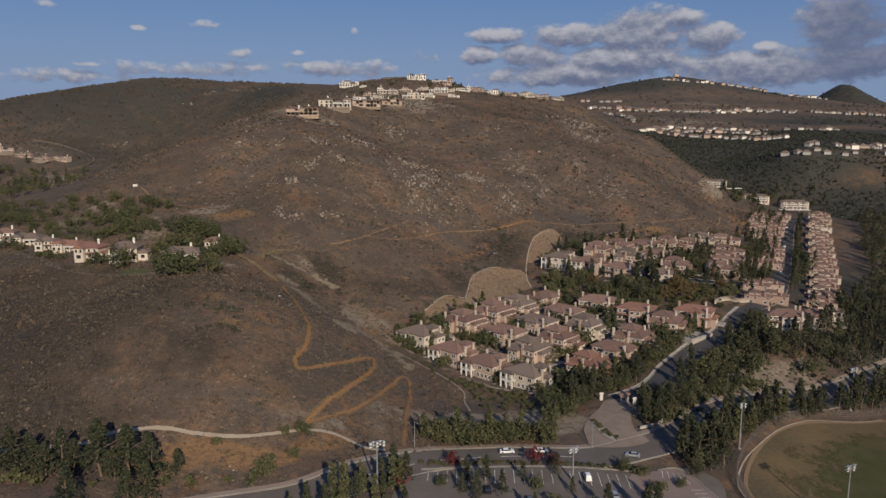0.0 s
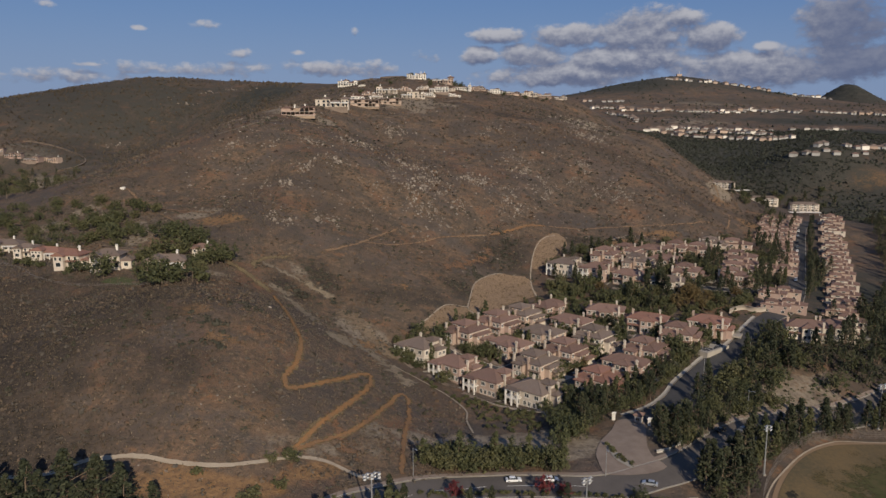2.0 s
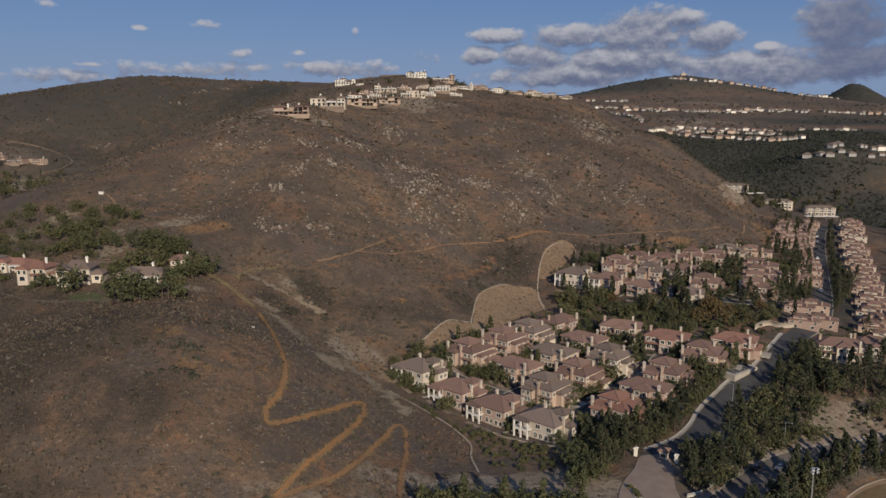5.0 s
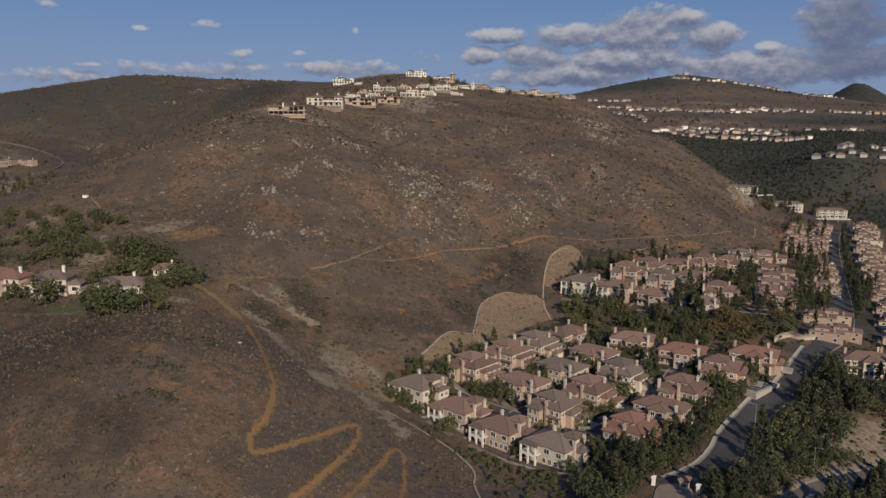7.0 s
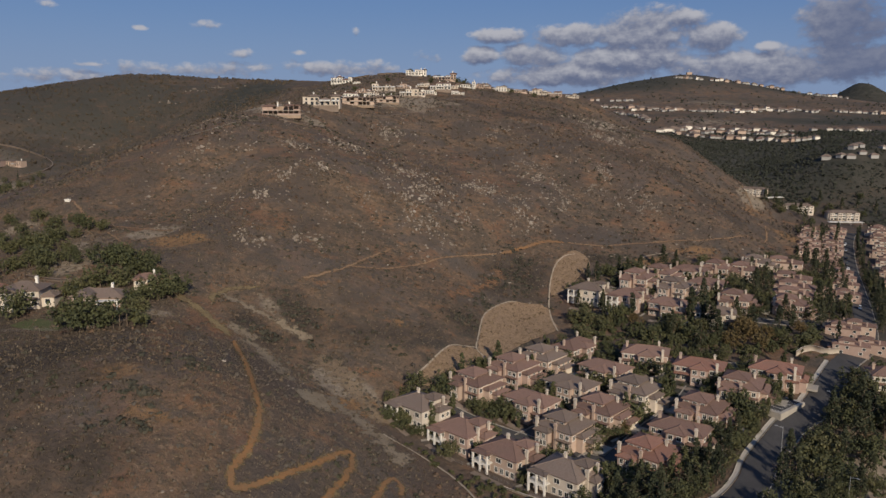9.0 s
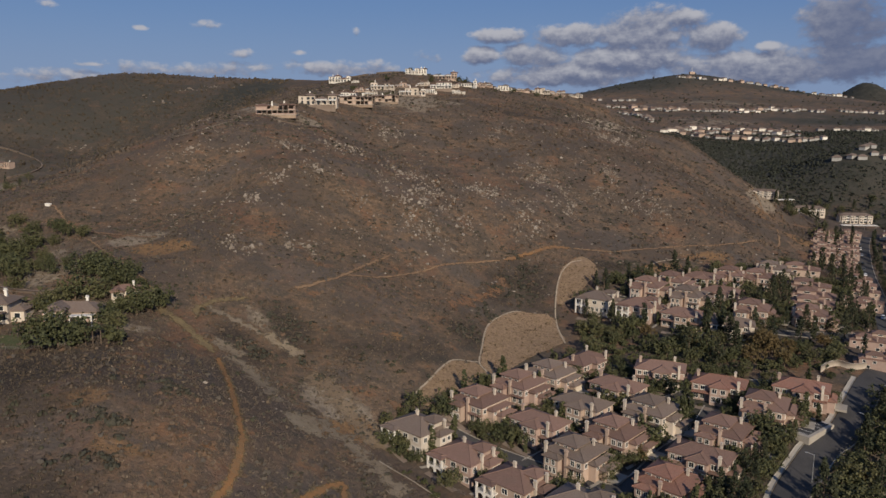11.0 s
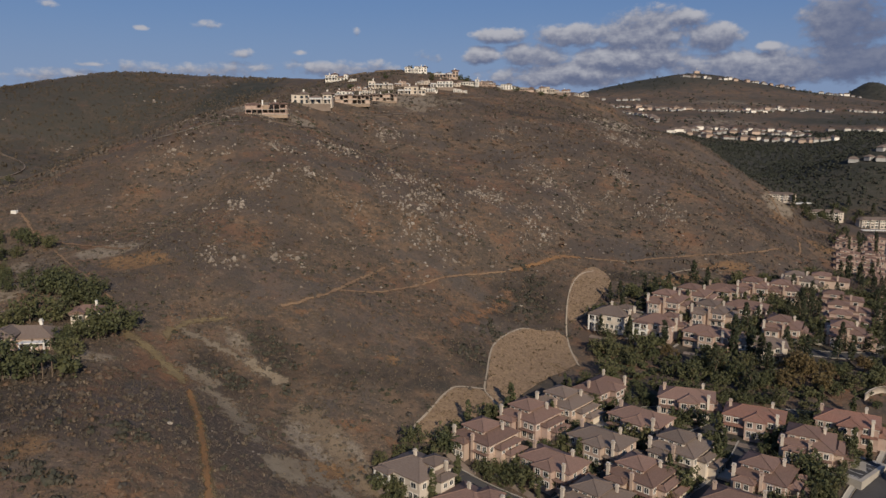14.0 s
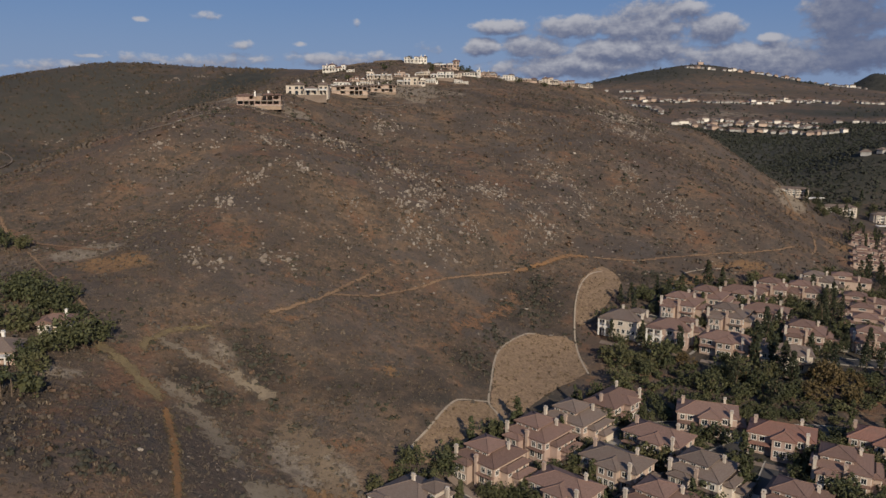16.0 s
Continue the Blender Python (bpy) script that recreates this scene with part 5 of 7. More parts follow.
for kind, x, y, turn, text in (ESTATE + UPPER_ESTATE)[:36]:
    c, s_ = math.cos(radians(turn)), math.sin(radians(turn))
    at = lambda u, v: (x + u * c - v * s_, y + u * s_ + v * c)
    ribbon("garden_path", [at(8.6, 7.4), at(9.6, 2.0), at(9.4, -4.0), at(8.6, -8.0)], 1.1, CONCRETE, 0.2, "pale concrete garden path beside a villa", "path", across=2)
    ribbon("patio", [at(-6, -10.2), at(5, -10.2)], 2.2, PAVERS, 0.22, "tan paved patio in front of a villa", "patio", across=2)
WEST_ROWS = [(267.2, 614.0), (286.9, 615.6), (251.7, 582.4), (270.2, 588.5), (240.5, 560.3), (259.9, 567.9), (247.0, 545.0), (228.4, 498.7), (214.0, 466.4), (193.3, 443.5), (203.8, 446), (168.0, 383.3), (178.5, 389.9), (160.0, 362), (170, 366), (260, 600), (278, 601), (246, 571), (265, 578), (234, 520), (252, 556), (240, 530), (221, 482)]
for i, (x, y) in enumerate(WEST_ROWS):
    put_house(villa(row_villa, STUCCO_ROSE if i % 4 else STUCCO_SAND, ROOF_ROSE), x, y, -28, "narrow rose stucco villa in a close row", "row houses along the street", 0.68)
EAST_ROW = [(189, 352), (202.4, 379), (220.4, 412.9), (238.1, 450.2), (262.4, 499.9), (283.7, 544), (296.5, 571), (309, 596.2), (318, 616)]
for i, p in enumerate(smooth_line(EAST_ROW, 11.5)):
    put_house(villa(row_villa, STUCCO_SAND if i % 3 else STUCCO_CREAM, ROOF_ROSE), p.x + 1.5 * (-1) ** i, p.y, -28, "narrow sand stucco villa with a rose tile roof", "row houses along the street", 0.74)
for x, y, turn in [(254, 684, -25), (308, 722, -12), (338, 704, -8)]:
    put_house(villa(apartment_block, STUCCO_CREAM, ROOF_GREY), x, y, turn, "long cream apartment building with balconies and grey roof", "apartment buildings", 0.7 if x > 260 else 0.55, category="apartment building")

# ---- houses on the spur ----
SPUR_HOUSES = [(gabled_house, -155.5, 323.0, -8, STUCCO_CREAM, ROOF_RED, "cream two-storey house with a red-brown tile roof", 0.9), (gabled_house, -139.5, 321.0, 4, STUCCO_CREAM, ROOF_GREY, "cream gabled house with a grey tile roof", 1.0),
               (ranch_house, -114.2, 320.5, 6, STUCCO_ROSE, ROOF_GREY, "long low brown house with a brown roof behind oaks", 0.88), (gabled_house, -105.0, 336.0, 14, STUCCO_CREAM, ROOF_ROSE, "cream house with a brown tile roof among trees", 0.68),
               (ranch_house, -174.0, 341.0, -6, STUCCO_CREAM, ROOF_RED, "cream house with a red-brown tile roof", 0.72), (gabled_house, -187.3, 346.1, 0, STUCCO_CREAM, ROOF_GREY, "cream gabled house with a grey tile roof", 0.72),
               (ranch_house, -202.3, 356.4, 6, STUCCO_CREAM, ROOF_GREY, "cream house with a grey tile roof", 0.78), (gabled_house, -214.7, 359.8, 8, STUCCO_WHITE, ROOF_ROSE, "white gabled house with a rose tile roof", 0.8)]
for kind, x, y, turn, wall, tile, text, size in SPUR_HOUSES:
    put_house(villa(kind, wall, tile), x, y, turn, text, "houses on the spur", size)
for x, y, turn, seed in [(-412, 708, 10, 22), (-394, 703, 0, 23), (-376, 702, -6, 25), (-360, 708, -14, 26), (-431, 716, 20, 28)]:
    house = hill_mansion(STUCCO_ROSE if seed % 2 else STUCCO_SAND, ROOF_GREY, seed)
    house.matrix_basis = Matrix.LocRotScale((x, y, ground(x, y)), Euler((0, 0, radians(turn))), (0.62, 0.6, 0.55))
    tagged(house, "brown house on a bare terraced mound", "house", "houses on the mound")
    FOOTPRINTS.append((x, y, 6, radians(turn), 7, 5))
ribbon("retaining_wall", [(-152, 343.5), (-143, 339.5), (-132.2, 337.2), (-126.3, 339.7)], 0.5, PAVERS, 0.9, "pale garden wall at the foot of the knoll", "wall", thick=1.4, across=1)
ribbon("retaining_wall", [(-350, 690), (-338, 704), (-338, 722), (-352, 738), (-380, 748), (-410, 748)], 0.8, PAVERS, 1.2, "tan wall round the terraced mound", "wall", thick=2.0, across=1)

# ---- hilltop houses ----
HILLTOP = [(-105.8, 573, 5, STUCCO_ROSE, "unfinished brown hilltop house with open window holes", 1.0, 0), (-89.5, 635, 4, STUCCO_CREAM, "cream hilltop house with terraces", 1.15, 1), (-78, 693, 0, STUCCO_WHITE, "white hilltop house with a grey roof", 0.72, 2),
           (-66, 666, 0, STUCCO_SAND, "dark unfinished hilltop house with bare bays", 1.0, 4), (-47, 700, 0, STUCCO_SAND, "dark unfinished hilltop house with bare bays", 0.85, 3), (-56, 787, 0, STUCCO_CREAM, "cream hilltop house with terraces", 0.9, 5), (-27, 760, 0, STUCCO_CREAM, "wide cream house on a retaining wall", 1.05, 7),
           (-105, 861, 0, STUCCO_WHITE, "white house on the ridge", 0.9, 6), (-87, 836, 0, STUCCO_WHITE, "small white house on the ridge", 0.32, 8), (-2, 804, 0, STUCCO_WHITE, "white hilltop house with terraces", 0.95, 10), (22, 833, -3, STUCCO_WHITE, "large white house on the brow", 0.85, 9), (42, 869, -4, STUCCO_SAND, "sand house on the brow", 0.6, 11),
           (60, 866, -4, STUCCO_WHITE, "white house on the brow", 0.8, 13), (79, 877, -6, STUCCO_SAND, "sand house on the brow", 0.75, 12), (100, 881, -6, STUCCO_CREAM, "low cream house on the brow", 0.8, 14), (119, 886, -6, STUCCO_SAND, "low sand house on the brow", 0.7, 16), (138, 892, -8, STUCCO_CREAM, "low cream house on the brow", 0.6, 15),
           (-29, 877, 0, STUCCO_WHITE, "white house on the summit", 0.9, 17), (2, 868, 0, STUCCO_SAND, "dark roofed house on the summit", 1.1, 18), (-72, 770, 0, STUCCO_SAND, "low brown hilltop house", 0.6, 20), (-14, 776, 0, STUCCO_WHITE, "white hilltop house with terraces", 0.6, 19)]
HILLTOP += [(-62, 735, 0, STUCCO_CREAM, "small cream hilltop house", 0.6, 31), (8, 818, -2, STUCCO_CREAM, "small cream hilltop house", 0.55, 32), (34, 852, -3, STUCCO_SAND, "small sand hilltop house", 0.55, 33), (-38, 802, 0, STUCCO_SAND, "small sand hilltop house", 0.6, 34), (-20, 815, 0, STUCCO_CREAM, "small cream hilltop house", 0.5, 35), (13, 790, 0, STUCCO_WHITE, "small white hilltop house", 0.5, 37)]
for x, y, turn, wall, text, size, seed in HILLTOP:
    house = (unfinished_house if seed in (0, 3, 4) else hill_mansion)(wall, ROOF_GREY if seed % 2 or seed == 4 else ROOF_ROSE, seed)
    house.matrix_basis = Matrix.LocRotScale((x, y, min(ground(x, y), ground(x, y - 6 * size) + 1.6 * size)), Euler((0, 0, radians(turn))), (size, size, size * 0.85))
    tagged(house, text, "house", "hilltop houses")
    FOOTPRINTS.append((x, y, 9.5 * size, radians(turn), 12 * size, 8 * size))
for pts, h in (([(-112, 896), (-96, 898), (-80, 899)], 1.6), ([(-72, 900), (-56, 902), (-44, 903)], 1.5), ([(-104, 552), (-92, 556), (-84, 566), (-78, 580)], 0.8), ([(-62, 640), (-44, 652), (-30, 668)], 1.2), ([(-4, 735), (10, 752), (34, 772)], 1.0)):
    ribbon("retaining_wall", pts, 0.8, PAVERS, h, "tan retaining wall on the hilltop", "wall", thick=h + 0.6, across=1)


# ---- far estates on the mesas ----
FAR_KINDS = [far_house(w, t, k) for k, (w, t) in enumerate(((STUCCO_WHITE, ROOF_GREY), (STUCCO_ASH, ROOF_GREY), (STUCCO_ASH, ROOF_ROSE), (STUCCO_ASH, ROOF_GREY), (STUCCO_ASH, ROOF_GREY), (STUCCO_SAND, ROOF_GREY)))]


def far_row(pts, gap, label, seed, spread=5.0, size=(0.6, 0.95)):
    rnd = random.Random(seed)
    for c in smooth_line(pts, gap):
        if rnd.random() < 0.9:
            put_house(rnd.choice(FAR_KINDS), c.x + rnd.uniform(-2, 2), c.y + rnd.uniform(-spread, spread), rnd.choice((-20, 0, 10, 30, 90)) + rnd.uniform(-8, 8), label, "houses on the far mesa", rnd.uniform(*size))


MESA_ROW, VALLEY_ROW, RIM_ROW = "far pale house in a row on the mesa", "far cream house above the wooded valley", "cream house at the rim of the wooded valley"
far_row([(306, 1535), (387, 1507), (460, 1480), (538, 1482), (604, 1497), (689, 1501), (760, 1479), (852, 1445), (920, 1430)], 8, MESA_ROW, 1)
far_row([(330, 1500), (420, 1470), (500, 1466), (600, 1478), (700, 1480)], 12, MESA_ROW, 2, 8)
far_row([(318, 1447), (331, 1410), (339, 1359), (335, 1300)], 13, MESA_ROW, 3, 8)
far_row([(322, 1195), (356, 1225), (405, 1249), (451, 1236), (495, 1221), (530, 1215)], 8, VALLEY_ROW, 4)
far_row([(347, 1183), (382, 1164), (425, 1139), (467, 1108), (504, 1092)], 7.5, VALLEY_ROW, 5, 7)
far_row([(350, 1205), (400, 1200), (450, 1180), (500, 1150)], 9, VALLEY_ROW, 6, 9)
far_row([(564, 1225), (593, 1205), (640, 1190)], 9, VALLEY_ROW, 7)
far_row([(376, 807), (392, 796), (411, 793)], 8.5, RIM_ROW, 8, 4, (0.5, 0.72))
far_row([(429, 789), (452, 791), (475, 795), (500, 800)], 8.5, RIM_ROW, 9, 4, (0.5, 0.72))
far_row([(400, 815), (430, 812), (460, 812), (520, 850)], 9, RIM_ROW, 10, 6, (0.5, 0.72))
far_row([(545, 1856), (600, 1842), (656, 1833), (710, 1840), (760, 1848), (825, 1776), (900, 1760)], 11, "far pale house on the mountain shoulder", 11)
far_row([(308, 1651), (345, 1632), (385, 1617)], 12, "far white house below the mountain", 12)
retire(*FAR_KINDS)
retire(*VILLAS.values())


# ---- plants ----
def inside(poly, x, y):
    """Which of the points lie inside the outline."""
    x, y = np.asarray(x, float), np.asarray(y, float)
    hit = np.zeros(len(x), bool)
    for (x0, y0), (x1, y1) in zip(poly, poly[1:] + poly[:1]):
        if y0 != y1:
            cross = ((y0 > y) != (y1 > y)) & (x < (x1 - x0) * (y - y0) / (y1 - y0) + x0)
            hit ^= cross
    return hit


def leaf_mesh(name, centres, radii, per, size, mat, rng):
    """Clumps of small leaf blades round the centres."""
    n = len(centres) * per
    c = np.repeat(centres, per, 0)
    d = rng.normal(size=(n, 3))
    d /= np.linalg.norm(d, axis=1)[:, None]
    c = c + d * np.repeat(radii, per)[:, None] * rng.uniform(0.35, 1.0, (n, 1))
    nrm = d + rng.normal(size=(n, 3)) * 0.6 + [0, 0, 0.35]
    nrm /= np.linalg.norm(nrm, axis=1)[:, None]
    a = np.cross(nrm, rng.normal(size=(n, 3)))
    a /= np.linalg.norm(a, axis=1)[:, None]
    b = np.cross(nrm, a)
    s = size * rng.uniform(0.6, 1.3, (n, 1))
    v = np.stack([c - a * s * 0.6, c + b * s * 0.45 - a * s * 0.1, c + a * s * 0.7, c - b * s * 0.5 + a * s * 0.1], 1).reshape(-1, 3)
    f = np.arange(n * 4).reshape(-1, 4)
    return from_arrays(name, v.tolist(), f.tolist(), mat)


def trunk_mesh(h, r, branches, rng, lean=0.03):
    bm = bmesh.new()
    x = y = 0.0
    pts = [(0.0, 0.0, -0.9)]
    for i in range(1, 6):
        x, y = x + rng.uniform(-lean, lean) * h, y + rng.uniform(-lean, lean) * h
        pts.append((x, y, h * i / 5))
    for i, (p, q) in enumerate(zip(pts, pts[1:])):
        limb(bm, p, q, r * (1 - i / 5.5), r * (1 - (i + 1) / 5.5), 5)
    for k in range(branches):
        z = h * rng.uniform(0.35, 0.95)
        a = rng.uniform(0, 6.28)
        l = h * rng.uniform(0.18, 0.34)
        limb(bm, (x * z / h, y * z / h, z), (x * z / h + l * math.cos(a), y * z / h + l * math.sin(a), z + l * rng.uniform(0.2, 0.8)), r * 0.35, r * 0.1, 3)
    me = bpy.data.meshes.new("trunk")
    bm.to_mesh(me), bm.free(), me.materials.append(BARK)
    return me


def crown_points(kind, rng):
    if kind == "pine":
        n = 85
        t = rng.uniform(0, 1, n) ** 0.8
        z = 1.3 + 9.8 * t
        r = (2.6 * (1 - t) ** 0.85 + 0.15) * rng.uniform(0.35, 1.0, n) * (1 + 0.25 * np.sin(z * 2.3 + rng.uniform(0, 6)))
        rad = 0.45 + 0.65 * (1 - t)
    elif kind == "column":
        n = 60
        t = rng.uniform(0, 1, n)
        z = 0.8 + 8.8 * t
        r = 1.25 * np.sin(np.pi * np.clip(t * 0.9 + 0.12, 0, 1)) ** 0.6 * rng.uniform(0.3, 1.0, n)
        rad = np.full(n, 0.6)
    elif kind == "round":
        n = 75
        u = rng.normal(size=(n, 3))
        u /= np.linalg.norm(u, axis=1)[:, None]
        q = rng.uniform(0.45, 1.0, n) ** 0.6
        off = rng.normal(size=(5, 3)) * [1.6, 1.6, 0.7]
        base = off[rng.integers(0, 5, n)]
        p = u * q[:, None] * [2.5, 2.5, 2.1] + base + [0, 0, 4.0]
        return p, rng.uniform(0.7, 1.15, n)
    elif kind == "bush":
        n = 34
        u = rng.normal(size=(n, 3))
        u /= np.linalg.norm(u, axis=1)[:, None]
        off = rng.normal(size=(3, 3)) * [0.6, 0.6, 0.2]
        p = np.abs(u[:, 2:]) * [0, 0, 1.0] + u * [1.2, 1.2, 0] * rng.uniform(0.4, 1, (n, 1)) + off[rng.integers(0, 3, n)] + [0, 0, 0.55]
        return p, rng.uniform(0.35, 0.6, n)
    a = rng.uniform(0, 6.2832, n)
    bend = rng.uniform(-0.5, 0.5, 2)
    p = np.stack([r * np.cos(a) + bend[0] * t, r * np.sin(a) + bend[1] * t, z], 1)
    return p, rad


def plant_kind(name, kind, mat, height, trunk, branches, per, size, variants, label, category):
    out = []
    for i in range(variants):
        rng = np.random.default_rng(hash_of(name) + i)
        p, rad = crown_points(kind, rng)
        out.append((trunk_mesh(height, trunk, branches, rng) if trunk else None, leaf_mesh("crown", p, rad, per, size, mat, rng)))
    return name, out, label, category


def hash_of(text):
    return sum(ord(c) * (i + 3) for i, c in enumerate(text))


PINE = plant_kind("pine_tree", "pine", PINE_LEAF, 10.2, 0.26, 6, 12, 0.45, 4, "dark green pine tree with ragged limbs", "tree")
OAK = plant_kind("oak_tree", "round", OAK_LEAF, 5.2, 0.30, 6, 13, 0.44, 4, "broad green oak tree with a rounded crown", "tree")
OLIVE = plant_kind("olive_tree", "round", OLIVE_LEAF, 5.0, 0.25, 6, 11, 0.50, 3, "olive-green tree with a loose crown", "tree")
GOLD = plant_kind("sycamore_tree", "round", GOLD_LEAF, 5.2, 0.25, 7, 14, 0.48, 2, "tree with golden brown autumn leaves", "tree")
MAPLE = plant_kind("maple_tree", "round", CRIMSON_LEAF, 5.0, 0.18, 6, 10, 0.55, 2, "small maple tree with crimson autumn leaves", "tree")
CYPRESS = plant_kind("cypress_tree", "column", PINE_LEAF, 8.5, 0.2, 0, 11, 0.54, 3, "narrow dark green cypress tree", "tree")
POPLAR = plant_kind("poplar_tree", "column", OAK_LEAF, 9.0, 0.2, 4, 11, 0.56, 3, "narrow upright green poplar tree", "tree")
SHRUB = plant_kind("shrub", "bush", OAK_LEAF, 1.0, 0, 0, 7, 0.44, 3, "low rounded green shrub", "shrub")
SHRUB_BROWN = plant_kind("shrub", "bush", OLIVE_LEAF, 1.0, 0, 0, 7, 0.44, 3, "low brownish olive shrub", "shrub")

PLANT_RND = random.Random(11)
STANDING = []


def plant(kind, x, y, size=1.0, group="", wide=1.0):
    name, meshes, label, category = kind
    trunk, crown = PLANT_RND.choice(meshes)
    s = size * PLANT_RND.uniform(0.85, 1.15)
    m = Matrix.LocRotScale((x, y, ground(x, y) - (0.9 * s if name in ("oak_tree", "olive_tree") else 0.0)), Euler((0, 0, PLANT_RND.uniform(0, 6.28))), (s * wide, s * wide, s * PLANT_RND.uniform(0.9, 1.1)))
    if trunk:
        e = new(name)
        a, b = new("trunk", trunk), new("crown", crown)
        a.parent = b.parent = e
    else:
        e = new(name, crown)
    e.matrix_basis = m
    STANDING.append((x, y))
    return tagged(e, label, category, group)


ROAD_POINTS = np.array([(p.x, p.y, 5.8) for p in smooth_line(MAIN_ROAD, 3)] + [(p.x, p.y, 5.6) for p in smooth_line(PRIVATE_ROAD, 3)] + [(p.x, p.y, 3.6) for l, _ in LANES for p in smooth_line(l, 3)])


CLEARING = [(120, 276), (132, 296), (144, 303), (150, 298), (144, 284), (128, 275)]
KNOLL_BARE = [(-146, 344), (-127, 341), (-128, 352), (-131, 366), (-142, 378), (-150, 372), (-143, 360)]


def clear_of(x, y, room, margin=0.5):
    """Whether a plant there stays off houses, roads, bare ground and other plants."""
    if inside(CLEARING, [x], [y])[0]:
        return False
    for a, b, r, turn, hw, hd in FOOTPRINTS:
        dx, dy = x - a, y - b
        if abs(dx) < 16 and abs(dy) < 16:
            u, v = dx * math.cos(turn) + dy * math.sin(turn), dy * math.cos(turn) - dx * math.sin(turn)
            if abs(u) < hw + margin and abs(v) < hd + margin:
                return False
    if (np.hypot(ROAD_POINTS[:, 0] - x, ROAD_POINTS[:, 1] - y) < ROAD_POINTS[:, 2] + room * 0.15).any():
        return False
    return all((x - a) ** 2 + (y - b) ** 2 > room * room for a, b in STANDING)


def grove(poly, kinds, count, room, sizes, group, seed, margin=0.5, bare=()):
    rnd = random.Random(seed)
    xs, ys = [p[0] for p in poly], [p[1] for p in poly]
    made = tries = 0
    while made < count and tries < count * 14:
        tries += 1
        x, y = rnd.uniform(min(xs), max(xs)), rnd.uniform(min(ys), max(ys))
        if inside(poly, [x], [y])[0] and clear_of(x, y, room, margin) and not (bare and inside(bare, [x], [y])[0]):
            plant(rnd.choice(kinds), x, y, rnd.uniform(*sizes), group)
            made += 1


def wood(poly, kinds, count, room, sizes, name, label, seed, bare=()):
    """A dense wood past counting: whole trees joined into one object."""
    rnd = random.Random(seed)
    xs, ys = [p[0] for p in poly], [p[1] for p in poly]
    verts, faces, mats, slots, at, made, tries = [], [], [], [], 0, 0, 0
    while made < count and tries < count * 14:
        tries += 1
        x, y = rnd.uniform(min(xs), max(xs)), rnd.uniform(min(ys), max(ys))
        if not (inside(poly, [x], [y])[0] and clear_of(x, y, room)) or (bare and inside(bare, [x], [y])[0]):
            continue
        made += 1
        STANDING.append((x, y))
        s, turn, z = rnd.uniform(*sizes), rnd.uniform(0, 6.28), ground(x, y)
        for me in rnd.choice(rnd.choice(kinds)[1]):
            v = np.empty(len(me.vertices) * 3)
            me.vertices.foreach_get("co", v)
            v = v.reshape(-1, 3) * s
            v = np.stack([v[:, 0] * math.cos(turn) - v[:, 1] * math.sin(turn) + x, v[:, 0] * math.sin(turn) + v[:, 1] * math.cos(turn) + y, v[:, 2] + z], 1)
            if me.materials[0] not in mats:
                mats.append(me.materials[0])
            verts.append(v)
            polys = list(me.polygons)[::2] if me.name.startswith("crown") else me.polygons
            faces += [tuple(k + at for k in p.vertices) for p in polys]
            slots += [mats.index(me.materials[0])] * len(polys)
            at += len(v)
    me = from_arrays(name, np.concatenate(verts).tolist(), faces, mats[0])
    for m in mats[1:]:
        me.materials.append(m)
    me.polygons.foreach_set("material_index", slots)
    return tagged(new(name, me), label, "woods", kind="stuff")


SPUR_TREES = [(OAK, -113.8, 302.5, 1.35), (OAK, -109.8, 301.0, 1.4), (OAK, -104.6, 302.0, 1.2), (OAK, -96.0, 333.0, 1.2), (OAK, -93.5, 336.2, 0.7), (OAK, -97.6, 326.0, 1.0), (OAK, -101.5, 322.5, 0.8), (SHRUB, -94.9, 303.0, 1.6), (SHRUB, -99.0, 307.5, 1.5), (OLIVE, -98.0, 312.0, 0.75), (OAK, -102.8, 316.5, 0.8),
              (OLIVE, -119.7, 332.0, 1.1), (OLIVE, -114.2, 333.0, 1.2), (OLIVE, -125.0, 330.0, 0.95), (OLIVE, -128.6, 326.0, 0.8), (OAK, -136.4, 309.5, 1.2), (OAK, -148.0, 314.0, 0.8), (OAK, -109.0, 345.5, 1.1), (OAK, -114.0, 347.0, 1.25), (OAK, -119.5, 349.0, 1.15), (OAK, -104.0, 345.0, 0.9), (OAK, -111.0, 352.0, 1.0),
              (OAK, -125.0, 350.0, 1.1), (OLIVE, -121.0, 357.0, 1.0), (OAK, -160.1, 372.1, 1.1), (OAK, -169.3, 380.2, 1.0), (OLIVE, -162.1, 388.0, 1.0), (OAK, -205.5, 347.3, 0.9), (OLIVE, -176.0, 327.7, 0.8), (SHRUB, -169.4, 323.8, 1.2), (SHRUB, -152.1, 313.7, 1.0), (OAK, -136.5, 351.8, 0.7), (OAK, -134.0, 356.0, 0.7),
              (OAK, -147.1, 348.5, 1.0), (OAK, -156.1, 357.5, 1.1), (OAK, -163.0, 350.0, 1.0), (OLIVE, -176.9, 378.1, 1.1), (SHRUB, -185.9, 333.2, 1.2), (OLIVE, -199.2, 343.3, 0.7), (OAK, -156.2, 400.5, 0.9), (OAK, -162.9, 407.8, 0.8), (OLIVE, -149.4, 398.8, 0.7), (OAK, -164.4, 381.0, 1.0), (OLIVE, -144.0, 341.5, 0.7)]
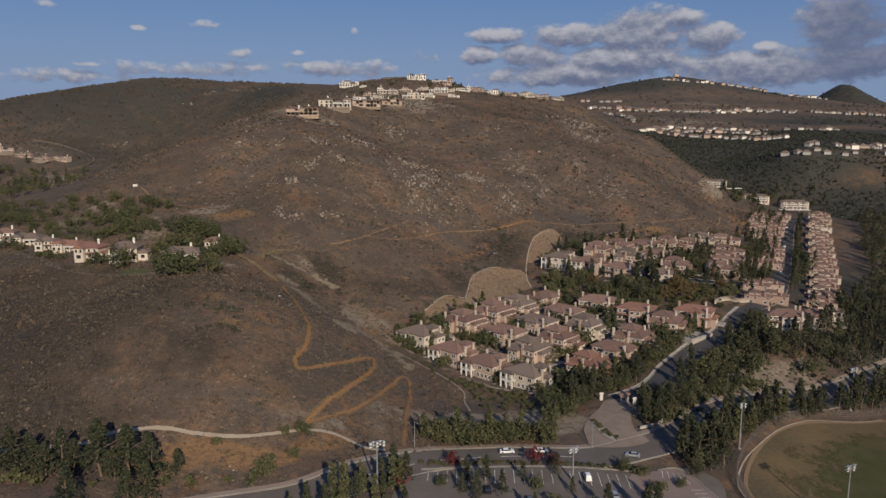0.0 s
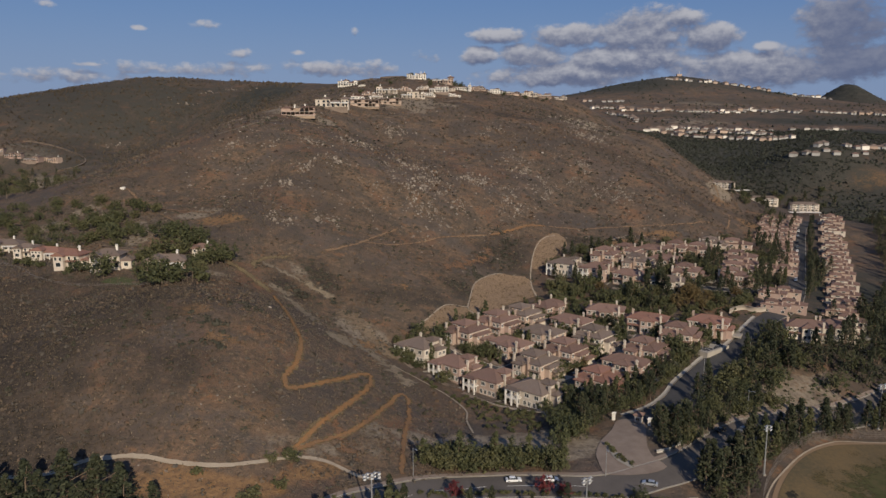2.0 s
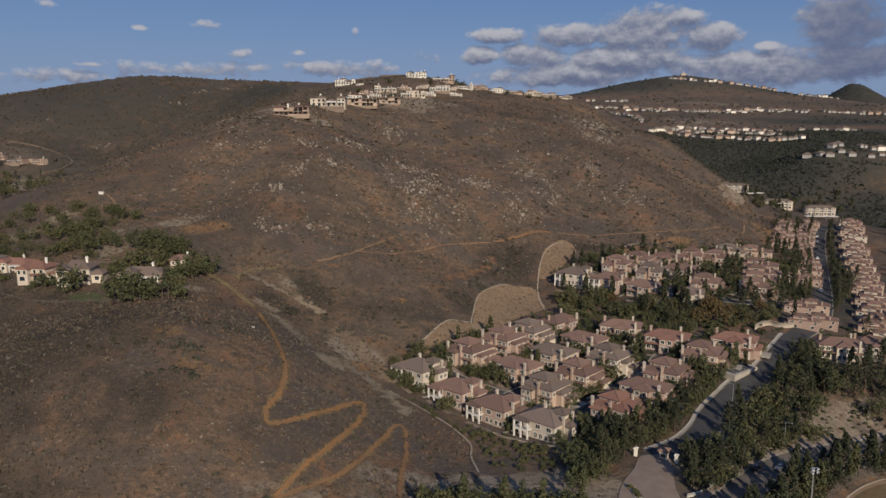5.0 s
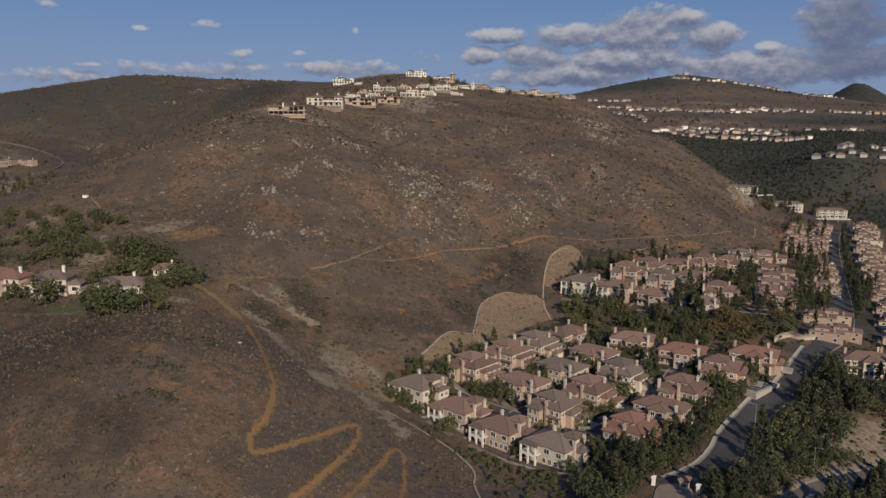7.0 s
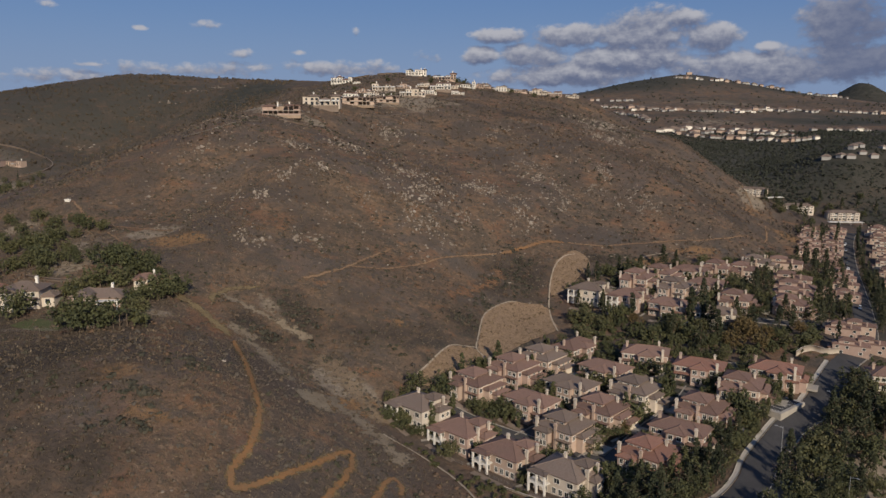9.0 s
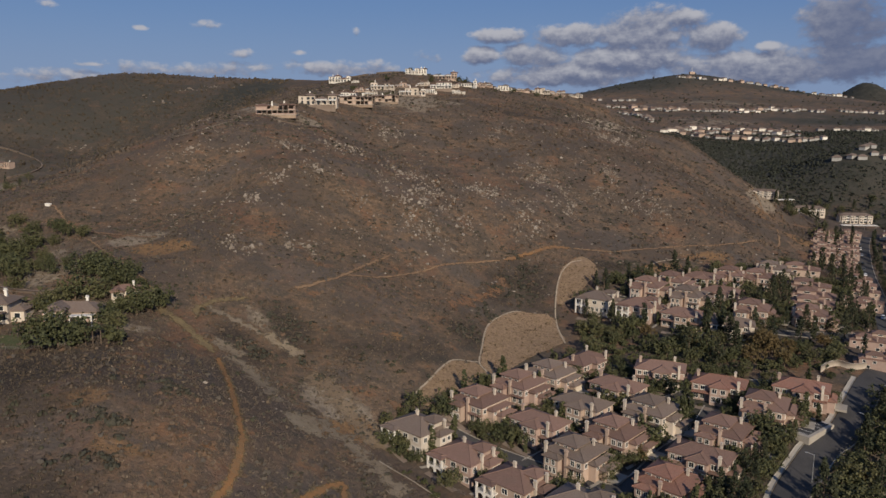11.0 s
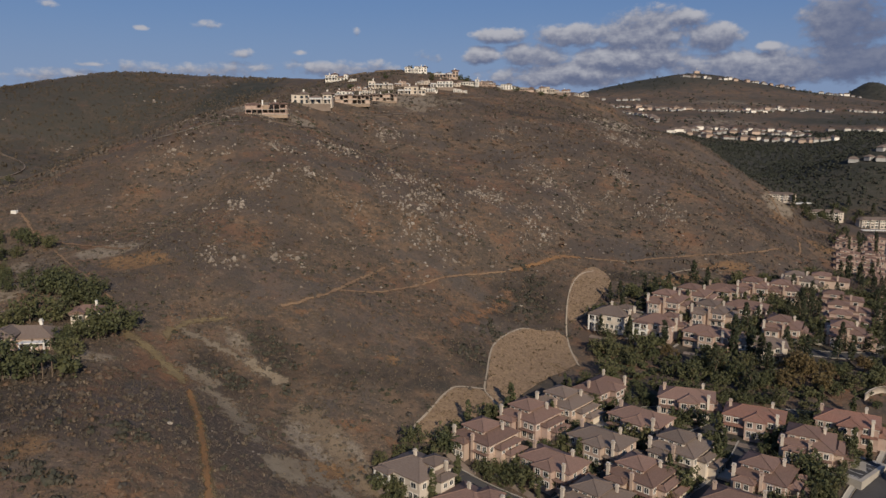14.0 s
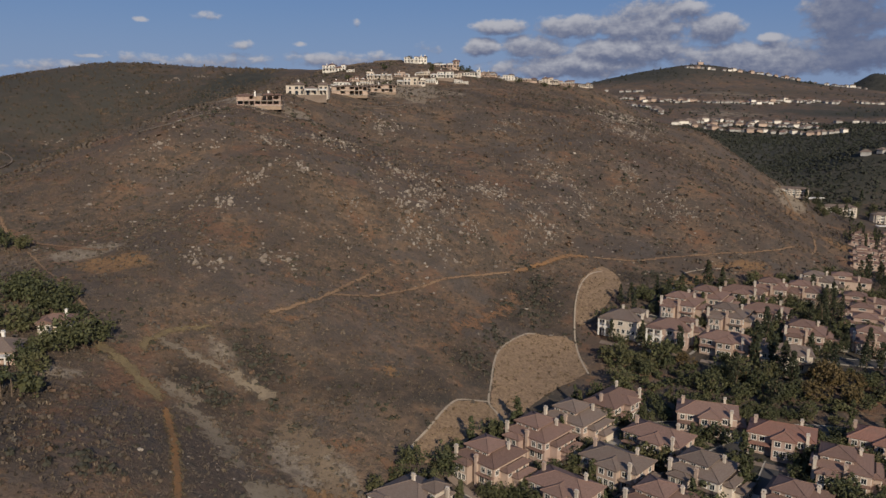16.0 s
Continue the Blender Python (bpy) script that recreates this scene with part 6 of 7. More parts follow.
GARDEN_TREES = [(OAK, -10.4, 324.8, 0.6), (OAK, -0.7, 325.8, 0.75), (OAK, 6.3, 316.1, 0.9), (OLIVE, 9.9, 320.0, 0.7), (OAK, 18.5, 332.7, 0.75), (POPLAR, 23.9, 337.2, 0.8), (POPLAR, 29.5, 314.5, 0.8), (POPLAR, 32.5, 313.5, 0.9), (POPLAR, 36.1, 314.8, 0.85), (OAK, 25.6, 313.8, 0.6), (OLIVE, 21.3, 307.7, 0.75), (OAK, 37.3, 329.8, 0.7), (OAK, 51.2, 340.5, 0.6), (GOLD, 40.2, 295.1, 0.8), (OAK, 43.7, 299.7, 0.8), (OAK, 10.9, 299.7, 0.55), (OAK, 24.4, 293.2, 0.7), (OAK, 27.5, 297.6, 0.6), (OLIVE, -5.3, 309.3, 0.5), (POPLAR, 78.7, 329.9, 1.05), (POPLAR, 74.3, 318.3, 0.9), (OLIVE, 63.3, 310.8, 0.8), (GOLD, 57.8, 303.2, 0.6), (OAK, 89.9, 345.2, 0.85), (OAK, 94.4, 352.4, 0.7), (OAK, 95.7, 329.0, 0.6), (OAK, 106.5, 328.7, 0.7), (OAK, 96.1, 308.7, 0.95), (GOLD, 95.9, 313.8, 0.6), (OAK, 82.6, 296.3, 0.8), (PINE, 72.2, 281.7, 0.95), (PINE, 75.9, 273.7, 1.0), (OAK, 55.4, 273.8, 0.7), (OLIVE, 73.1, 277.1, 0.8), (OLIVE, 54.4, 330.8, 0.7), (OAK, 43.6, 326.0, 0.6), (OAK, 56.3, 312.7, 0.6), (OAK, 88.5, 325.3, 0.55),]
TERRACE_TREES = [(GOLD, 124.0, 374.5, 1.3), (GOLD, 113.4, 362.2, 1.2), (GOLD, 124.4, 360.0, 1.0), (OAK, 135.2, 371.9, 1.1), (OAK, 107.0, 353.7, 0.9), (OLIVE, 136.8, 364.2, 0.9), (OAK, 105.2, 365.8, 1.2), (OAK, 100.2, 373.1, 1.1), (PINE, 99.8, 360.2, 1.0), (PINE, 161.2, 396.2, 1.3), (PINE, 163.5, 392.6, 1.2), (PINE, 142.9, 387.4, 1.0), (CYPRESS, 148.7, 388.6, 1.0), (OAK, 146.0, 343.8, 1.1), (OAK, 145.9, 334.5, 1.1), (OLIVE, 138.0, 331.6, 1.0), (OAK, 125.5, 313.7, 1.3), (PINE, 140.1, 318.6, 1.2), (OAK, 144.9, 316.0, 1.3), (OAK, 137.6, 322.1, 1.2), (OAK, 136.7, 350.6, 0.6), (CYPRESS, 160.4, 373.1, 0.9), (PINE, 130.7, 385.5, 0.9), (PINE, 111.8, 374.8, 1.1), (OAK, 160.3, 353.9, 0.8), (OAK, 127.4, 358.6, 0.8), (OLIVE, 124.1, 384.8, 0.9), (OAK, 108.8, 328.3, 1.0), (OAK, 103.5, 319.8, 1.1), (OAK, 97.0, 315.9, 1.0), (OLIVE, 113.0, 328.3, 0.8),
                 (CYPRESS, 109.9, 385.1, 1.6), (CYPRESS, 105.4, 388.4, 1.5), (PINE, 93.7, 375.3, 1.1), (PINE, 111.3, 378.9, 1.2), (OAK, 90.9, 381.7, 1.0), (PINE, 71.5, 442.7, 0.7), (PINE, 75.5, 441.9, 0.8), (PINE, 172.2, 480.1, 1.2), (CYPRESS, 165.2, 470.6, 1.2), (CYPRESS, 129.7, 427.0, 0.9), (PINE, 125.7, 391.9, 1.0), (GOLD, 120.4, 372.3, 1.2), (GOLD, 125.2, 372.5, 1.0), (PINE, 143.3, 387.2, 1.1), (PINE, 143.4, 401.7, 0.9), (OAK, 165.9, 408.6, 1.3), (PINE, 182.6, 431.6, 1.1), (PINE, 215.3, 503.6, 1.2), (CYPRESS, 217.1, 517.6, 1.4), (PINE, 227.9, 514.9, 1.1), (OAK, 76.6, 391.5, 0.7), (OLIVE, 71.1, 399.9, 0.7), (OAK, 64.5, 391.8, 0.6), (OAK, 80.5, 377.9, 0.9), (SHRUB, 57.8, 410.4, 1.0), (SHRUB, 70.5, 380.3, 1.0), (SHRUB, 61.0, 399.5, 1.0),]
for kind, x, y, size in GARDEN_TREES:
    if clear_of(x, y, 0.8, -2.4):
        plant(kind, x, y, size * (1.5 if kind in (OAK, OLIVE) else 1.15), "garden trees of the estate")
for kind, x, y, size in TERRACE_TREES:
    if clear_of(x, y, 0.8, -1.6):
        plant(kind, x, y, size, "trees between the terraces")
for x, y, size in ((-117.5, 189.5, 1.15), (-110, 187, 0.9), (-103, 188, 1.25), (-91, 184.5, 1.45), (-84, 186, 1.3), (-80, 189, 1.0), (-77.5, 184.5, 1.1), (-71, 186.5, 0.7), (-122, 186, 1.2), (-99, 186, 1.0), (-113, 190, 1.0), (-87, 182.5, 0.8), (-106, 184.5, 0.8), (-94, 171.8, 0.9), (-80, 173.9, 0.9), (-74.9, 175.5, 0.9)):
    plant(PINE, x, y, size * 0.92, "pines at the foot of the slope", 1.5)
wood([(120, 395), (160, 392), (205, 400), (245, 470), (250, 540), (225, 530), (180, 480), (140, 440)], [PINE, OAK, PINE], 40, 4.2, (0.8, 1.2), "terrace_pines", "tall dark pines and cypresses between the row houses", 33)
wood([(-330, 560), (-440, 640), (-450, 700), (-380, 690), (-330, 680), (-300, 620)], [OAK, OLIVE, PINE], 60, 5.0, (0.7, 1.1), "mound_wood", "dark trees below the houses on the mound", 34)
grove([(76, 274), (90, 290), (100, 304), (110, 318), (103, 318), (92, 305), (80, 294), (70, 285)], [OAK, PINE, OLIVE], 26, 2.8, (0.55, 0.85), "trees between villas and street", 21)
for hx, hy, _, turn, hw, hd in FOOTPRINTS[:42]:
    spots = [(-hw - 1.2, -4), (hw + 1.0, -5), (2.0, -hd - 2.4), (-5, hd + 1.6), (6, hd + 1.4), (-hw - 1.0, 3.5), (hw + 1.2, 4)]
    for u, v in PLANT_RND.sample(spots, 6):
        x, y = hx + u * math.cos(turn) - v * math.sin(turn), hy + u * math.sin(turn) + v * math.cos(turn)
        if clear_of(x, y, 1.8, -1.5):
            plant(PLANT_RND.choice((OAK, OLIVE, POPLAR, OAK, OLIVE)), x, y, PLANT_RND.uniform(0.6, 0.95), "garden trees of the estate")
grove([(66.5, 238), (70, 247), (71.5, 258), (84, 263), (98, 268), (100, 259), (90, 248), (78, 236)], [OAK, OLIVE, PINE, OAK], 34, 2.8, (0.6, 0.95), "trees beside the estate gate", 31)
grove([(98, 258), (122, 274), (146, 287), (140, 292), (118, 282), (100, 268)], [OAK, PINE, OLIVE], 24, 3.0, (0.7, 1.0), "trees between the roads", 32)
for x, y in ((96, 378), (128, 372), (148, 378), (82, 392)):
    plant(GOLD, x, y, 0.8, "golden trees between the terraces")
street = smooth_line(PRIVATE_ROAD[12:], 6.5)
for i, (a, b) in enumerate(zip(street, street[1:])):
    side = Vector((b.y - a.y, a.x - b.x)).normalized() * (6.6 if i % 2 else -6.6)
    x, y = a.x + side.x, a.y + side.y
    if clear_of(x, y, 2.0):
        plant(PLANT_RND.choice((CYPRESS, PINE, POPLAR)), x, y, PLANT_RND.uniform(0.7, 1.05), "street trees of the row houses")
# row along the road below the slope
for i in range(17):
    plant((POPLAR, OLIVE, OAK, OLIVE)[i % 4], -5.5 + i * 2.55, 219.5 + 1.2 * math.sin(i * 1.7) - 0.03 * abs(i - 8), 1.0, "trees along the road")
for i in range(13):
    plant(OLIVE if i % 2 else OAK, -4 + i * 3.1, 223.5 + 1.0 * math.sin(i * 2.3), 0.92, "trees along the road")
grove([(37, 236), (43, 240), (57, 259), (70, 268), (80, 281), (74, 284), (60, 272), (46, 268), (38, 256)], [PINE, OAK, OAK, PINE], 44, 3.0, (0.75, 1.05), "trees by the estate gate", 2)
grove([(72, 254), (86, 262), (104, 271), (122, 279), (140, 293), (152, 318), (150, 338), (138, 325), (124, 308), (108, 293), (96, 279), (84, 265)], [OAK, OLIVE, PINE, OAK], 70, 4.2, (0.95, 1.3), "trees between the roads", 3)
wood([(140, 288), (180, 300), (215, 320), (250, 345), (270, 385), (250, 400), (205, 375), (180, 352), (170, 322), (152, 312)], [PINE, OAK, PINE, PINE], 110, 4.4, (1.0, 1.4), "bank_wood", "dense dark wood on the bank below the street", 4)
wood([(222, 385), (260, 390), (310, 440), (360, 540), (400, 640), (365, 640), (322, 560), (284, 480), (246, 420)], [PINE, OAK, PINE], 120, 5.0, (1.0, 1.4), "pine_wood", "dense pine and oak wood beside the row houses", 5)
grove([(76, 206), (88, 215), (100, 231), (114, 246), (130, 258), (160, 272), (200, 285), (196, 292), (150, 272), (126, 262), (108, 252), (92, 238), (74, 219)], [PINE, PINE, POPLAR, PINE], 105, 2.7, (0.85, 1.3), "trees round the sports field", 6)
grove([(-52, 170), (-30, 173), (-14, 182), (-8, 194), (-15, 193), (-27, 183), (-40, 176)], [POPLAR, CYPRESS, PINE, POPLAR], 26, 2.6, (0.8, 1.1), "trees at the car park", 7)
for x, y, size in ((-46.3, 205.9, 0.55), (-40.8, 207.8, 0.75), (-42, 197, 0.5), (-47.3, 188.5, 0.9)):
    plant(OLIVE, x, y, size, "scrubby trees at the foot of the slope")
for x, y, size in ((-63.9, 198, 1.3), (-72, 182.3, 1.2), (-65.5, 182.7, 1.3), (-52, 186, 1.5), (-58, 184, 0.9), (-92, 179, 0.9), (-111, 183, 1.6), (-115, 182, 1.5), (-107, 181, 1.4), (-49, 194, 0.9)):
    plant(SHRUB_BROWN, x, y, size, "shrubs at the foot of the slope")
grove([(-14, 178), (60, 178), (74, 200), (60, 206.5), (2, 205), (-10, 198)], [PINE, PINE, OAK, OLIVE, PINE], 22, 4.6, (0.5, 0.85), "trees in the car park", 10)
for i in range(30):
    plant(SHRUB_BROWN if i % 3 else SHRUB, -6 + i * 2.2, 204.3 + min(i * 0.12, 0.9) - (0.5 if i < 4 else 0), 0.6, "hedge between road and car park")
for x, y, s in ((3, 203.8, 0.55), (28, 205.6, 0.6), (33, 205.4, 0.5), (-13, 191, 0.8), (-23, 189, 0.7)):
    plant(MAPLE, x, y, s, "crimson maples by the road")
grove([(55, 372), (72, 368), (96, 362), (128, 352), (150, 366), (160, 384), (124, 382), (98, 388), (74, 404), (56, 408)], [SHRUB_BROWN, SHRUB, SHRUB_BROWN, SHRUB, SHRUB, OLIVE], 130, 2.3, (0.75, 1.25), "trees between the terraces", 11)
grove([(-20, 305), (10, 345), (45, 372), (96, 355), (130, 345), (118, 318), (88, 292), (60, 272), (42, 270), (12, 292)], [OAK, OAK, POPLAR, OLIVE, SHRUB], 170, 2.6, (0.55, 0.9), "garden trees of the estate", 12, -1.6)
grove([(60, 415), (80, 450), (120, 472), (190, 500), (210, 470), (180, 400), (120, 385), (80, 400)], [OAK, PINE, OLIVE, CYPRESS, OLIVE, SHRUB], 90, 2.9, (0.7, 1.15), "garden trees of the upper terrace", 13, -1.2)
wood([(190, 420), (220, 500), (262, 610), (300, 640), (290, 590), (240, 480), (205, 410)], [PINE, OAK, CYPRESS, PINE], 90, 3.4, (0.6, 1.0), "row_house_trees", "dark garden trees between the row houses", 14)
grove([(-14, 298), (2, 285), (20, 274), (33, 262), (32, 246), (14, 250), (12, 266), (0, 282), (-12, 292)], [SHRUB, SHRUB_BROWN, SHRUB_BROWN], 75, 1.7, (0.4, 0.8), "shrubs on the bank below the villas", 15)
for x, y, r, *_ in FOOTPRINTS[:24]:
    for k in range(2):
        a = PLANT_RND.uniform(0, 6.28)
        plant(SHRUB if k else SHRUB_BROWN, x + (r + 0.6) * math.cos(a), y + (r + 0.6) * math.sin(a), 0.75, "garden shrubs of the estate")
grove([(-255, 425), (-215, 425), (-180, 412), (-150, 388), (-118, 356), (-100, 342), (-106, 338), (-140, 338), (-170, 345), (-215, 370), (-260, 385)], [OAK, OAK, OLIVE, OLIVE, SHRUB_BROWN], 46, 5.0, (0.65, 1.05), "trees on the knoll", 16, bare=KNOLL_BARE)
wood([(-255, 425), (-215, 425), (-180, 412), (-150, 388), (-118, 356), (-106, 345), (-140, 345), (-170, 352), (-215, 375), (-260, 390)], [OAK, OLIVE, OAK, OLIVE], 30, 4.6, (0.5, 0.9), "knoll_wood", "scattered oaks and olives on the knoll", 41, bare=KNOLL_BARE)
wood([(-270, 440), (-380, 520), (-420, 640), (-330, 690), (-290, 600), (-240, 470)], [OAK, OLIVE, PINE], 70, 7.0, (0.8, 1.2), "valley_wood", "scattered trees in the western valley", 17)
for kind, x, y, size in SPUR_TREES:
    if clear_of(x, y, 0.5, -2.4):
        plant(kind, x, y, size * 1.14, "garden trees on the spur")
grove([(-120, 690), (-60, 660), (0, 790), (60, 840), (150, 880), (60, 905), (-40, 900), (-100, 790)], [OAK, SHRUB], 34, 6.0, (0.5, 0.9), "trees between the hilltop houses", 18)
grove([(280, 640), (300, 700), (360, 690), (390, 740), (340, 760), (270, 720), (250, 660)], [OAK, PINE], 34, 5.5, (0.8, 1.1), "trees round the apartment buildings", 19)
for x, y in ((-100.0, 301.0), (-101.6, 300.2), (-98.4, 302.4)):
    bm = bmesh.new()
    limb(bm, (0, 0, -0.5), (0.15, 0, 5.2), 0.15, 0.10, 7)
    palm = new("palm_tree")
    part("trunk", bm, BARK, palm)
    cb = bmesh.new()
    for k in range(18):
        a, up = k * 0.349 + 0.2 * (k % 3), 0.55 - 0.16 * (k % 5)
        prev = None
        for j in range(5):
            r = j * 0.5
            c = Vector((0.15 + r * math.cos(a), r * math.sin(a), 5.2 + r * up - 0.20 * r * r))
            side = Vector((-math.sin(a), math.cos(a), -0.3)) * (0.32 * (1 - abs(j - 1.5) / 3.2))
            row = [cb.verts.new(c - side), cb.verts.new(c + Vector((0, 0, 0.1))), cb.verts.new(c + side)]
            if prev:
                cb.faces.new((prev[0], prev[1], row[1], row[0])), cb.faces.new((prev[1], prev[2], row[2], row[1]))
            prev = row
    part("fronds", cb, OAK_LEAF, palm)
    palm.matrix_basis = pose(x, y, ground(x, y), 0, 0, x * 40)
    tagged(palm, "slender palm tree with drooping green fronds", "tree", "palms on the spur")

for x, y in ((51.9, 236), (52.2, 234.3), (52.5, 232.5), (52.7, 230.8), (53.2, 229), (53.9, 227.3), (54.8, 225.6), (55.8, 224)):
    plant(SHRUB_BROWN, x, y, 0.62, "shrubs on the traffic island")

# ---- brush, scrub, boulders and far woods: past counting ----
ESTATE_LAND = [(-22, 300), (-12, 325), (15, 352), (50, 392), (50, 414), (66, 440), (92, 447), (130, 475), (180, 490), (235, 560), (262, 625), (330, 700), (450, 760), (500, 500), (330, 250), (130, 150), (-60, 150), (-45, 186), (-15, 207), (8, 215), (10, 246), (8, 268), (-8, 290)]
TRAIL_POINTS = np.array([(p.x, p.y) for l in (TRAIL_TOP, [(-12, 264), (-15, 271), (-23, 240), (-32, 221), (-42, 211)], [(-11.8, 264), (-11.6, 211)],
                                             [(-106, 200), (-95, 203), (-77, 201.6), (-57, 202), (-41, 209), (-31, 210.6), (-17, 208)], [(-41, 391), (-16, 417), (13, 448), (56, 481), (108, 499), (180, 527)], [(-178, 424), (-158, 412), (-124, 393)]) for p in smooth_line(l, 2.5)])
BANKS = CUT_BANKS


ROW_LAND = [(170, 350), (180, 490), (262, 640), (360, 650), (300, 480), (230, 370)]


def strewn(name, count, box_, size, mat, squash, seed, label, category, keep, rings=2, jag=0.35):
    """Many small lumps on the land, joined into one."""
    rng = np.random.default_rng(seed)
    x, y = rng.uniform(box_[0], box_[1], count), rng.uniform(box_[2], box_[3], count)
    k = keep(x, y, rng)
    x, y = x[k], y[k]
    n = len(x)
    s = rng.uniform(size[0], size[1], n) ** 1.0 * (1 + 0.8 * (rng.uniform(0, 1, n) > 0.92))
    z = heights(x, y)
    sides = 6
    a = np.arange(sides) * 6.2832 / sides
    ring = lambda r, h, tw: np.stack([r * np.cos(a + tw), r * np.sin(a + tw), np.full(sides, h)], 1)
    base = np.concatenate([ring(0.8, -0.25, 0), ring(1.0, 0.35, 0.5), ring(0.6, 0.85, 0.1), [[0, 0, 1.0]]])
    m = len(base)
    v = base[None] * (1 + rng.uniform(-jag, jag, (n, m, 3)))
    tw = rng.uniform(0, 6.28, n)
    st = rng.uniform(0.75, 1.3, n)
    vx, vy = v[:, :, 0] * st[:, None], v[:, :, 1] / st[:, None]
    vx, vy = vx * np.cos(tw)[:, None] - vy * np.sin(tw)[:, None], vx * np.sin(tw)[:, None] + vy * np.cos(tw)[:, None]
    out = np.stack([vx * s[:, None] + x[:, None], vy * s[:, None] + y[:, None], v[:, :, 2] * s[:, None] * squash + z[:, None]], 2)
    f = []
    for r in range(2):
        for i in range(sides):
            f.append((r * sides + i, r * sides + (i + 1) % sides, (r + 1) * sides + (i + 1) % sides, (r + 1) * sides + i))
    quads = np.array(f)
    tris = np.array([(2 * sides + i, 2 * sides + (i + 1) % sides, 3 * sides) for i in range(sides)])
    off = (np.arange(n) * m)[:, None, None]
    faces = (quads[None] + off).reshape(-1, 4).tolist() + (tris[None] + off).reshape(-1, 3).tolist()
    ob = new(name, from_arrays(name, out.reshape(-1, 3).tolist(), faces, mat))
    return tagged(ob, label, category, kind="stuff")


def patchy(x, y, scale, seed):
    return 0.5 + 0.25 * (np.sin(x / scale + seed + 1.6 * np.sin(y / scale / 1.3)) + np.sin(y / scale * 1.2 + seed * 2 + 1.4 * np.sin(x / scale / 0.8)))


def off_tracks(x, y, gap=0.95):
    ok = ~inside(ESTATE_LAND, x, y)
    for b in BANKS:
        ok &= ~inside(b, x, y)
    d = np.full(len(x), 1e9)
    for i in range(0, len(TRAIL_POINTS), 40):
        q = TRAIL_POINTS[i:i + 40]
        d = np.minimum(d, np.hypot(x[:, None] - q[None, :, 0], y[:, None] - q[None, :, 1]).min(1))
    return ok & (d > gap)


FAR_SPOTS = np.array([q[:2] for q in FOOTPRINTS if q[1] > 1050])


def off_houses(x, y):
    f = np.array([q[:2] for q in FOOTPRINTS])
    return np.hypot(x[:, None] - f[None, :, 0], y[:, None] - f[None, :, 1]).min(1) > 9


def near_rocks(places, spread):
    def keep(x, y, rng):
        d = np.full(len(x), 9.0)
        for a, b, rx, ry in places:
            d = np.minimum(d, np.hypot((x - a) / rx, (y - b) / ry))
        return off_tracks(x, y) & (rng.uniform(0, 1, len(x)) < np.exp(-(d / spread) ** 2))
    return keep


def bushes(name, count, box_, size, mat, seed, label, keep, blades=9, scale=16.0):
    """Many domed bushes, each a shell of leafy blades with a tone of its own, joined into one."""
    rng = np.random.default_rng(seed)
    x, y = rng.uniform(box_[0], box_[1], count), rng.uniform(box_[2], box_[3], count)
    k = keep(x, y, rng)
    x, y = x[k], y[k]
    n = len(x)
    r = size[0] + (size[1] - size[0]) * rng.uniform(0, 1, n) ** 2
    d = rng.normal(size=(n, blades, 3))
    d[..., 2] = np.abs(d[..., 2]) + 0.15
    d /= np.linalg.norm(d, axis=2)[..., None]
    c = d * rng.uniform(0.55, 1.0, (n, blades, 1)) * [1, 1, 0.72]
    nrm = d + rng.normal(size=d.shape) * 0.2
    nrm /= np.linalg.norm(nrm, axis=2)[..., None]
    a = np.cross(nrm, rng.normal(size=d.shape))
    a /= np.linalg.norm(a, axis=2)[..., None]
    b = np.cross(nrm, a)
    s = rng.uniform(0.35, 0.62, (n, blades, 1)) * 3 / math.sqrt(blades)
    q = np.stack([c - a * s, c + b * s * 0.8, c + a * s, c - b * s * 0.8], 2) * r[:, None, None, None]
    q += np.stack([x, y, heights(x, y)], 1)[:, None, None, :]
    me = from_arrays(name, q.reshape(-1, 3).tolist(), np.arange(n * blades * 4).reshape(-1, 4).tolist(), mat)
    tone = np.clip(0.55 * patchy(x, y, scale, seed) + 0.30 * patchy(x, y, scale * 0.37, seed + 2) + rng.uniform(-0.22, 0.34, n), 0, 1)
    me.attributes.new("tone", "FLOAT", "POINT").data.foreach_set("value", np.repeat(tone, blades * 4))
    return tagged(new(name, me), label, "brush", kind="stuff")


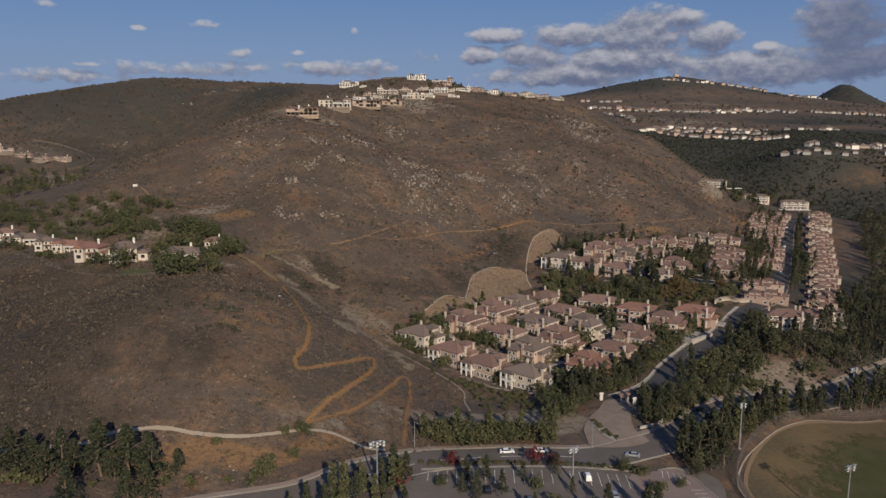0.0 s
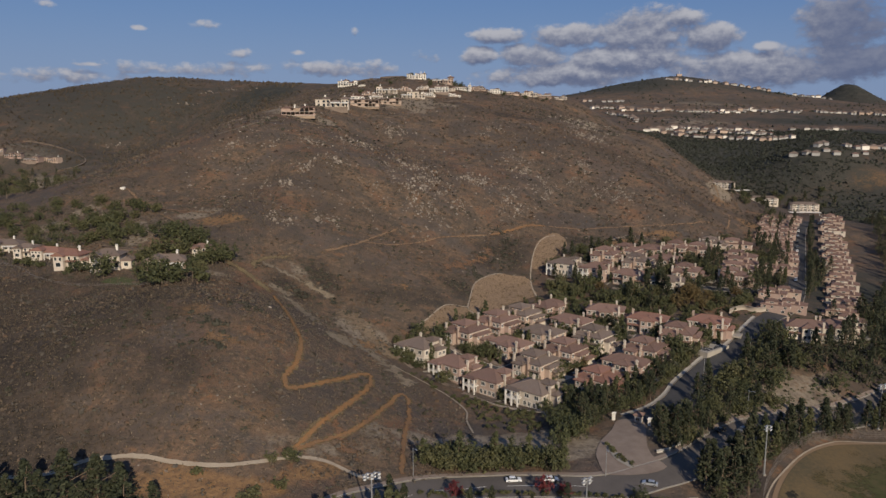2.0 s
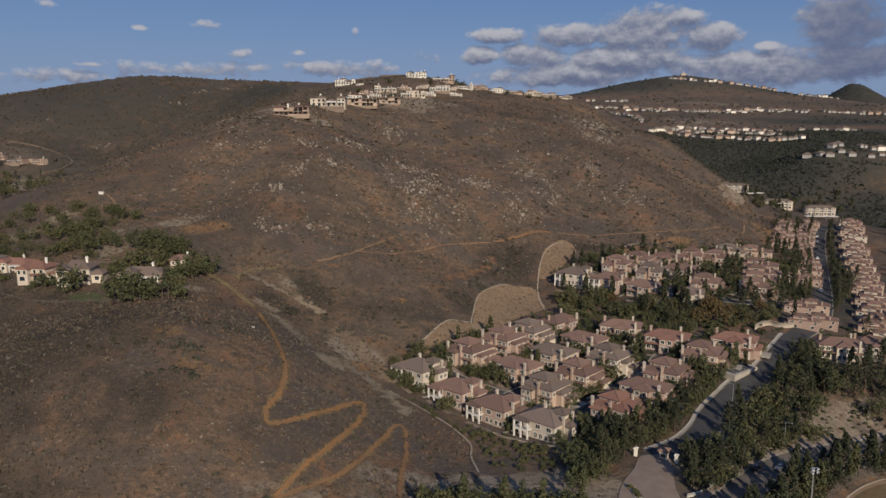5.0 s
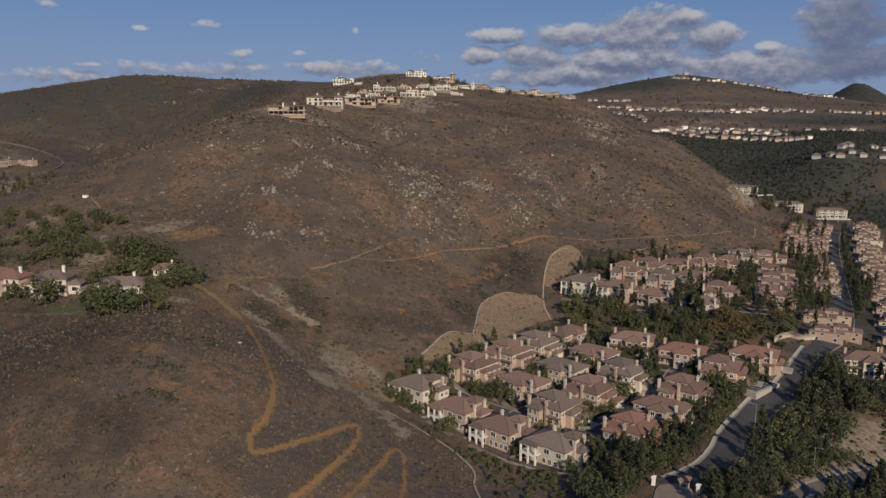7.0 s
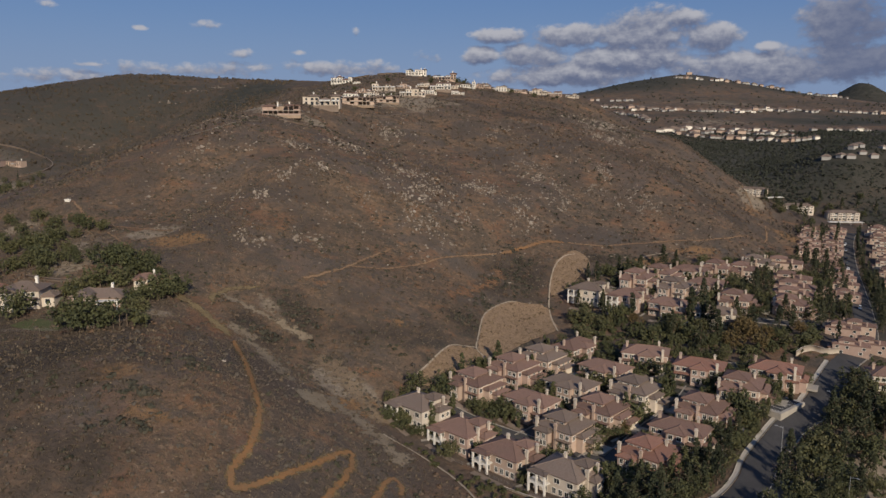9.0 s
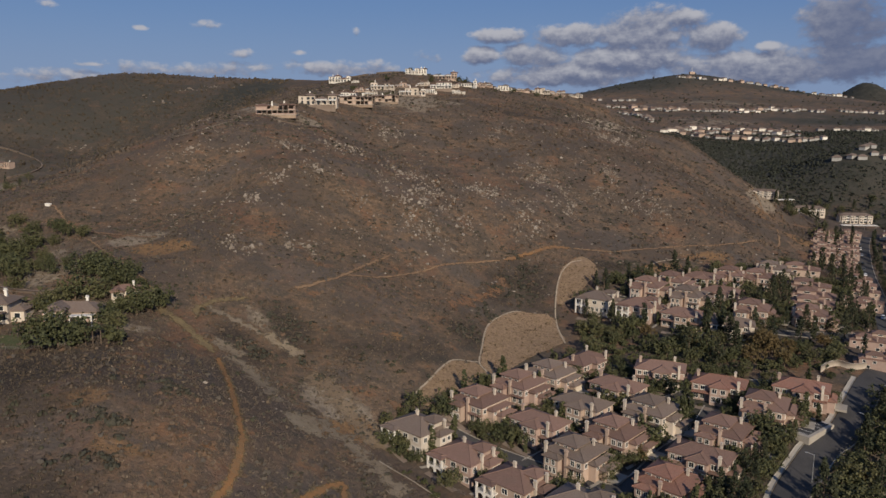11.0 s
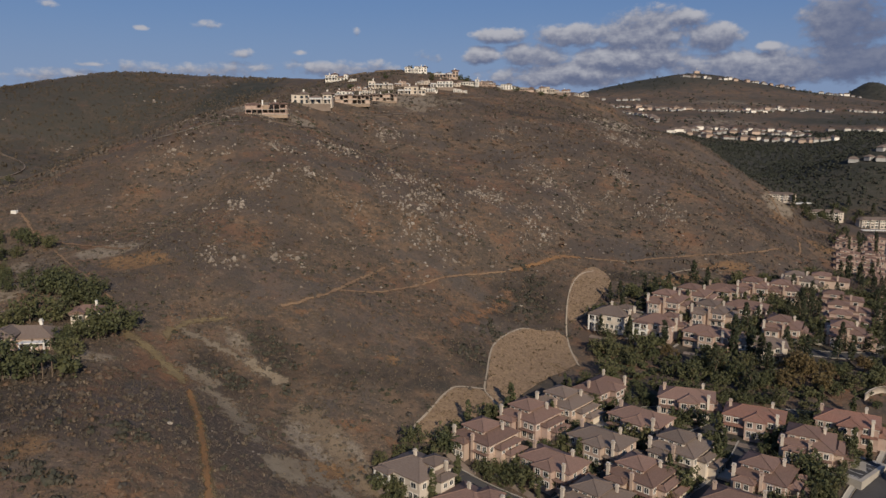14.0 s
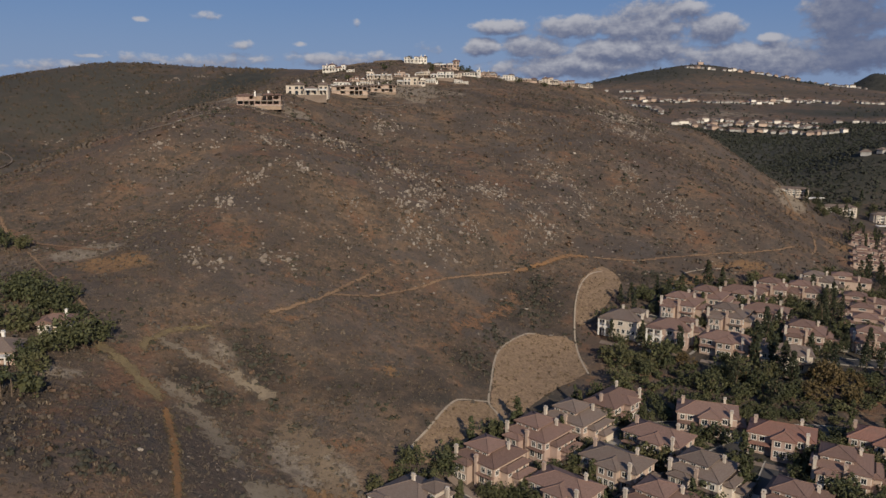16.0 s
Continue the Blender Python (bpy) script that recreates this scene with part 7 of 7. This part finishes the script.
def tufts(name, count, box_, size, blades, mat, seed, label, category, keep):
    """Many dry bushes of upright blades, joined into one."""
    rng = np.random.default_rng(seed)
    x, y = rng.uniform(box_[0], box_[1], count), rng.uniform(box_[2], box_[3], count)
    k = keep(x, y, rng)
    x, y = x[k], y[k]
    n = len(x)
    z = heights(x, y)
    s = rng.uniform(size[0], size[1], n) * (1 + 0.7 * (rng.uniform(0, 1, n) > 0.93))
    a = rng.uniform(0, 6.2832, (n, blades))
    lean = rng.uniform(0.15, 1.0, (n, blades))
    root = np.stack([np.cos(a) * 0.45 * lean, np.sin(a) * 0.45 * lean, np.full_like(a, -0.1)], 2)
    tip = np.stack([np.cos(a) * lean * 1.1, np.sin(a) * lean * 1.1, rng.uniform(0.55, 1.1, (n, blades)) * (1.15 - 0.55 * lean)], 2)
    side = np.stack([-np.sin(a + 0.4), np.cos(a + 0.4), np.zeros_like(a)], 2) * rng.uniform(0.10, 0.30, (n, blades, 1))
    quad = np.stack([root - side * 0.6, root + side * 0.6, tip + side, tip - side], 2) * s[:, None, None, None]
    quad += np.stack([x, y, z], 1)[:, None, None, :]
    v = quad.reshape(-1, 3)
    ob = new(name, from_arrays(name, v.tolist(), np.arange(len(v)).reshape(-1, 4).tolist(), mat))
    return tagged(ob, label, category, kind="stuff")


tufts("brush", 74000, (-215, 130, 185, 480), (0.18, 0.52), 5, NEAR_BRUSH, 1, "low dry grey-brown brush covering the slopes", "brush", lambda x, y, r: off_tracks(x, y) & (r.uniform(0, 1, len(x)) < 0.45 + 0.6 * patchy(x, y, 11, 1)))
tufts("dry_stalks", 30000, (-215, 130, 190, 480), (0.18, 0.5), 3, DRY_STALK, 14, "pale dry stalks standing in drifts between the brush", "dry grass", lambda x, y, r: off_tracks(x, y) & (r.uniform(0, 1, len(x)) < 1.5 * patchy(x, y * 0.5, 3.5, 8) ** 2 * patchy(x, y, 12, 3)))
tufts("dry_stalks", 24000, (-330, 280, 480, 900), (0.25, 0.7), 3, DRY_STALK, 15, "pale dry stalks in drifts on the upper hillside", "dry grass", lambda x, y, r: off_tracks(x, y) & off_houses(x, y) & (r.uniform(0, 1, len(x)) < 1.5 * patchy(x, y * 0.5, 5, 8) ** 2 * patchy(x, y, 17, 3)))
# real brush, but its extra density towards the west imitates shade by dark colour
tufts("dark_brush", 22000, (-240, -55, 200, 315), (0.18, 0.48), 5, DARK_BRUSH, 12, "dense dark brush on the slope, thickened to stand in for shade", "brush", lambda x, y, r: off_tracks(x, y) & (r.uniform(0, 1, len(x)) < np.clip((-50 - x) / 50, 0, 1) * (0.35 + patchy(x, y, 9, 2))))
tufts("brush", 34000, (-330, 280, 480, 900), (0.4, 1.0), 5, GREY_BRUSH, 2, "dry brown brush on the upper hillside", "brush", lambda x, y, r: off_tracks(x, y) & off_houses(x, y) & (r.uniform(0, 1, len(x)) < 0.2 + 0.8 * patchy(x, y, 22, 2)))
tufts("scrub", 15000, (-210, 130, 185, 480), (0.25, 0.65), 7, DARK_BRUSH, 3, "scattered dark green scrub on the slopes", "scrub", lambda x, y, r: off_tracks(x, y) & (r.uniform(0, 1, len(x)) < patchy(x, y, 9, 5) ** 3))
tufts("scrub", 13000, (-330, 280, 480, 900), (0.35, 0.85), 6, DARK_BRUSH, 4, "scattered dark green scrub on the upper hillside", "scrub", lambda x, y, r: off_tracks(x, y) & off_houses(x, y) & (r.uniform(0, 1, len(x)) < patchy(x, y, 14, 3) ** 3))
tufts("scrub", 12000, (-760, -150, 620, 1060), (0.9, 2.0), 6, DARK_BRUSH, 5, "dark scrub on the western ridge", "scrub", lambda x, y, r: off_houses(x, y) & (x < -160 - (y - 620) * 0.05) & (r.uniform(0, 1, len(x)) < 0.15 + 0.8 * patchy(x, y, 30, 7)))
bushes("chaparral", 34000, (-230, 130, 185, 480), (0.35, 1.25), BUSH, 31, "domed grey-brown, olive and rust bushes on the slopes", lambda x, y, r: off_tracks(x, y, 1.9) & (r.uniform(0, 1, len(x)) < 0.20 + 0.9 * patchy(x, y, 13, 4) * patchy(x, y, 5, 1)), 14)
bushes("chaparral", 24000, (-330, 280, 480, 900), (0.6, 1.9), BUSH, 32, "domed dry bushes on the upper hillside", lambda x, y, r: off_tracks(x, y, 2.2) & off_houses(x, y) & (r.uniform(0, 1, len(x)) < 0.15 + 0.9 * patchy(x, y, 24, 4) * patchy(x, y, 8, 1)), 8, 30.0)
THICKETS = [(38, 442, 8, 12), (8, 382, 6, 8), (-57.5, 354, 8, 7), (-52, 346, 6, 5), (-47, 338, 4, 3), (-62, 331, 9, 5), (34, 466, 5, 4), (40, 457, 7, 5), (26, 434, 6, 6), (18, 408, 5, 8), (97, 474, 9, 5), (-78, 259, 6, 4), (-74, 247, 6, 4), (-72, 279, 6, 4), (-41, 330, 3, 2)]
bushes("thicket", 15000, (-95, 115, 230, 485), (0.8, 1.9), THICKET, 33, "dense dark thickets in the draws", lambda x, y, r: near_rocks(THICKETS, 0.9)(x, y, r), 24)
tufts("grass_tufts", 46000, (-14, 80, 325, 465), (0.2, 0.55), 6, BANK_TUFT, 6, "small dry tufts on the mown banks", "grass", lambda x, y, r: (inside(BANKS[0], x, y) | inside(BANKS[1], x, y) | inside(BANKS[2], x, y)) & (r.uniform(0, 1, len(x)) < 0.3 + 0.7 * patchy(x, y, 3, 2)))
bushes("far_woods", 26000, (270, 640, 620, 1240), (0.9, 2.4), FAR_GREEN, 7, "dark wooded valley below the far estates", lambda x, y, r: off_houses(x, y) & (r.uniform(0, 1, len(x)) < 0.4 + patchy(x, y, 28, 3)) & ((y > 745 + (x - 300) * 0.15) | (x > 345)) & (np.hypot((x - 425) / 22, (y - 748) / 24) > 1) & (y < 1190) & ~inside(ROW_LAND, x, y), 8)
bushes("far_trees", 2600, (300, 930, 1090, 1560), (1.4, 3.4), FAR_GREEN, 17, "dark garden trees among the far houses", lambda x, y, r: (np.hypot(x[:, None] - FAR_SPOTS[None, :, 0], y[:, None] - FAR_SPOTS[None, :, 1]).min(1) < 16), 8)
tufts("far_woods", 5000, (290, 1300, 1190, 2300), (1.8, 3.6), 6, FAR_GREEN, 8, "dark scrub on the far mesas and mountain", "woods", lambda x, y, r: off_houses(x, y) & (r.uniform(0, 1, len(x)) < patchy(x, y, 50, 4) ** 2))
bushes("estate_shrubs", 6500, (10, 260, 215, 440), (0.5, 1.5), OAK_LEAF, 9, "low green shrubs under the trees of the banks", lambda x, y, r: inside([(55, 372), (96, 362), (150, 362), (185, 375), (250, 390), (250, 340), (190, 300), (130, 270), (90, 258), (72, 252), (80, 262), (112, 300), (150, 345), (98, 388), (74, 404), (56, 408)], x, y)
       & off_houses(x, y) & (np.hypot(x[:, None] - ROAD_POINTS[None, :, 0], y[:, None] - ROAD_POINTS[None, :, 1]).min(1) > 6.5), 12)

ROCK_PLACES = [(-133, 485, 4, 15), (-122, 513, 4, 5), (-108, 490, 4, 5), (-84, 502, 9, 6), (-80, 458, 8, 9), (-103, 446, 6, 6), (-88, 438, 6, 7), (-72, 436, 7, 4), (-50, 441, 8, 4), (-25, 511, 11, 22), (-14, 458, 8, 14), (-4, 464, 6, 5),
               (-13, 486, 16, 40), (-83, 393, 7, 8), (-61, 399, 8, 9), (43, 657, 11, 10), (36, 648, 4, 7), (22, 527, 8, 16)]
ROCK_PLACES += [(47, 510, 9, 19), (109, 594, 6, 16), (101, 564, 8, 10), (109, 547, 8, 5), (41, 488, 4, 6), (71, 549, 9, 24), (125, 554, 14, 14), (-59, 547, 10, 18), (-39, 621, 14, 12), (10, 479, 9, 12), (-121, 472, 7, 6), (-65, 474, 8, 8),
                (-43, 465, 8, 5), (140, 735, 22, 40), (155, 800, 16, 30), (130, 690, 18, 24), (-106, 571, 8, 9), (60, 580, 12, 24)]
RIDGE_ROCKS = [(-287, 949, 14, 6), (-263, 966, 14, 6), (-238, 955, 8, 5), (-324, 925, 8, 5), (-300, 908, 10, 5), (-138, 480, 6, 9), (-125, 514, 8, 4), (-407, 823, 14, 4), (-351, 802, 14, 8)]
ROCK_LOW = [(-66, 193, 16, 6), (-56, 188, 12, 6), (-52, 191, 5, 3), (-60, 225, 10, 6), (-55, 300, 12, 10)]


strewn("boulders", 120000, (-160, 190, 380, 840), (0.14, 0.58), GRANITE, 1.15, 21, "pale granite boulders strewn over the hillside", "boulders", lambda x, y, r: near_rocks(ROCK_PLACES, 0.9)(x, y, r) & (r.uniform(0, 1, len(x)) < (1.9 * patchy(x * 2.4, y, 4.5, 6) * patchy(x, y, 7, 9)) ** 1.3), jag=0.5)
strewn("boulders", 4000, (-160, 190, 380, 840), (0.4, 1.15), GRANITE, 0.9, 25, "large pale granite boulders in clusters", "boulders", lambda x, y, r: near_rocks(ROCK_PLACES, 0.65)(x, y, r) & (r.uniform(0, 1, len(x)) < 0.10 + 0.35 * patchy(x, y, 6, 2)), jag=0.5)
strewn("boulders", 2000, (-160, 190, 395, 700), (0.2, 0.75), GRANITE, 0.7, 22, "single pale boulders between the brush", "boulders", lambda x, y, r: off_tracks(x, y) & (r.uniform(0, 1, len(x)) < 0.6))
strewn("boulders", 9000, (-430, -100, 460, 980), (0.5, 1.6), GRANITE, 0.7, 24, "pale rock outcrops on the western ridge", "boulders", near_rocks(RIDGE_ROCKS, 0.8), jag=0.3)
strewn("stones", 1500, (-150, -10, 180, 330), (0.12, 0.45), GRANITE, 0.6, 23, "pale stones on the lower slope", "stones", near_rocks(ROCK_LOW, 1.0))


# ---- lamps, fences, vehicles and small things ----
def floodlight(x, y, height, heads, wide, label):
    """A sports-ground mast with a rack of lamps."""
    e = new("floodlight_mast")
    bm = bmesh.new()
    tube(bm, 0, 0, -0.5, height * 0.35, 0.34, 0.26, 10), tube(bm, 0, 0, height * 0.35, height, 0.24, 0.13, 10)
    part("mast", bm, STEEL, e)
    part("base", new_box(-0.5, 0.5, -0.5, 0.5, -0.6, 0.35), CONCRETE, e)
    bm = bmesh.new()
    box(bm, -wide / 2, wide / 2, -0.08, 0.08, height - 0.2, height - 0.05), box(bm, -wide / 2, wide / 2, -0.08, 0.08, height - 1.1, height - 0.95)
    part("crossarm", bm, STEEL, e)
    for i in range(heads):
        u = (i // 2 + 0.5) / ((heads + 1) // 2) - 0.5
        z = height - 0.12 - 0.9 * (i % 2)
        hb = bmesh.new()
        tube(hb, 0, 0, 0, 0.55, 0.16, 0.42, 10)
        head = part("lamp_head", hb, STEEL, e)
        head.matrix_basis = pose(u * wide, -0.15, z, 115 if i % 4 < 2 else -115, 0, 0)
        lens = bmesh.new()
        tube(lens, 0, 0, 0.55, 0.58, 0.38, 0.36, 10)
        part("lens", lens, LAMP_FACE, head)
    e.matrix_basis = pose(x, y, ground(x, y), 0, 0, 20)
    return tagged(e, label, "floodlight", "floodlight masts")


floodlight(161, 275, 17.5, 8, 4.5, "tall steel floodlight mast beside the sports field")
floodlight(98.5, 229, 16.0, 6, 2.6, "tall steel floodlight mast at the field fence")
floodlight(113, 190, 19.5, 8, 4.2, "tall steel floodlight mast on the sports field")
floodlight(-17.5, 187, 14.5, 10, 4.6, "tall pale mast with a ring of floodlights")
floodlight(37.5, 196.5, 10.5, 8, 3.4, "slim floodlight mast in the car park")


def street_lamp(x, y, turn, h=8.5):
    e = new("street_lamp")
    bm = bmesh.new()
    tube(bm, 0, 0, -0.4, h, 0.12, 0.07, 8)
    part("pole", bm, STEEL, e)
    bm = bmesh.new()
    limb(bm, (0, 0, h - 0.3), (1.8, 0, h + 0.1), 0.06, 0.05, 6)
    part("arm", bm, STEEL, e)
    part("lamp_head", new_box(1.5, 2.3, -0.14, 0.14, h, h + 0.16), STEEL, e)
    e.matrix_basis = pose(x, y, ground(x, y), 0, 0, turn)
    tagged(e, "grey steel street lamp beside the road", "street lamp", "street lamps")


for x, y, turn in ((-8.3, 212.6, -60), (76, 217, 140), (108.5, 266.5, -50), (101, 290.5, 150), (47, 216.3, -90), (128, 313, 140)):
    street_lamp(x, y, turn)


def vehicle(x, y, turn, paint, label, tall=0.0, on=0.12):
    """A saloon or, with tall, a taller car: shaped body, glasshouse and four wheels."""
    e = new("car")
    prof = [(-2.25, 0.45), (-2.2, 0.85), (-1.9, 0.98 + tall * 0.3), (-0.9, 1.02 + tall * 0.1), (1.2, 1.0), (2.1, 0.82), (2.25, 0.6), (2.2, 0.35), (-2.2, 0.33)]
    bm = bmesh.new()
    for s in (-1, 1):
        vs = [bm.verts.new((a, s * 0.9 * (1 - 0.04 * abs(a)), b)) for a, b in prof]
        bm.faces.new(vs if s > 0 else vs[::-1])
    bm.verts.ensure_lookup_table()
    n = len(prof)
    for i in range(n):
        j = (i + 1) % n
        bm.faces.new((bm.verts[i], bm.verts[j], bm.verts[n + j], bm.verts[n + i]))
    part("body", bm, paint, e)
    top = 1.45 + tall
    back = -1.9 if tall else -1.55
    for nm, z0, z1, shrink, mat in (("windows", 0.98, top - 0.06, 0.0, GLASS), ("cabin_roof", top - 0.06, top, 0.12, paint)):
        bm = bmesh.new()
        ax = [(back - 0.1, 1.05, 0.78), (back + 0.35, 0.55, 0.64)]
        lo = (back - 0.1, 1.15, 0.80) if not shrink else (back + 0.3, 0.45, 0.66)
        hi = (back + 0.28, 0.45, 0.66) if not shrink else (back + 0.4, 0.35, 0.6)
        v = [bm.verts.new((xx, yy, z)) for (xa, xb, w), z in ((lo, z0), (hi, z1)) for xx, yy in ((xa, -w), (xb, -w), (xb, w), (xa, w))]
        for f in ((3, 2, 1, 0), (4, 5, 6, 7), (0, 1, 5, 4), (1, 2, 6, 5), (2, 3, 7, 6), (3, 0, 4, 7)):
            bm.faces.new([v[i] for i in f])
        part(nm, bm, mat, e)
    for wx in (-1.35, 1.4):
        for wy in (-0.82, 0.82):
            bm = bmesh.new()
            tube(bm, 0, 0, -0.11, 0.11, 0.34, 0.34, 12)
            w = part("wheel", bm, RUBBER, e)
            w.matrix_basis = pose(wx, wy, 0.34, 90, 0, 0)
            bm = bmesh.new()
            tube(bm, 0, 0, -0.12, 0.12, 0.18, 0.18, 8)
            part("rim", bm, STEEL, w)
    e.matrix_basis = pose(x, y, ground(x, y) + on, 0, 0, turn)
    return tagged(e, label, "car", "cars")


WHITE, SILVER, BLACK, GREY, RED_PAINT = CAR_PAINTS
vehicle(20, 211.5, 3, WHITE, "white car on the asphalt road")
vehicle(30.5, 211.8, 3, WHITE, "white saloon car on the asphalt road")
vehicle(59, 213.5, 160, SILVER, "silver car turning at the junction")
vehicle(93, 250.5, 42, BLACK, "black car at the kerb of the road")
vehicle(101, 252.5, 222, GREY, "grey car on the shaded road")
vehicle(8.2, 197.5, 92, BLACK, "black car in a parking bay", on=0.2)
vehicle(12.8, 190.5, 92, BLACK, "black car parked on worn asphalt", on=0.2)
vehicle(42, 198, 92, WHITE, "white van-like car parked in a bay", 0.4, 0.2)
vehicle(48, 190, 92, SILVER, "silver car parked in the car park", on=0.2)
vehicle(24, 186, 92, GREY, "grey car parked in the car park", on=0.2)
vehicle(30.5, 299.5, -43, WHITE, "white tall car parked on a lane between villas", 0.3, 0.16)
vehicle(143.5, 430.5, 60, WHITE, "white tall car parked by upper villas", 0.3, 0.16)
vehicle(77.5, 300, 20, WHITE, "white car beside a villa", 0.0, 0.16)
for i in range(14):
    x, y = 203.5 + i * 6.1, 433 + i * 12.6
    vehicle(x, y, 62, (WHITE, SILVER, BLACK, GREY)[i * 7 % 4], "parked car along the estate street", 0.25 * (i % 3 == 0), 0.14)


def post_fence(name, pts, height, gap, mat, label, rails=2, mesh_mat=None):
    """Posts with rails along a line; every post a piece of its own."""
    e = new(name)
    line = smooth_line(pts, gap)
    x0, y0 = line[0]
    z0 = ground(x0, y0)
    post_me = None
    rail = bmesh.new()
    tops = [(p.x - x0, p.y - y0, ground(p.x, p.y) - z0) for p in line]
    for x, y, z in tops:
        if post_me is None:
            bm = bmesh.new()
            tube(bm, 0, 0, -0.4, height, 0.05, 0.05, 6)
            post_me = bpy.data.meshes.new("post")
            bm.to_mesh(post_me), bm.free(), post_me.materials.append(mat)
        ob = new("post", post_me)
        ob.parent, ob.location = e, (x, y, z)
    for a, b in zip(tops, tops[1:]):
        for k in range(rails):
            h = height * (1 - k / max(rails, 1) * 0.92)
            limb(rail, (a[0], a[1], a[2] + h), (b[0], b[1], b[2] + h), 0.035, 0.035, 4)
        if mesh_mat:
            n = 9
            for k in range(n):
                f, g = k / n, (k + 1.0) / n
                lo = Vector(a).lerp(Vector(b), f)
                hi = Vector(a).lerp(Vector(b), g)
                limb(rail, lo + Vector((0, 0, 0.05)), hi + Vector((0, 0, height)), 0.016, 0.016, 3)
                limb(rail, lo + Vector((0, 0, height)), hi + Vector((0, 0, 0.05)), 0.016, 0.016, 3)
    part("railing", rail, mat, e)
    e.location = (x0, y0, z0)
    return tagged(e, label, "fence")


post_fence("fence", [(88.6, 196), (90, 209.5), (98.5, 225.5), (110.5, 240.8), (125, 254), (140.5, 263), (170, 271), (200, 274)], 3.4, 3.2, RUST_FENCE, "tall wire mesh fence round the sports field", 4, RUST_FENCE)
post_fence("fence", [(-222, 344), (-200, 338), (-180, 326), (-165, 312), (-146, 302), (-124, 299.5), (-108, 301), (-97, 311)], 1.1, 3.5, RUST_FENCE, "low metal fence along the edge of the gardens", 3)
post_fence("fence", [(-4, 292), (8, 285.5), (22, 272.5), (33, 262.5), (41, 262)], 1.2, 3.0, RUST_FENCE, "low garden fence below the villas", 3)


def garden_wall(pts, h, label, mat=STUCCO_CREAM):
    ribbon("garden_wall", pts, 0.35, mat, h, label, "wall", 0, h + 0.5, across=1, kind="structure")


garden_wall([(135.4, 355.5), (140.1, 359.6), (144.9, 361.9), (146.9, 360.3), (150.0, 359.2), (157.1, 362.4), (164.5, 366.6)], 2.2, "pale curved retaining wall at the estate street")
garden_wall([(63, 281), (70, 285.5), (76, 284)], 1.5, "pale garden wall")
garden_wall([(66.5, 233), (72, 236), (77, 241)], 0.9, "low pale sign wall at the junction", STUCCO_WHITE)
garden_wall([(16, 276), (28, 266), (40, 262)], 0.5, "low terrace wall below the villas")

# guest parking bay beside the estate street
e = new("parking_bay")
bm = bmesh.new()
box(bm, -8, 8, -5, 5, -2.2, 0.22)
part("kerb", bm, CONCRETE, e)
part("surface", new_box(-6.6, 6.8, -3.9, 3.9, 0.1, 0.25), ASPHALT, e)
for i in range(6):
    part("marking", new_box(-6.3 + i * 2.6, -6.12 + i * 2.6, -3.6, 2.6, 0.2, 0.262), PAINT_WHITE, e)
e.matrix_basis = pose(112, 317.5, max(ground(112 + a, 317.5 + b) for a in (-7, 0, 7) for b in (-5, 0, 5)) - 0.05, 0, 0, 38)
tagged(e, "small asphalt parking bay with white lines and pale kerb", "parking bay", kind="structure")

# gatehouse pillars, gate and booth
for x, y in ((58.5, 256.5), (69.5, 252)):
    e = new("gate_pillar")
    part("shaft", new_box(-0.45, 0.45, -0.45, 0.45, -0.6, 2.3), STUCCO_WHITE, e)
    part("cap", hip_roof(-0.45, 0.45, -0.45, 0.45, 2.3, 0.5, 0.15), TRIM, e)
    e.matrix_basis = pose(x, y, ground(x, y), 0, 0, -30)
    tagged(e, "white gate pillar with a capped top", "gate pillar", "gate pillars")
e = new("gate_booth")
part("wall", new_box(-1.2, 1.2, -1.2, 1.2, -0.6, 2.7), STUCCO_CREAM, e)
part("roof", hip_roof(-1.2, 1.2, -1.2, 1.2, 2.7, 0.45, 0.4), ROOF_ROSE, e)
windows_on(e, "s", -1.2, (0,), 1.5, 1.3, 1.1)
e.matrix_basis = pose(66.5, 254.5, ground(66.5, 254.5) + 0.1, 0, 0, -30)
tagged(e, "small cream gate booth with a tile roof", "booth")
e = new("shed")
part("wall", new_box(-2.6, 2.6, -1.5, 1.5, -0.8, 1.9), STUCCO_WHITE, e)
part("roof", hip_roof(-2.6, 2.6, -1.5, 1.5, 1.9, 0.2, 0.2), TRIM, e)
e.matrix_basis = pose(-178, 429, ground(-178, 429), 0, 0, -8)
e.scale = (0.45, 0.45, 0.45)
tagged(e, "small white shed on the saddle", "shed")
# concrete channel ends and pale walls by the apartment buildings
for x, y, turn, l in ((276, 702, 20, 22), (322, 668, -8, 26)):
    e = new("carport")
    part("roof", new_box(-l / 2, l / 2, -3, 3, 2.6, 2.85), STUCCO_WHITE, e)
    for k in range(4):
        p = part("post", new_box(-l / 2 + 0.5 + k * (l - 1) / 3 - 0.1, -l / 2 + 0.5 + k * (l - 1) / 3 + 0.1, -0.1, 0.1, -0.8, 2.6), STEEL, e)
    e.matrix_basis = pose(x, y, ground(x, y), 0, 0, turn)
    tagged(e, "long white flat-roofed carport on posts", "carport", "carports")
# mast on the far summit
e = new("radio_mast")
bm = bmesh.new()
tube(bm, 0, 0, -1, 14, 0.6, 0.25, 6)
part("mast", bm, STEEL, e)
part("hut", new_box(-6, 6, -4, 4, -2, 5), STUCCO_SAND, e)
e.matrix_basis = pose(597, 1920, ground(597, 1920))
tagged(e, "radio mast and hut on the far summit", "mast")
